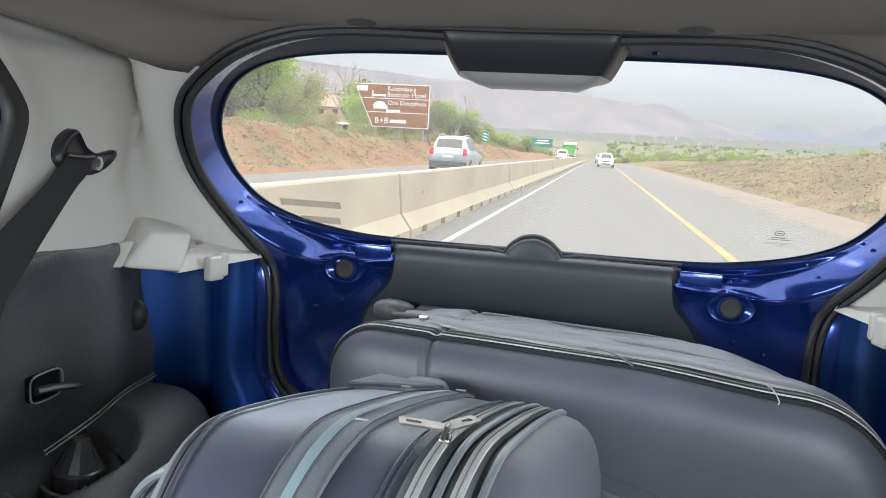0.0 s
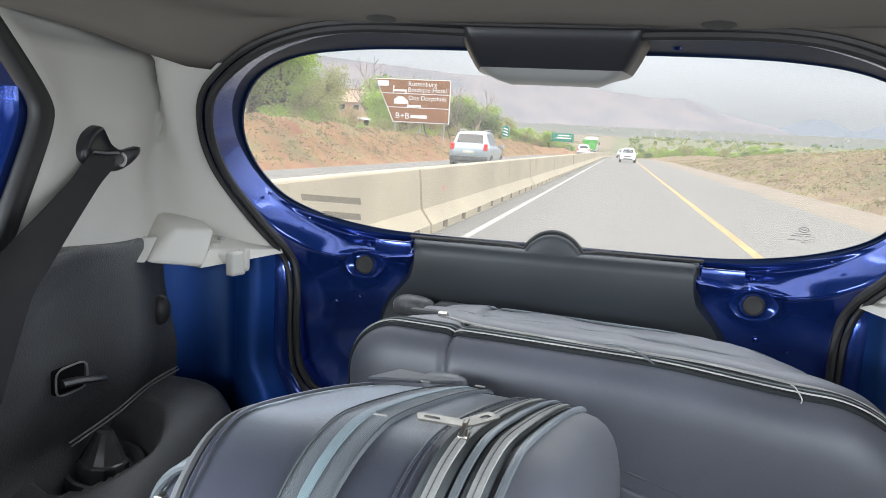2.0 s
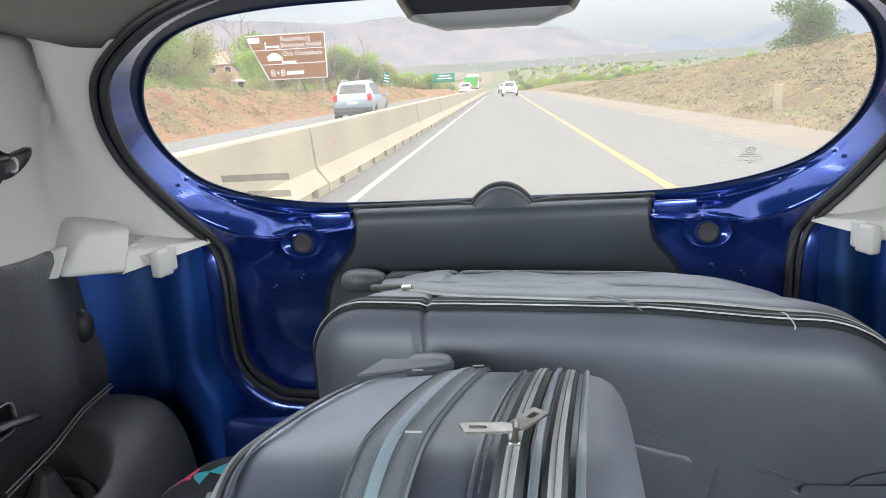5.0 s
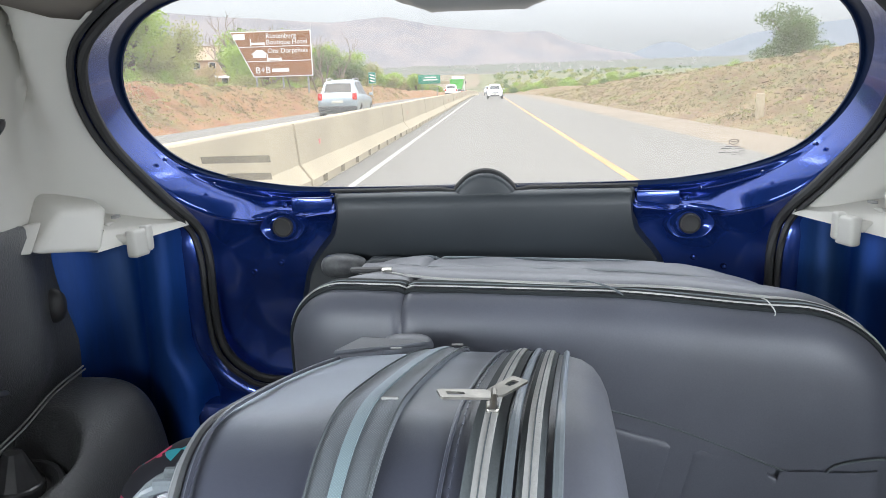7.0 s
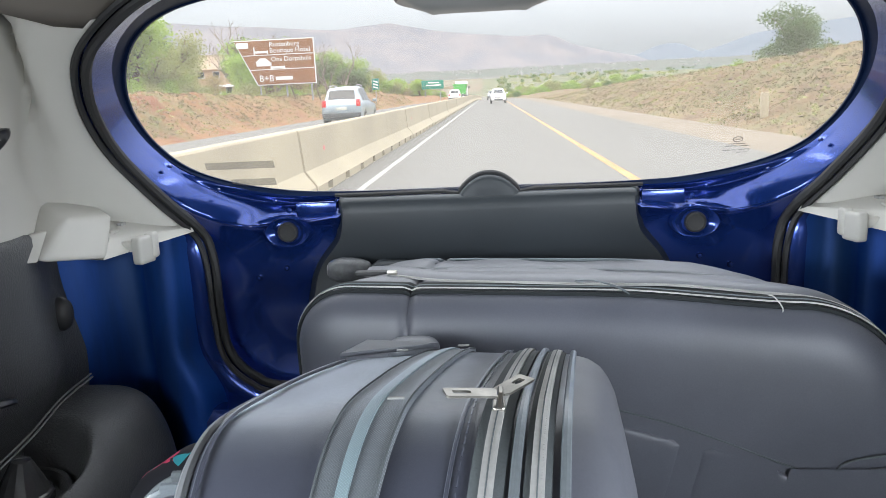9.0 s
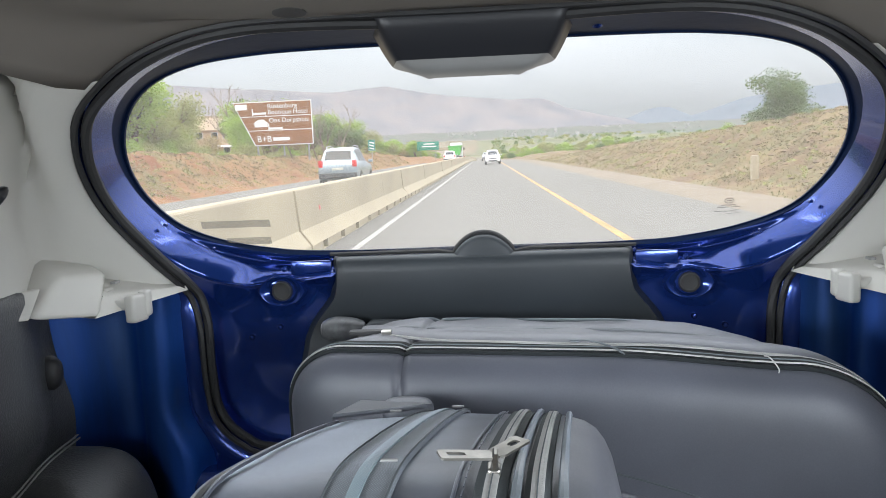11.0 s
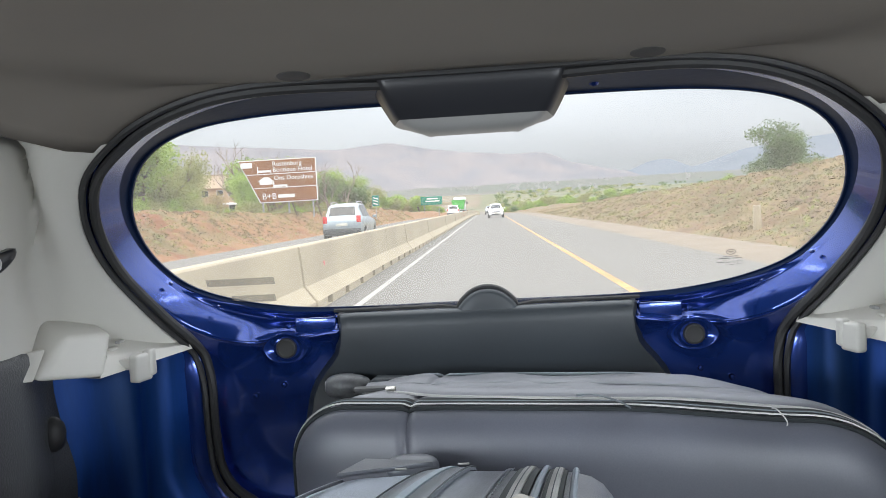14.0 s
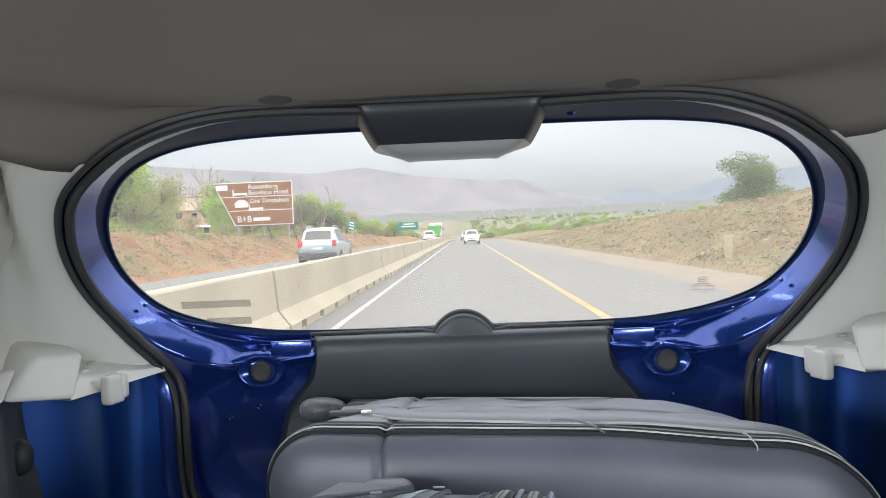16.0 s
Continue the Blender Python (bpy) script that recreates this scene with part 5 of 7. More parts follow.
road = link_mesh("road", ribbon(-2.9, 4.6, 0.0), M_ROAD)
tagged(road, "worn grey asphalt lane behind the car", "road", kind="structure")
road2 = link_mesh("road_opposite", ribbon(-10.4, -2.9, 0.0), M_ROAD)
tagged(road2, "worn grey asphalt of the opposite carriageway", "road", kind="structure")
verge = link_mesh("verge", ribbon(4.6, 7.4, -0.03, cols=3), M_DUST)
tagged(verge, "dusty gravel verge beside the road", "verge", kind="structure")
verge2 = link_mesh("verge_opposite", ribbon(-12.0, -10.4, -0.03, cols=3), M_DUST)
tagged(verge2, "dusty gravel verge beside the opposite carriageway", "verge", kind="structure")
for name, x, w, m_, lab in (("white_line", -1.78, 0.105, M_WHITE, "solid white edge line on the asphalt"), ("yellow_line", 1.86, 0.135, M_YELLOW, "solid yellow shoulder line on the asphalt"),
                            ("far_white_line", -7.9, 0.13, M_WHITE, "solid white line on the opposite carriageway"), ("far_yellow_line", -3.9, 0.13, M_YELLOW, "faded yellow line beside the barrier")):
    tagged(link_mesh(name, ribbon(x - w / 2, x + w / 2, 0.004), m_), lab, "road marking", kind="structure")


def bank(name, f, xs, ys, m_, label):
    rows = []
    for y in ys:
        rows.append([(x + bend(y), y, f(x, y) + drop(y)) for x in xs])
    return tagged(link_mesh(name, loft(rows), m_, edge=180), label, "earth bank", kind="structure")


YB = list(np.arange(2, 40, 0.22)) + list(np.arange(40, 80, 0.6)) + list(np.arange(80, 200, 2.5)) + list(np.arange(200, 420, 10))
bank("bank_left", bank_left, list(-10.5 - np.arange(0, 5, 0.2)) + list(-15.6 - np.arange(0, 30, 1.5)) + [-60, -90], YB, M_SOIL_L, "reddish earth bank with dry grass and scrub")
bank("bank_right", bank_right, list(6.2 + np.arange(0, 9, 0.2)) + list(15.2 + np.arange(0, 25, 1.5)) + [50, 80], YB, M_SOIL_R, "stony earth cutting with dry grass tufts")

# concrete median barrier, one segment after another
barrier = thing("median_barrier", "weathered concrete median barrier in segments", "road barrier", at=(0, 0, 0))
PROF = [(-0.28, 0.0), (-0.28, 0.115), (-0.13, 0.31), (-0.085, 0.82), (-0.07, 0.84), (0.07, 0.84), (0.085, 0.82), (0.13, 0.31), (0.28, 0.115), (0.28, 0.0)]
SEG = 3.96


def barrier_mesh():
    """One segment: sloped foot with forklift slots cut into it."""
    bm = bmesh.new()
    cuts = [0.0, 0.03, 0.55, 0.85, 1.8, 2.1, 3.1, 3.4, 3.93, SEG]
    rows = []
    for i, y in enumerate(cuts):
        k = 0.012 if i in (0, len(cuts) - 1) else 0.0
        rows.append([(x * (1 - k * 4), y, z - k * (z > 0.5)) for x, z in PROF])
    vs = grid_faces(bm, rows)
    bm.faces.new(vs[0])
    bm.faces.new(list(reversed(vs[-1])))
    # slots: push the foot's faces in
    for f in list(bm.faces):
        c = f.calc_center_median()
        if c.z < 0.08 and abs(c.x) > 0.2 and any(a < c.y < b for a, b in ((0.55, 0.85), (1.8, 2.1), (3.1, 3.4))):
            r = bmesh.ops.extrude_discrete_faces(bm, faces=[f])
            for nf in r["faces"]:
                for v in nf.verts:
                    v.co.x *= 0.35
                bm.faces.remove(nf)
    me = bpy.data.meshes.new("segment")
    bmesh.ops.recalc_face_normals(bm, faces=bm.faces)
    bm.to_mesh(me)
    bm.free()
    me.materials.append(M_CONC)
    return me


seg_me = barrier_mesh()
k = 0
y = -14.4
while y < 380:
    ob = new("segment", seg_me)
    ob.parent = barrier
    a = math.atan2(bend(y + SEG) - bend(y), SEG)
    sl = math.atan2(drop(y + SEG) - drop(y), SEG)
    ob.matrix_local = Matrix.Translation((-2.52 + bend(y) + 0.012 * math.sin(k * 2.3), y, drop(y) + 0.004)) @ Matrix.Rotation(-a, 4, 'Z') @ Matrix.Rotation(sl, 4, 'X')
    if k % 3 == 0 and 4 < y < 90:
        part("reflector", block(-2.52 + 0.115 + bend(y), y + 1.2, drop(y) + 0.50, 0.02, 0.09, 0.13, 0.006), M_RED, barrier, "red reflector plate")
    y += SEG + 0.02
    k += 1

# ploughed brown field where the road bends away
M_FIELD = mat("ploughed_brown_field", (0.17, 0.122, 0.082), 0.95, vary=0.2, scale=0.03, fine=0.6, bump=0.0, tint=(0.105, 0.105, 0.055))
rows = []
for y in (505, 560, 620, 690, 770, 860, 945):
    rows.append([(y * math.tan(radians(a)), y, drop(y) + 0.4 + 0.5 * noise.noise((a * 2, y * 0.02, 0))) for a in np.linspace(-3.9 + 0.5 * noise.noise((y * 0.013, 1, 0)), -0.6 + 0.6 * noise.noise((y * 0.013, 7, 0)), 16)])
tagged(link_mesh("far_field", loft(rows), M_FIELD, edge=180), "brown ploughed field rising beyond the road", "field", kind="structure")


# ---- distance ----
# pale glow paints the haze; MT1's two tones also paint lit and shaded slopes
M_MT1 = far("hazed_mountain_rock", (0.36, 0.30, 0.27), (0.19, 0.19, 0.20), (0.55, 0.58, 0.70), 0.72, scale=0.006, fine=0.03, mixed=0.66)
M_MT2 = far("haze_blue_mountain", (0.25, 0.26, 0.28), (0.20, 0.23, 0.25), (0.46, 0.54, 0.68), 0.78, mixed=0.74)
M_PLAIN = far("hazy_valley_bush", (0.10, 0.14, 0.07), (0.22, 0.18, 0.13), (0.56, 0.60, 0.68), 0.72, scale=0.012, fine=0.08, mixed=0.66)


def ridge(name, dist, line, mt, base, seed, label, rough_k=0.05):
    """A mountain range: skyline as (degrees to the right, degrees up), with slopes coming forward."""
    az = np.linspace(line[0][0], line[-1][0], 150)
    el = np.interp(az, [p[0] for p in line], [p[1] for p in line])
    rows = []
    for k, f in enumerate(np.linspace(1, 0, 12)):
        r = []
        for a, e in zip(az, el):
            d = dist * (1 - 0.28 * (1 - f))
            h = dist * math.tan(radians(e))
            g = f ** 1.15
            z = base + (h - base) * g
            w = noise.noise((a * 0.35, f * 2.5, seed)) * 0.6 + noise.noise((a * 1.1, f * 4, seed + 3)) * 0.4
            z += h * rough_k * w * (1 if f < 0.99 else 0.35) * (f > 0)
            dd = d * (1 + 0.05 * w * (f < 0.99))
            r.append((dd * math.sin(radians(a)), dd * math.cos(radians(a)), z))
        rows.append(r)
    return tagged(link_mesh(name, loft(rows), mt, edge=180), label, "mountain", kind="structure")


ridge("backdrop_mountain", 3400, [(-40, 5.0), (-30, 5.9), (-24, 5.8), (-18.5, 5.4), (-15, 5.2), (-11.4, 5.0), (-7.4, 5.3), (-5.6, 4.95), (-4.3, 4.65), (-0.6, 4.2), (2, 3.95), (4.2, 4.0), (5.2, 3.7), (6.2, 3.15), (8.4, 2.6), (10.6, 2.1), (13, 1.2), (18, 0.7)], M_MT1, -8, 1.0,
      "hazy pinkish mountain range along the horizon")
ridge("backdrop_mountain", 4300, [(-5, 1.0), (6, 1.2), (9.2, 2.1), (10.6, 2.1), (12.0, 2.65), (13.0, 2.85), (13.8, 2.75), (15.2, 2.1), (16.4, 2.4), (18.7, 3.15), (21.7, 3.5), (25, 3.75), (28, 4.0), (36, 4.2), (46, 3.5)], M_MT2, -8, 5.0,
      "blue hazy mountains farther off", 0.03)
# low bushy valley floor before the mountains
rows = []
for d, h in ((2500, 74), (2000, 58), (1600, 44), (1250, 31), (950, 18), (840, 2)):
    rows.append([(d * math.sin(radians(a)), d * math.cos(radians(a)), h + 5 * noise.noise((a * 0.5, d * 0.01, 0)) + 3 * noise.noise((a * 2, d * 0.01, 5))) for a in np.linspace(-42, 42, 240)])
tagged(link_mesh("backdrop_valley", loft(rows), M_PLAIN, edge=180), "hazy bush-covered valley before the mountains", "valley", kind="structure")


def far_town(count, seed):
    """Pale specks of far houses: small gabled boxes in the valley."""
    rng = random.Random(seed)
    vs, fs = [], []
    for c in range(count):
        a, d = radians(rng.uniform(-14, 16)), rng.uniform(1000, 2300)
        x, y = d * math.sin(a), d * math.cos(a)
        z = float(np.interp(d, (950, 1250, 1600, 2000, 2500), (18, 31, 44, 58, 74))) + 1
        w, l_, h = rng.uniform(0.8, 2.2), rng.uniform(1.0, 2), rng.uniform(0.0, 0.9)
        i = len(vs)
        vs += [(x - w, y - l_, z - 6), (x + w, y - l_, z - 6), (x + w, y + l_, z - 6), (x - w, y + l_, z - 6), (x - w, y - l_, z + h), (x + w, y - l_, z + h), (x + w, y + l_, z + h), (x - w, y + l_, z + h),
               (x - w, y, z + h + 1), (x + w, y, z + h + 1)]
        fs += [(i, i + 1, i + 5, i + 4), (i + 1, i + 2, i + 6, i + 5), (i + 2, i + 3, i + 7, i + 6), (i + 3, i, i + 4, i + 7), (i + 4, i + 5, i + 9, i + 8), (i + 6, i + 7, i + 8, i + 9), (i + 5, i + 6, i + 9), (i + 7, i + 4, i + 8)]
    me = bpy.data.meshes.new("far_houses")
    me.from_pydata(vs, [], fs)
    # the plaster is paled by the haze glow mixed into it
    me.materials.append(far("hazed_plaster", (0.5, 0.46, 0.42), (0.42, 0.34, 0.3), (0.60, 0.62, 0.66), 0.8, mixed=0.82))
    return tagged(new("far_houses", me), "pale far houses scattered through the valley", "houses", kind="stuff")


far_town(240, 3)


# ---- trees, bushes and grass ----
M_BARK = mat("grey_brown_bark", (0.17, 0.12, 0.08), 0.95, vary=0.25, scale=2, fine=18, bump=0.6, depth=0.02)
M_TWIG = mat("dry_twigs", (0.26, 0.21, 0.16), 0.95, vary=0.2, scale=2, fine=18, bump=0.0)
M_LEAF_A = leafy("bright_green_leaves", (0.235, 0.328, 0.0672), (0.16, 0.235, 0.0504))
M_LEAF_B = leafy("dark_green_leaves", (0.101, 0.151, 0.0504), (0.0672, 0.109, 0.0378))
M_LEAF_C = leafy("olive_leaves", (0.26, 0.269, 0.109), (0.185, 0.193, 0.084))
M_LEAF_D = leafy("straw_leaves", (0.277, 0.218, 0.101), (0.202, 0.143, 0.0756))
M_GRASS_D = mat("dry_grass", (0.269, 0.214, 0.113), 0.95, vary=0.2, scale=0.4, fine=6, bump=0, tint=(0.218, 0.185, 0.084), island=0.3)
M_GRASS_G = mat("green_weeds", (0.168, 0.202, 0.0588), 0.95, vary=0.2, scale=0.4, fine=6, bump=0, tint=(0.118, 0.143, 0.042), island=0.3)
M_ROCK = mat("brown_clods", (0.19, 0.125, 0.068), 0.95, vary=0.2, scale=3, fine=20, bump=0.5, tint=(0.185, 0.126, 0.0798), depth=0.02, island=0.4)


def limb_mesh(height, spread, rng, trunk_r, levels=3, stem=0.30):
    """Tapered trunk with forking limbs; returns the bmesh and the limb tips."""
    bm = bmesh.new()
    tips = []

    def grow(p, d, ln, r, lev):
        pts, q, dd = [p], p.copy(), d.copy()
        for k in range(4):
            dd = (dd + Vector((rng.gauss(0, 0.14), rng.gauss(0, 0.14), rng.gauss(0.02, 0.06)))).normalized()
            q = q + dd * (ln / 4)
            pts.append(q.copy())
        rr = list(np.linspace(r, r * 0.55, len(pts)))
        tube(pts, rr, 6 if lev < 2 else 4, bm=bm)
        if lev >= levels:
            tips.append(q)
            return
        for k in range(3 if lev else 5):
            az = rng.uniform(0, 2 * math.pi)
            sp = rng.uniform(0.45, 1.0) * spread
            nd = (dd + Vector((math.cos(az) * sp, math.sin(az) * sp, rng.uniform(-0.15, 0.35)))).normalized()
            grow(pts[1 + k % 4] if lev == 0 else pts[-1] if k else pts[-2], nd, ln * rng.uniform(0.55, 0.8), r * 0.5, lev + 1)
        tips.append(q)

    grow(Vector((0, 0, -0.2)), Vector((0, 0, 1)), height * stem, trunk_r, 0)
    return bm, tips


def leaf_mesh(tips, size, count, rng, clump, name, mt, zscale=0.6):
    """Thousands of small leaf blades in clumps round the limb tips."""
    vs, fs = [], []
    for t in tips:
        for c in range(count):
            o = Vector((9, 0, 0))
            while o.length > 1.45:
                o = Vector((rng.gauss(0, 1), rng.gauss(0, 1), rng.gauss(0, 1)))
            o = Vector((o.x * clump, o.y * clump, o.z * clump * zscale))
            p = t + o
            a = Vector((rng.gauss(0, 1), rng.gauss(0, 1), rng.gauss(0, 0.6))).normalized()
            b = a.cross(Vector((rng.gauss(0, 1), rng.gauss(0, 1), rng.gauss(0, 1)))).normalized()
            s = size * rng.uniform(0.6, 1.4)
            i = len(vs)
            vs += [p - a * s, p + b * s * 0.45, p + a * s, p - b * s * 0.45]
            fs.append((i, i + 1, i + 2, i + 3))
    me = bpy.data.meshes.new(name)
    me.from_pydata([tuple(v) for v in vs], [], fs)
    me.materials.append(mt)
    return me


def tree(seed, height, spread, mt, label, category="tree", clump=0.55, leaves=60, leaf=0.16, trunk=0.16, bare=False, levels=3, zscale=0.6):
    rng = random.Random(seed)
    bm, tips = limb_mesh(height, spread, rng, trunk, levels)
    ob = thing("bare_tree" if bare else "tree" if category == "tree" else "bush", label, category)
    part("trunk", bm, M_TWIG if bare else M_BARK, ob)
    if leaves:
        cr = new("crown", leaf_mesh(tips, leaf, leaves, rng, clump, "crown", mt, zscale))
        cr.parent = ob
    return ob


def put(ob, x, y, z, turn=0.0, k=1.0):
    m = Matrix.Translation((x, y, z)) @ Matrix.Rotation(turn, 4, 'Z')
    ob.matrix_basis = m @ Matrix.Scale(k, 4)
    return ob


def again(ob, x, y, z, turn, k):
    c = copy_thing(ob, Matrix.Translation((x, y, z)) @ Matrix.Rotation(turn, 4, 'Z'))
    c.scale = (k, k, k)
    return c


def on_left(x, y):
    return bank_left(x, y) + drop(y)


def on_right(x, y):
    return bank_right(x, y) + drop(y)


T_GREEN = tree(11, 4.6, 0.9, M_LEAF_A, "bright green leafy thorn tree on the bank", clump=0.50, leaves=105, leaf=0.062)
T_DARK = tree(23, 4.4, 1.0, M_LEAF_B, "dark green dense tree on the bank", clump=0.48, leaves=105, leaf=0.062)
T_OLIVE = tree(37, 4.0, 1.1, M_LEAF_C, "olive green scrubby tree on the bank", clump=0.50, leaves=85, leaf=0.058)
T_STRAW = tree(41, 3.8, 1.0, M_LEAF_D, "half-bare straw-coloured tree on the bank", clump=0.55, leaves=48, leaf=0.06)
T_BARE = tree(59, 5.2, 0.7, None, "leafless grey tree with fine twigs", bare=True, leaves=0, trunk=0.11, levels=4)
B_GREEN = tree(71, 1.7, 1.6, M_LEAF_A, "low green bush on the bank", "bush", clump=0.28, leaves=60, leaf=0.05, trunk=0.05, levels=2)
B_OLIVE = tree(83, 1.8, 1.6, M_LEAF_C, "low olive bush on the bank", "bush", clump=0.30, leaves=60, leaf=0.05, trunk=0.05, levels=2)
F_GREEN = tree(12, 4.2, 1.2, M_LEAF_A, "green bush tree far along the road", clump=0.62, leaves=46, leaf=0.13)
F_OLIVE = tree(38, 3.8, 1.3, M_LEAF_C, "olive bush tree far along the road", clump=0.62, leaves=42, leaf=0.13)
F_DARK = tree(24, 4.4, 1.2, M_LEAF_B, "dark green bush tree far along the road", clump=0.60, leaves=50, leaf=0.13)
rt = random.Random(5)
put(T_GREEN, -20.5, 47, on_left(-20.5, 47), 0.3, 1.25)
put(T_DARK, -20.5, 38, on_left(-20.5, 38), 1.0, 1.2)
put(T_OLIVE, -24.0, 35.5, on_left(-24.0, 35.5), 2.0, 1.35)
put(T_STRAW, -19.5, 33, on_left(-19.5, 33), 0.4, 1.3)
put(T_BARE, -15.6, 72, on_left(-15.6, 72), 0.7, 1.45)
put(B_GREEN, -18.0, 55, on_left(-18, 55), 0.0, 1.5)
put(B_OLIVE, -18.0, 41, on_left(-18, 41), 1.7, 1.5)
for i in range(96):
    # an uneven belt of trees along the crown of the bank, with a gap towards the house
    y = 18 + 120 * (i / 96) ** 1.25
    x = -17.5 - rt.uniform(0, 4) - (i % 3) * 4.5
    if 0.335 < -x / y < 0.425 and 40 < y < 118:
        continue
    src = rt.choice((T_GREEN, T_OLIVE, T_DARK, T_STRAW, T_OLIVE, T_GREEN, T_BARE, T_STRAW))
    again(src, x, y, on_left(x, y) - 0.1, rt.uniform(0, 6), rt.uniform(1.05, 1.8) * (1.0 if i % 3 == 0 else 1.35))
for i in range(60):
    y = 18 + 110 * (i / 60) ** 1.2
    x = -15.8 - rt.uniform(0, 2.5)
    if 0.36 < -x / y < 0.39 and y > 40:
        continue
    again(rt.choice((B_OLIVE, B_GREEN, B_OLIVE)), x, y, on_left(x, y) - 0.1, rt.uniform(0, 6), rt.uniform(0.6, 1.5))
for src, x, y, k in ((T_BARE, -17.9, 62, 1.5), (T_STRAW, -17.4, 66, 1.2), (T_GREEN, -47, 148, 2.1), (T_OLIVE, -53, 150, 2.0), (T_GREEN, -41, 152, 1.9), (T_OLIVE, -37, 146, 1.7), (T_STRAW, -18.8, 50, 0.8)):
    again(src, x, y, on_left(x, y) - 0.2, rt.uniform(0, 6), k)
# cutting's crown on the other side
T_BIG = tree(97, 5.0, 1.15, M_LEAF_B, "broad dark green tree with dense leaves on the cutting", clump=0.46, leaves=230, leaf=0.055)
put(T_BIG, 18.0, 46, on_right(18.0, 46) - 0.3, 0.5, 1.2)
for src, x, y, k in ((B_OLIVE, 18.2, 46, 1.0), (T_GREEN, 25, 50, 0.75), (B_GREEN, 17.5, 48, 1.0), (B_GREEN, 16.0, 50, 0.9), (B_GREEN, 20, 30, 0.7), (T_GREEN, 15, 92, 0.65), (T_GREEN, 18, 98, 0.7), (T_OLIVE, 14, 110, 0.6),
                     (B_OLIVE, 24, 36, 1.0), (T_DARK, 20, 118, 0.6)):
    again(src, x, y, on_right(x, y), rt.uniform(0, 6), k)
# bushveld either side of the road far behind
for i in range(84):
    side_x = rt.choice((-1, 1))
    yy = rt.uniform(150, 520)
    xx = bend(yy) + (rt.uniform(14, 95) if side_x > 0 else -rt.uniform(17, 60))
    again(rt.choice((F_GREEN, F_OLIVE, F_DARK, F_OLIVE)), xx, yy, drop(yy) - 0.4, rt.uniform(0, 6), rt.uniform(1.1, 2.0))

put(F_GREEN, -24, 205, drop(205) - 0.4, 0.0, 1.5)
put(F_OLIVE, 22, 230, drop(230) - 0.4, 1.0, 1.4)
put(F_DARK, -17.5, 212, drop(212) - 0.4, 2.0, 1.5)
for i in range(70):
    # thick bush beside the bend
    az, yy = rt.uniform(0.9, 11) ** 1.0, rt.uniform(190, 340)
    xx = yy * math.tan(radians(az))
    if xx < bend(yy) + 9:
        continue
    again(rt.choice((F_OLIVE, F_DARK, F_OLIVE, F_GREEN)), xx, yy, drop(yy) - 0.5, rt.uniform(0, 6), rt.uniform(0.9, 1.5) * (0.9 + 0.03 * az))



for i in range(48):
    # the belt goes on past the house to the bend
    yy = 92 + 130 * (i / 48) ** 1.2
    xx = bend(yy) - 15.5 - rt.uniform(0, 11) * (1 + i % 3)
    if 0.345 < -xx / yy < 0.415:
        continue
    again(rt.choice((F_GREEN, F_OLIVE, F_DARK, T_STRAW, F_GREEN, T_BARE)), xx, yy, on_left(max(xx - bend(yy), -60), yy) - 0.3, rt.uniform(0, 6), rt.uniform(0.95, 1.45))


def far_woods(count, az, yr, seed, mt, label):
    """Bush too far off to count: clumps of leaf blades over the land."""
    rng = random.Random(seed)
    tips = []
    while len(tips) < count:
        a, y = rng.uniform(*az), rng.uniform(*yr)
        x = y * math.tan(radians(a))
        if -16 < x - bend(y) < 9 or (-4.8 < a < 0.6 and y > 430) or noise.noise((x * 0.02, y * 0.012, seed)) < rng.uniform(-0.4, 0.3):
            continue
        h = rng.uniform(0.8, 2.6)
        tips += [Vector((x + rng.gauss(0, 1.6), y + rng.gauss(0, 1.6), drop(y) + h * rng.uniform(0.3, 1.0))) for k in range(3)]
    ob = new("far_woods", leaf_mesh(tips, 0.75, 16, rng, 1.25, "far_woods", mt, 0.75))
    return tagged(ob, label, "bush", kind="stuff")


far_woods(2100, (-24, 42), (300, 960), 31, M_LEAF_C, "olive bush spread over the far land")
far_woods(1700, (-24, 42), (260, 960), 32, M_LEAF_B, "dark green bush spread over the far land")


def tufts(name, f, xr, yr, count, mt, size, seed, label, drift=None):
    """Grass tufts scattered over a slope."""
    rng = random.Random(seed)
    vs, fs = [], []
    while count > 0:
        x = rng.uniform(*xr)
        y = yr[0] + (yr[1] - yr[0]) * rng.random() ** 1.7
        if noise.noise((x * 0.30, y * 0.22, seed)) < rng.uniform(-0.25, 0.35):
            count -= 0.25
            continue
        count -= 1
        z = f(x, y) + drop(y)
        for k in range(7):
            a = rng.uniform(0, 2 * math.pi)
            h = size * rng.uniform(0.5, 1.3)
            lean = rng.uniform(0.15, 0.7) * h
            w = size * 0.09
            ox, oy = rng.gauss(0, size * 0.22), rng.gauss(0, size * 0.22)
            dx, dy = math.cos(a), math.sin(a)
            i = len(vs)
            bx, by = x + bend(y) + ox, y + oy
            vs += [(bx - dy * w, by + dx * w, z - 0.03), (bx + dy * w, by - dx * w, z - 0.03), (bx + dx * lean, by + dy * lean, z + h)]
            fs.append((i, i + 1, i + 2))
    me = bpy.data.meshes.new(name)
    me.from_pydata(vs, [], fs)
    me.materials.append(mt)
    return tagged(new(name, me), label, "grass", kind="stuff")


tufts("dry_grass", bank_right, (6.6, 17), (6, 110), 15000, M_GRASS_D, 0.075, 3, "straw-coloured grass tufts on the cutting")
tufts("green_weeds", bank_right, (6.4, 14), (6, 90), 5000, M_GRASS_G, 0.085, 8, "green weeds along the foot of the cutting")
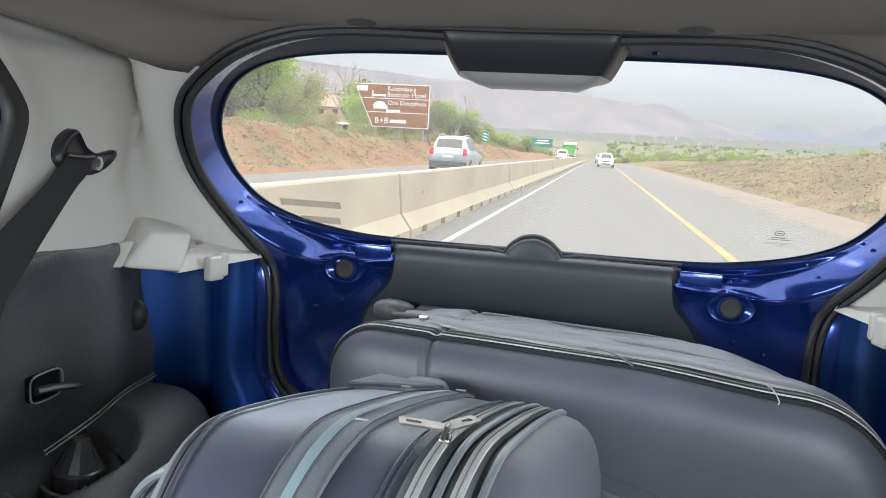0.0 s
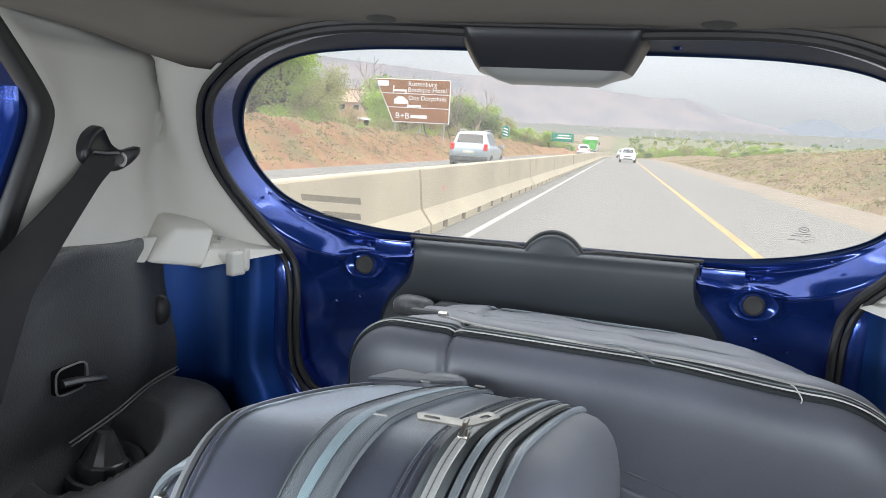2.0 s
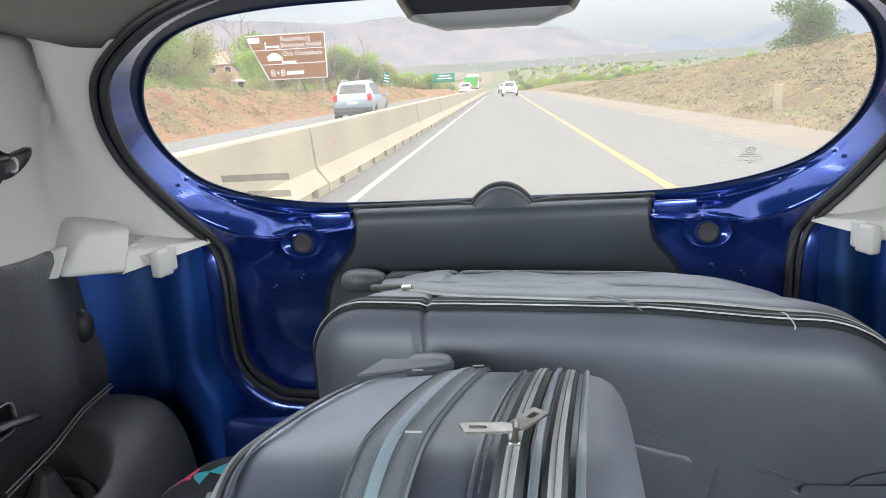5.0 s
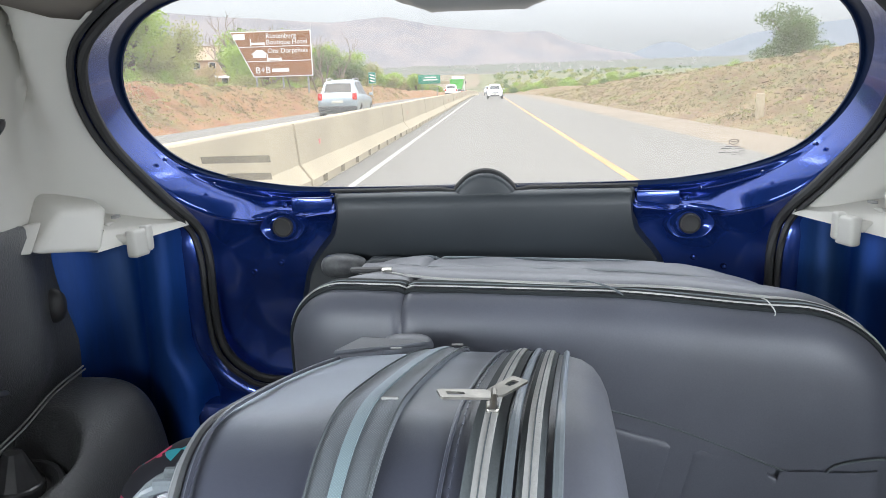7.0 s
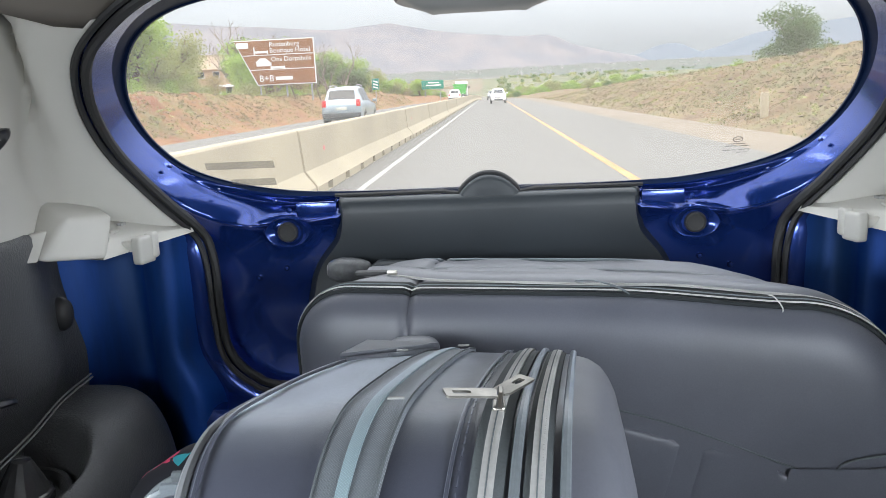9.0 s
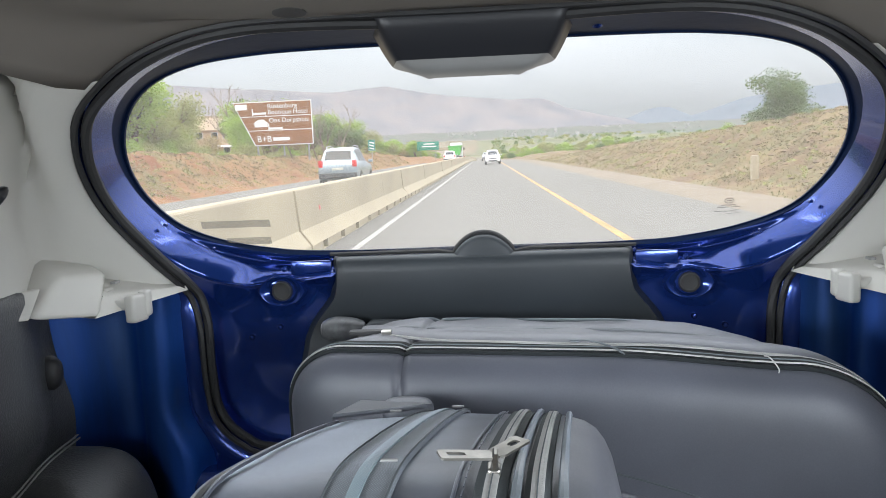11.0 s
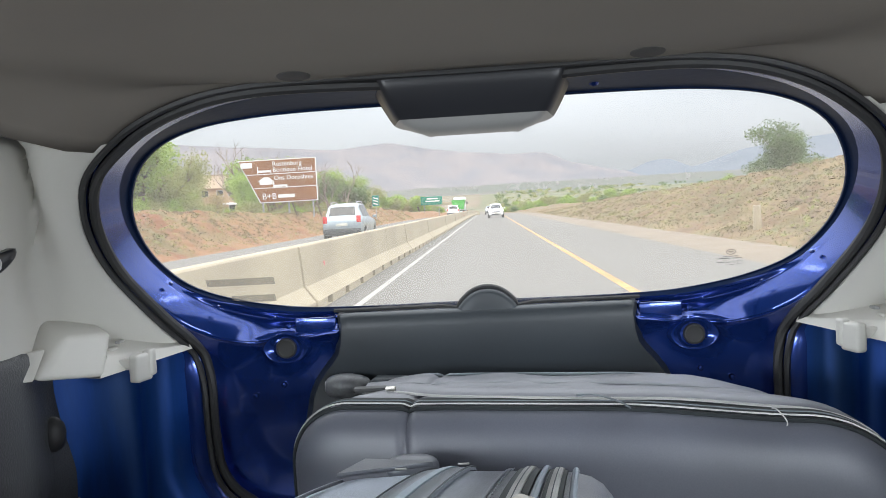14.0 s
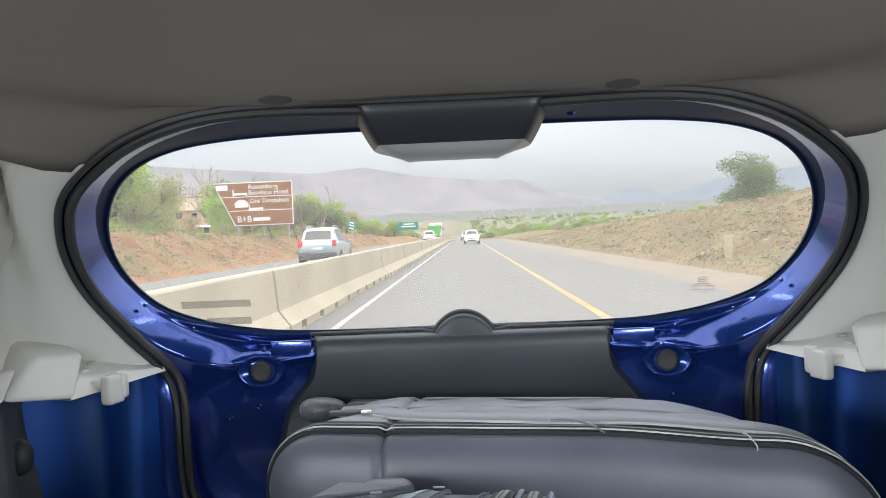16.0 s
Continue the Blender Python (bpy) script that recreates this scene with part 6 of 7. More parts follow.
tufts("dry_grass", bank_left, (-17, -10.9), (12, 120), 8000, M_GRASS_D, 0.08, 13, "straw-coloured grass tufts on the earth bank")
tufts("green_weeds", bank_left, (-15, -10.9), (12, 100), 3200, M_GRASS_G, 0.09, 17, "green weeds on the earth bank")


def clods(name, f, xr, yr, count, size, seed, label):
    """Stones and clods, each an uneven lump half sunk in the slope."""
    rng = random.Random(seed)
    vs, fs = [], []
    base = [(1, 0, 0), (-1, 0, 0), (0, 1, 0), (0, -1, 0), (0, 0, 1), (0, 0, -1)]
    tri = [(0, 2, 4), (2, 1, 4), (1, 3, 4), (3, 0, 4), (2, 0, 5), (1, 2, 5), (3, 1, 5), (0, 3, 5)]
    for c in range(count):
        x = rng.uniform(*xr)
        y = yr[0] + (yr[1] - yr[0]) * rng.random() ** 1.8
        s = size * rng.uniform(0.3, 1.2) ** 1.6
        z = f(x, y) + drop(y)
        i = len(vs)
        turn = rng.uniform(0, 6)
        for bx, by, bz in base:
            k = s * rng.uniform(0.6, 1.2)
            px, py = bx * math.cos(turn) - by * math.sin(turn), bx * math.sin(turn) + by * math.cos(turn)
            vs.append((x + bend(y) + px * k, y + py * k, z + (bz * 0.5 - 0.12) * k))
        fs += [(a + i, b + i, d + i) for a, b, d in tri]
    me = bpy.data.meshes.new(name)
    me.from_pydata(vs, [], fs)
    me.materials.append(M_ROCK)
    return tagged(new(name, me), label, "stones", kind="stuff")


clods("stones", bank_right, (6.8, 17), (6, 75), 15000, 0.10, 21, "brown stones and clods on the cutting")
clods("stones", bank_left, (-16.5, -11.2), (12, 90), 3600, 0.11, 22, "reddish clods on the earth bank")


M_SCRUB = leafy("dry_brown_scrub", (0.15, 0.12, 0.06), (0.10, 0.085, 0.04))


def scrub(f, xr, yr, count, seed, mt, label):
    """Low scrub and weeds, too many to count, rooted on a slope."""
    rng = random.Random(seed)
    tips = []
    while len(tips) < count:
        x, y = rng.uniform(*xr), yr[0] + (yr[1] - yr[0]) * rng.random() ** 1.6
        if noise.noise((x * 0.45, y * 0.30, seed)) < rng.uniform(-0.3, 0.4):
            continue
        tips.append(Vector((x + bend(y), y, f(x, y) + drop(y) + 0.03)))
    ob = new("low_scrub", leaf_mesh(tips, 0.045, 16, rng, 0.11, "low_scrub", mt, 0.5))
    return tagged(ob, label, "scrub", kind="stuff")


scrub(bank_right, (6.8, 17), (6, 90), 2200, 41, M_SCRUB, "dry brown scrub on the cutting")
scrub(bank_right, (6.8, 15), (6, 90), 900, 42, M_LEAF_C, "olive weeds on the cutting")
scrub(bank_left, (-16.5, -11.2), (12, 110), 1800, 43, M_SCRUB, "dry brown scrub on the earth bank")
scrub(bank_left, (-15.5, -11.2), (12, 110), 700, 44, M_LEAF_C, "olive weeds on the earth bank")


# ---- vehicles ----
M_TYRE = mat("tyre_rubber", (0.02, 0.02, 0.02), 0.85, vary=0.2)
M_RIM = mat("alloy_rim", (0.45, 0.45, 0.46), 0.35, metal=0.8)
M_CARGLASS = mat("dark_car_glass", (0.02, 0.025, 0.03), 0.08, vary=0.02, bump=0, coat=0.15, spec=0.35)
M_BUMPER = mat("grey_bumper_plastic", (0.05, 0.055, 0.06), 0.6)
M_TAIL = mat("red_lamp_glass", (0.55, 0.015, 0.015), 0.2, vary=0.03, bump=0, coat=0.8)
M_HEADL = mat("clear_lamp_glass", (0.7, 0.7, 0.7), 0.12, vary=0.03, bump=0, coat=0.8)
M_PLATE = mat("number_plate", (0.7, 0.68, 0.6), 0.5)


def paint(name, c, metal=0.3):
    return mat(name, c, 0.35, metal=metal, vary=0.04, scale=2, fine=40, bump=0, coat=1.0)


SUV = [(0.0, 0.74, 0.46, 0.92, 0.95, 0.66), (0.04, 0.83, 0.36, 0.98, 1.02, 0.70), (0.12, 0.87, 0.32, 1.02, 1.10, 0.70), (0.42, 0.885, 0.29, 1.03, 1.56, 0.64), (0.70, 0.89, 0.27, 1.03, 1.66, 0.63), (1.4, 0.89, 0.26, 1.02, 1.70, 0.63),
       (2.2, 0.89, 0.26, 1.0, 1.67, 0.62), (2.55, 0.89, 0.26, 0.99, 1.58, 0.60), (3.25, 0.885, 0.27, 0.97, 1.02, 0.68), (3.9, 0.87, 0.28, 0.90, 0.94, 0.68), (4.2, 0.82, 0.32, 0.78, 0.83, 0.64), (4.3, 0.70, 0.42, 0.66, 0.70, 0.56)]
HATCH = [(0.0, 0.66, 0.42, 0.84, 0.88, 0.58), (0.04, 0.75, 0.34, 0.90, 0.95, 0.62), (0.10, 0.79, 0.30, 0.93, 1.0, 0.62), (0.40, 0.805, 0.26, 0.94, 1.36, 0.57), (0.70, 0.81, 0.24, 0.94, 1.43, 0.56), (1.3, 0.81, 0.24, 0.93, 1.46, 0.56),
         (1.9, 0.81, 0.24, 0.91, 1.43, 0.55), (2.2, 0.81, 0.24, 0.90, 1.36, 0.54), (2.85, 0.805, 0.25, 0.88, 0.93, 0.62), (3.35, 0.79, 0.26, 0.80, 0.84, 0.62), (3.6, 0.74, 0.30, 0.70, 0.74, 0.58), (3.7, 0.62, 0.40, 0.60, 0.64, 0.50)]


def half_profile(s):
    y, hw, zb, zt, zr, rh = s
    return [(0.0, zb), (hw * 0.88, zb), (hw * 0.985, zb + 0.12), (hw, 0.5 * (zb + zt)), (hw * 0.985, zt - 0.06), (hw * 0.955, zt), (rh + 0.25 * (hw - rh), zt + 0.6 * (zr - zt)), (rh, zr - 0.25 * min(0.2, zr - zt)), (rh * 0.86, zr), (0.0, zr + 0.02)]


def section(S, y):
    cols = list(zip(*S))
    return tuple(float(np.interp(y, cols[0], c)) for c in cols)


def vehicle(S, paint_m, name, label, wheel_r=0.33, rails=False):
    """A parked-looking car on its wheels; its tail stands at y = 0."""
    L = S[-1][0]
    ob = thing(name, label, "car")
    rows = []
    ys = sorted(set([s[0] for s in S] + list(np.linspace(0.2, L - 0.2, 18))))
    for y in ys:
        s = section(S, y)
        h = half_profile(s)
        rows.append([(x, y, z) for x, z in h] + [(-x, y, z) for x, z in reversed(h[1:-1])])
    body = part("body", loft(rows, True, True), paint_m, ob, edge=35)
    # wheels sit in dark arches
    for wy in (0.18 * L, 0.80 * L):
        for sx in (-1, 1):
            hw = section(S, wy)[1]
            m = Matrix.Translation((sx * (hw - 0.09), wy, wheel_r)) @ Matrix.Rotation(radians(90 * sx), 4, 'Y')
            part("arch", turned([(wheel_r + 0.05, -0.05), (wheel_r + 0.05, 0.094), (wheel_r + 0.02, 0.097), (0.0, 0.097)], 28, m), M_BUMPER, ob)
            tyre = part("wheel", turned([(wheel_r * 0.65, -0.1), (wheel_r * 0.96, -0.1), (wheel_r, -0.07), (wheel_r, 0.085), (wheel_r * 0.95, 0.112), (wheel_r * 0.66, 0.115), (wheel_r * 0.64, 0.10)], 28, m), M_TYRE, ob)
            part("rim", turned([(wheel_r * 0.64, 0.05), (wheel_r * 0.64, 0.106), (wheel_r * 0.56, 0.108), (wheel_r * 0.5, 0.10), (wheel_r * 0.15, 0.105), (0, 0.105)], 20, m), M_RIM, tyre)

    def side_pt(y, f, sx):
        s = section(S, y)
        h = half_profile(s)
        a, b, c = h[5], h[6], h[7]
        p = np.interp(f, (0, 0.6, 1), (a[0], b[0], c[0])), np.interp(f, (0, 0.6, 1), (a[1], b[1], c[1]))
        return (sx * (p[0] + 0.006), y, p[1] + 0.002)

    y_a, y_b = S[3][0] + 0.18, S[7][0] + 0.12
    cuts = [y_a, y_a + 0.30 * (y_b - y_a), y_a + 0.62 * (y_b - y_a), y_b]
    for sx in (-1, 1):
        for a, b in zip(cuts, cuts[1:]):
            yy = np.linspace(a + 0.035, b - 0.035, 6)
            part("side_window", loft([[side_pt(y, f, sx) for y in yy] for f in (0.10, 0.5, 0.92)]), M_CARGLASS, ob)
        part("mirror", block(sx * (S[7][1] + 0.10), S[7][0] + 0.25, S[7][3] + 0.08, 0.18, 0.10, 0.13, 0.035), paint_m, ob)
        part("door_handle", block(sx * (S[5][1] + 0.004), cuts[1] + 0.15, S[5][3] - 0.14, 0.02, 0.16, 0.03, 0.008), paint_m, ob)

    def top_patch(y0, y1, f0, f1, nm):
        rows = []
        for y in np.linspace(y0, y1, 6):
            s = section(S, y)
            w = s[5] * 0.86
            rows.append([(w * u * np.interp(y, (y0, y1), (f0, f1)), y, s[4] + 0.02 * (1 - abs(u)) + 0.008) for u in np.linspace(-1, 1, 7)])
        return part(nm, loft(rows), M_CARGLASS, ob)

    top_patch(S[2][0] + 0.03, S[3][0] - 0.02, 0.98, 0.96, "rear_window")
    top_patch(S[7][0] + 0.05, S[8][0] - 0.03, 0.97, 0.99, "windscreen")
    s1 = section(S, 0.04)
    part("rear_bumper", block(0, 0.03, s1[2] + 0.13, s1[1] * 1.98, 0.18, 0.24, 0.05, 3), M_BUMPER, ob)
    part("rear_plate", block(0, -0.018, s1[3] - 0.20, 0.48, 0.02, 0.11, 0.004), M_PLATE, ob)
    for sx in (-1, 1):
        part("tail_lamp", block(sx * (s1[1] - 0.10), 0.05, s1[3] + 0.02, 0.19, 0.12, 0.30, 0.03, 2), M_TAIL, ob, "red tail lamp")
        part("headlamp", block(sx * (S[-2][1] - 0.16), L - 0.10, S[-2][3] - 0.06, 0.30, 0.16, 0.15, 0.04, 2), M_HEADL, ob, "clear headlamp")
    sf = S[-2]
    part("grille", block(0, L - 0.015, sf[3] - 0.08, 0.75, 0.06, 0.10, 0.015), M_BUMPER, ob)
    part("front_bumper", block(0, L - 0.06, sf[2] + 0.10, sf[1] * 1.9, 0.20, 0.22, 0.05, 3), paint_m, ob)
    part("air_intake", block(0, L + 0.03, sf[2] + 0.08, 0.9, 0.04, 0.10, 0.01), M_BUMPER, ob)
    part("front_plate", block(0, L + 0.045, sf[2] + 0.19, 0.44, 0.02, 0.10, 0.004), M_PLATE, ob)
    if rails:
        for sx in (-1, 1):
            part("roof_rail", tube([(sx * 0.56, 0.62, 1.66), (sx * 0.565, 0.72, 1.735), (sx * 0.565, 1.4, 1.765), (sx * 0.56, 2.05, 1.73), (sx * 0.555, 2.18, 1.67)], 0.02, 6), M_RIM, ob)
    return ob


def stand(ob, x, y, turn=0):
    ob.matrix_basis = Matrix.Translation((x + bend(y), y, drop(y) + 0.006)) @ Matrix.Rotation(radians(turn), 4, 'Z')
    return ob


P_SILVER, P_WHITE, P_RED, P_GREY = paint("silver_blue_paint", (0.32, 0.38, 0.42), 0.5), paint("white_paint", (0.78, 0.78, 0.78), 0.0), paint("red_paint", (0.5, 0.03, 0.03), 0.1), paint("grey_paint", (0.25, 0.26, 0.27), 0.4)
stand(vehicle(SUV, P_SILVER, "suv", "silver blue estate car with roof rails driving away", rails=True), -6.3, 31.5)
stand(vehicle(HATCH, P_WHITE, "following_car", "white small car following on the same lane"), 0.75, 80, 180)
stand(vehicle(HATCH, P_GREY, "far_car", "grey car farther back on the same lane"), 0.2, 128, 180)
stand(vehicle(SUV, P_WHITE, "far_car", "white car far off on the opposite carriageway"), -5.0, 104)
stand(vehicle(HATCH, P_RED, "far_car", "red car far off on the opposite carriageway"), -5.2, 150)


# ---- road furniture ----
M_SIGN_G = mat("green_sign_sheet", (0.0, 0.20, 0.13), 0.45, vary=0.05, bump=0)
M_SIGN_W = mat("white_sign_sheet", (0.75, 0.75, 0.75), 0.45, vary=0.05, bump=0)
M_POST = mat("galvanised_post", (0.38, 0.38, 0.37), 0.5, metal=0.6, vary=0.1, scale=4, fine=40)
M_WOOD = mat("weathered_post_wood", (0.24, 0.19, 0.13), 0.9, vary=0.2, scale=3, fine=30, stretch=(1, 1, 0.2))


def countdown_sign(x, y, k=1.0):
    """Green panel with three white slanted stripes on one post."""
    z = on_left(x, y)
    ob = thing("road_sign", "green road sign with white slanted stripes", "road sign", at=(x + bend(y), y, z))
    part("post", tube([(0, 0.04, -0.2), (0, 0.04, 2.6 * k)], 0.04, 8), M_POST, ob)
    part("panel", block(0, 0, 2.0 * k, 0.75 * k, 0.03, 1.15 * k, 0.01), M_SIGN_G, ob)
    bm = bmesh.new()
    for q in (1.70, 2.0, 2.30):
        v = [(-0.25 * k, -0.019, (q - 0.02) * k), (0.25 * k, -0.019, (q - 0.17) * k), (0.25 * k, -0.019, (q - 0.05) * k), (-0.25 * k, -0.019, (q + 0.10) * k)]
        bm.faces.new([bm.verts.new(p) for p in v])
    part("stripes", bm, M_SIGN_W, ob, smooth=False)
    part("border", tube([(sx * 0.36 * k, -0.018, (2.0 + sz * 0.56) * k) for sx, sz in ((-1, -1), (1, -1), (1, 1), (-1, 1))], 0.012, 4, True), M_SIGN_W, ob)
    return ob


countdown_sign(-11.9, 78)


def direction_sign(x, y):
    z = on_left(x, y)
    ob = thing("direction_sign", "green direction sign board on two posts", "road sign", at=(x + bend(y), y, z))
    part("board", block(0, 0, 3.2, 4.4, 0.05, 1.7, 0.02), M_SIGN_G, ob)
    for sx in (-1.5, 1.5):
        part("post", tube([(sx, 0.08, -0.2), (sx, 0.08, 4.0)], 0.07, 8), M_POST, ob)
    for zz, w in ((3.6, 2.2), (3.1, 2.9)):
        part("lettering_bar", block(0.2, -0.03, zz, w, 0.01, 0.22), M_SIGN_W, ob)
    return ob


direction_sign(-11.5, 150)

# marker stone beside the verge
ms = link_mesh("marker_post", block(0, 0, 0.32, 0.20, 0.12, 0.75, 0.03), M_CONC)
ms.location = (7.2, 20.5, bank_right(7.2, 20.5) + drop(20.5) - 0.05)
tagged(ms, "short weathered concrete marker post at the verge", "marker post")

# overpass far behind
op = thing("overpass", "concrete road bridge crossing far behind", "bridge", at=(bend(470) - 14, 470, drop(470)))
part("deck", block(-6, 0, 5.4, 26, 9, 0.9, 0.1), M_CONC, op)
for x in (-16, -6, 4):
    part("pier", block(x, 0, 2.2, 1.0, 5, 5.6, 0.1), M_CONC, op)
part("parapet", block(-6, -4.4, 6.2, 26, 0.25, 0.7, 0.03), M_CONC, op)

# ---- house among the trees ----
M_BRICK = mat("pale_face_brick", (0.46, 0.33, 0.22), 0.9, vary=0.12, scale=1.5, fine=12, bump=0.3, tint=(0.40, 0.27, 0.18), depth=0.01)
M_TILE = mat("clay_roof_tiles", (0.34, 0.25, 0.17), 0.85, vary=0.15, scale=1.2, fine=8, bump=0.5, tint=(0.27, 0.19, 0.13), depth=0.03)
M_FRAME = mat("white_window_frame", (0.7, 0.7, 0.68), 0.5)


def house(x, y, turn, z, w, d, h):
    ob = thing("house", "pale brick house with clay tiled gable roof", "house")
    ob.matrix_basis = Matrix.Translation((x, y, z)) @ Matrix.Rotation(radians(turn), 4, 'Z')
    bm = bmesh.new()
    v = [bm.verts.new(p) for p in ((-w, -d, -3), (w, -d, -3), (w, d, -3), (-w, d, -3), (-w, -d, h), (w, -d, h), (w, d, h), (-w, d, h), (-w, 0, h + 0.62 * d), (w, 0, h + 0.62 * d))]
    for f in ((0, 1, 5, 4), (2, 3, 7, 6), (1, 2, 6, 9, 5), (3, 0, 4, 8, 7)):
        bm.faces.new([v[i] for i in f])
    part("wall", bm, M_BRICK, ob, smooth=False)
    e = 0.45
    for sy in (-1, 1):
        rows = [[(xx, sy * (d + e) * f, h + 0.62 * d * (1 - f) - 0.62 * e * f + 0.06 + 0.02 * math.sin(xx * 9)) for xx in np.linspace(-w - e, w + e, 40)] for f in np.linspace(0, 1, 14)]
        rows2 = [[(p[0], p[1], p[2] - 0.12) for p in rows[-1]]]
        part("roof", loft(rows + rows2), M_TILE, ob)
    part("ridge", tube([(-w - e, 0, h + 0.62 * d + 0.1), (w + e, 0, h + 0.62 * d + 0.1)], 0.12, 8), M_TILE, ob)
    for sx, sz in ((-0.55, 0.28), (0.1, 0.28), (0.6, 0.28), (-0.55, 0.78), (0.1, 0.78), (0.6, 0.78)):
        win = part("window", block(sx * w, -d - 0.01, h * sz, 1.1, 0.08, 1.1, 0.02), M_FRAME, ob)
        part("pane", block(sx * w, -d - 0.045, h * sz, 0.94, 0.04, 0.94), M_CARGLASS, win)
    for sy in (-0.4, 0.4):
        win = part("window", block(w + 0.01, sy * d, h * 0.62, 0.08, 1.0, 1.1, 0.02), M_FRAME, ob)
        part("pane", block(w + 0.045, sy * d, h * 0.62, 0.04, 0.86, 0.94), M_CARGLASS, win)
    part("veranda_roof", block(w * 0.6, -d - 1.2, h * 0.42, w * 1.2, 2.6, 0.1, 0.02, m=Matrix.Rotation(radians(8), 4, 'X')), M_FRAME, ob)
    for sx in (0.1, 1.1):
        part("veranda_post", tube([(sx * w, -d - 2.3, -2), (sx * w, -d - 2.3, h * 0.40)], 0.08, 8), M_FRAME, ob)
    return ob


house(-46.5, 124, 28, 2.0, 3.7, 3.3, 5.0)


# ---- brown tourism sign on the far verge ----
M_SIGN_B = mat("brown_sign_sheet", (0.23, 0.085, 0.022), 0.45, vary=0.06, scale=1.5, bump=0)


def sign_word(text, x, z, size, parent):
    """White lettering on the board."""
    c = bpy.data.curves.new("lettering", 'FONT')
    c.body, c.size, c.extrude, c.resolution_u = text, size, 0.004, 3
    ob = new("lettering", c)
    bpy.context.view_layer.update()
    me = bpy.data.meshes.new_from_object(ob.evaluated_get(bpy.context.evaluated_depsgraph_get()))
    bpy.data.objects.remove(ob)
    me.transform(Matrix.Translation((x, -0.036, z)) @ Matrix.Rotation(radians(90), 4, 'X'))
    me.materials.append(M_SIGN_W)
    out = new("lettering", me)
    out.parent = parent
    return out


def tourism_sign(x, y, z, w, h):
    """Slanted brown board with three rows, on paired posts; z is its lower edge."""
    ob = thing("tourism_sign", "brown tourism sign board with white lettering on posts", "road sign", at=(x, y, 0))
    low = on_left(x - bend(y), y)
    cut = 0.26 * w

    def panel(e, t0, t1, mt, name):
        bm = bmesh.new()
        out = [(-w / 2 - e, z + h + e), (w / 2 + e, z + h + e), (w / 2 + e, z - e), (-w / 2 + cut - e, z - e)]
        f = [bm.verts.new((px, t0, pz)) for px, pz in out]
        k = [bm.verts.new((px, t1, pz)) for px, pz in out]
        bm.faces.new(f)
        bm.faces.new(list(reversed(k)))
        for i in range(4):
            bm.faces.new((f[i], k[i], k[(i + 1) % 4], f[(i + 1) % 4]))
        return part(name, bm, mt, ob, smooth=False)

    panel(0.05, -0.010, 0.03, M_SIGN_W, "border")
    panel(-0.01, -0.025, -0.011, M_SIGN_B, "board")
    for k in (0.34, 0.67):
        x0 = -w / 2 + cut * (1 - k)
        part("row_line", block((x0 + w / 2) / 2, -0.030, z + h * k, w / 2 - x0 - 0.06, 0.012, 0.045), M_SIGN_W, ob)
    part("route_plate", block(-w * 0.40, -0.031, z + h * 0.90, w * 0.15, 0.010, h * 0.13, 0.01), M_SIGN_W, ob)
    for text, fx, fz, size in (("Rustenburg", -0.06, 0.855, 0.155), ("Boutique Hotel", -0.06, 0.715, 0.155), ("Ons Dorpshuis", -0.05, 0.52, 0.155)):
        sign_word(text, fx * w, z + fz * h, size * h, ob)
    sign_word("B+B", -0.22 * w, z + 0.07 * h, 0.21 * h, ob)
    part("lettering_bar", block(0.10 * w, -0.033, z + 0.13 * h, 0.22 * w, 0.01, 0.08 * h), M_SIGN_W, ob)
    for fx, fz in ((-0.17, 0.74), (0.03, 0.38)):
        # bed symbol: headboard, mattress and legs
        part("bed_symbol", block(fx * w, -0.033, z + fz * h, 0.17 * w, 0.01, 0.05 * h), M_SIGN_W, ob)
        part("bed_symbol", block((fx - 0.085) * w, -0.033, z + (fz + 0.03) * h, 0.015 * w, 0.01, 0.17 * h), M_SIGN_W, ob)
        part("bed_symbol", block((fx + 0.085) * w, -0.033, z + (fz - 0.01) * h, 0.015 * w, 0.01, 0.09 * h), M_SIGN_W, ob)
    bm = bmesh.new()
    bm.faces.new([bm.verts.new((fx * w, -0.033, z + fz * h)) for fx, fz in ((-0.24, 0.42), (-0.07, 0.42), (-0.07, 0.50), (-0.05, 0.50), (-0.12, 0.60), (-0.19, 0.60), (-0.26, 0.50), (-0.24, 0.50))])
    part("house_symbol", bm, M_SIGN_W, ob, smooth=False)
    for fx in (-0.22, 0.12, 0.44):
        part("post", tube([(fx * w, 0.08, low - 0.3), (fx * w, 0.08, z + h)], 0.06, 8), M_POST, ob)
        part("brace", tube([(fx * w + 0.25, 1.3, low - 0.3), (fx * w, 0.10, z + 0.25 * h)], 0.05, 8), M_WOOD, ob, "slanting wooden brace")
    return ob


tourism_sign(-14.25, 50, 2.35, 5.3, 2.85)

# ---- green tipper lorry far along the other carriageway ----
P_GREEN = paint("bright_green_paint", (0.06, 0.42, 0.05), 0.0)


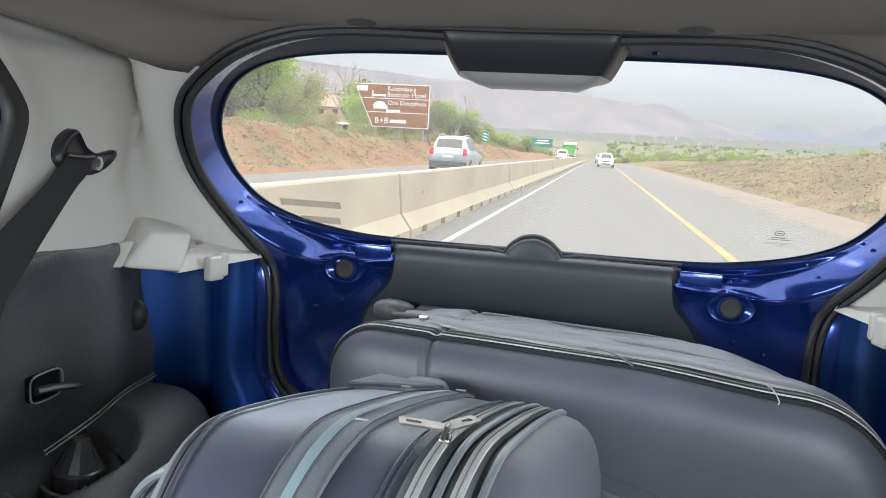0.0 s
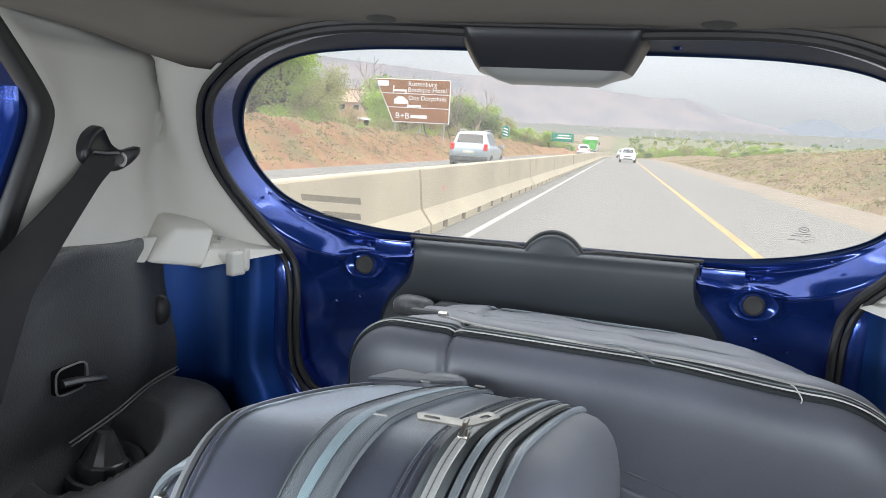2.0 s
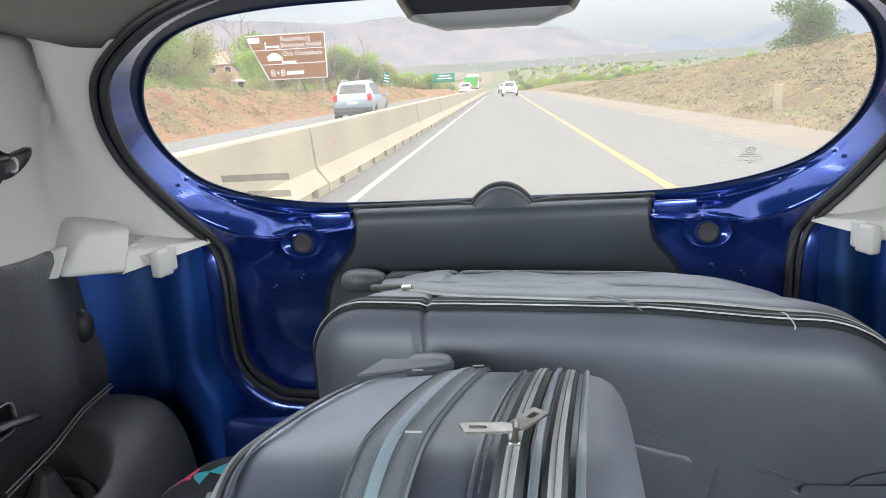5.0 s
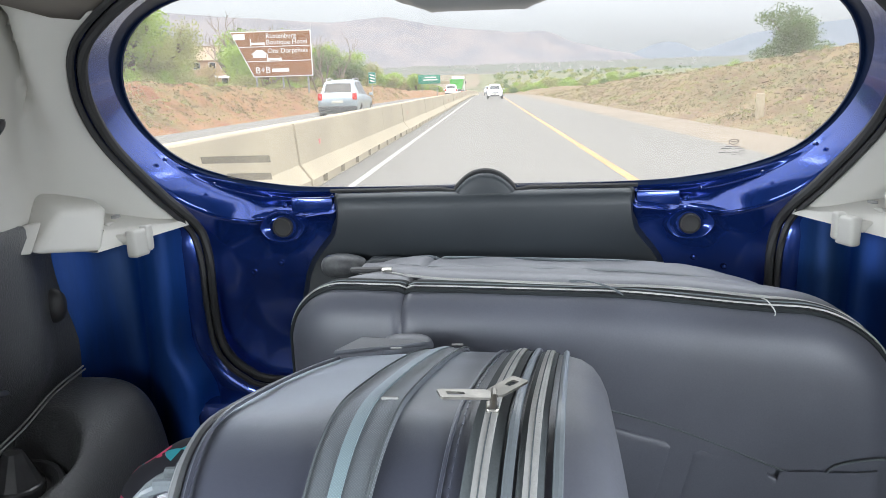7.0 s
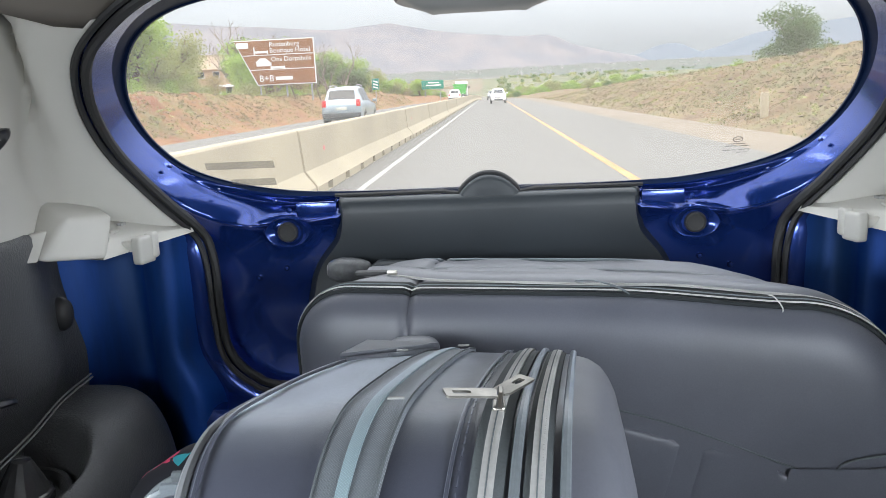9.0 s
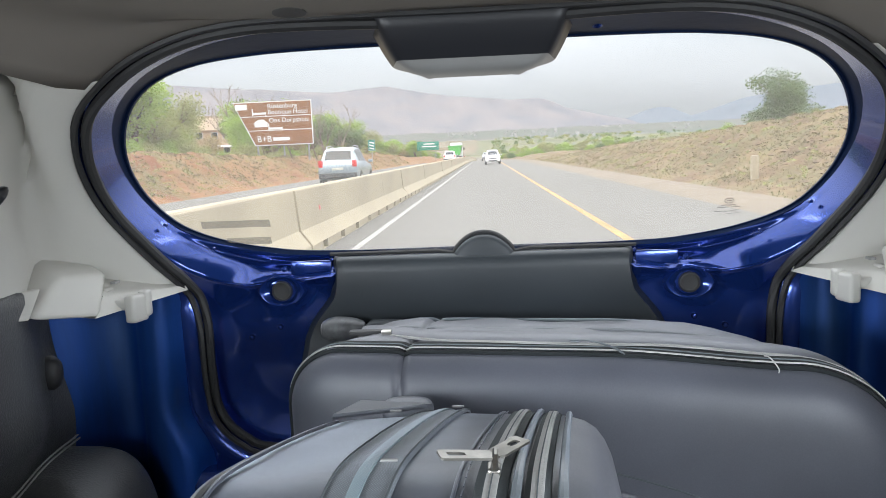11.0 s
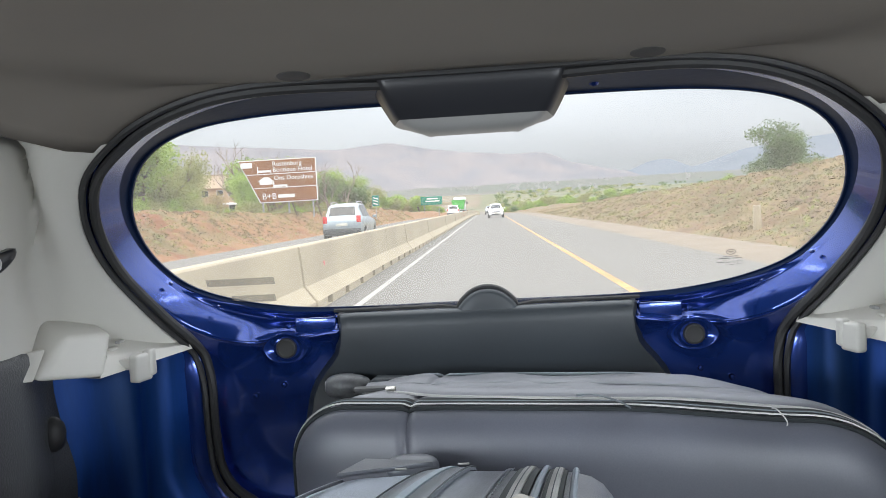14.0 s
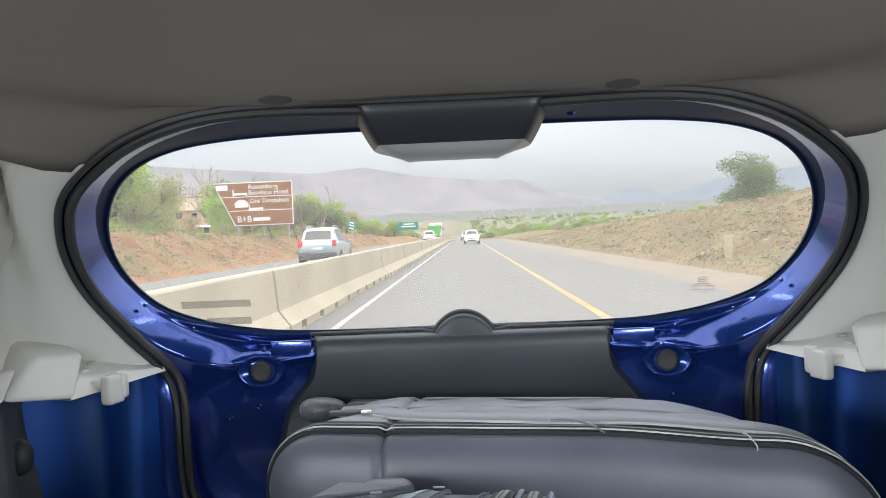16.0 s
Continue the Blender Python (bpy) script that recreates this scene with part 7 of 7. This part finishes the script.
def lorry(x, y):
    """Lorry seen from behind: ribbed green skip, chassis, twin wheels and a white cab ahead."""
    ob = thing("tipper_lorry", "bright green tipper lorry with white cab", "lorry")
    bm = bmesh.new()
    rows = []
    for yy, k in ((0.0, 0.94), (0.05, 1.0), (6.4, 1.0), (6.45, 0.94)):
        rows.append([(sx * hw * k, yy, zz) for sx, hw, zz in ((-1, 0.95, 1.15), (-1, 1.27, 2.95), (1, 1.27, 2.95), (1, 0.95, 1.15))])
    vs = grid_faces(bm, rows, True)
    bm.faces.new(vs[0])
    bm.faces.new(list(reversed(vs[-1])))
    skip = part("skip", bm, P_GREEN, ob, "green steel skip", smooth=False)
    for u in np.linspace(-0.8, 0.8, 4):
        part("rib", block(u, -0.03, 2.05, 0.08, 0.08, 1.7, 0.01), P_GREEN, skip)
    part("top_rail", block(0, -0.03, 2.93, 2.56, 0.12, 0.12, 0.02), P_GREEN, skip)
    part("chassis", block(0, 4.6, 0.98, 0.9, 9.0, 0.30, 0.03), M_BUMPER, ob)
    part("tail_bar", block(0, -0.02, 0.72, 2.3, 0.12, 0.20, 0.02), M_SIGN_W, ob)
    for sx in (-1, 1):
        part("tail_lamp", block(sx * 0.95, -0.09, 0.74, 0.35, 0.04, 0.13, 0.01), M_TAIL, ob)
        for wy in (0.9, 2.2, 8.6):
            m = Matrix.Translation((sx * 0.98, wy, 0.50)) @ Matrix.Rotation(radians(90 * sx), 4, 'Y')
            wheel = part("wheel", turned([(0.30, -0.28), (0.48, -0.28), (0.50, -0.24), (0.50, 0.22), (0.47, 0.26), (0.30, 0.26)], 24, m), M_TYRE, ob)
            part("rim", turned([(0.30, 0.1), (0.30, 0.24), (0.20, 0.15), (0.0, 0.15)], 16, m), M_RIM, wheel)
    cab = part("cab", block(0, 8.0, 2.05, 2.45, 1.9, 2.5, 0.12, 3), P_WHITE, ob, "white lorry cab")
    part("deflector", block(0, 8.1, 3.40, 2.3, 1.4, 0.35, 0.12, 3), P_WHITE, cab)
    for sx in (-1, 1):
        part("mirror", block(sx * 1.42, 8.9, 2.4, 0.25, 0.12, 0.5, 0.03), M_BUMPER, cab)
    return stand(ob, x, y)


lorry(-5.6, 138)
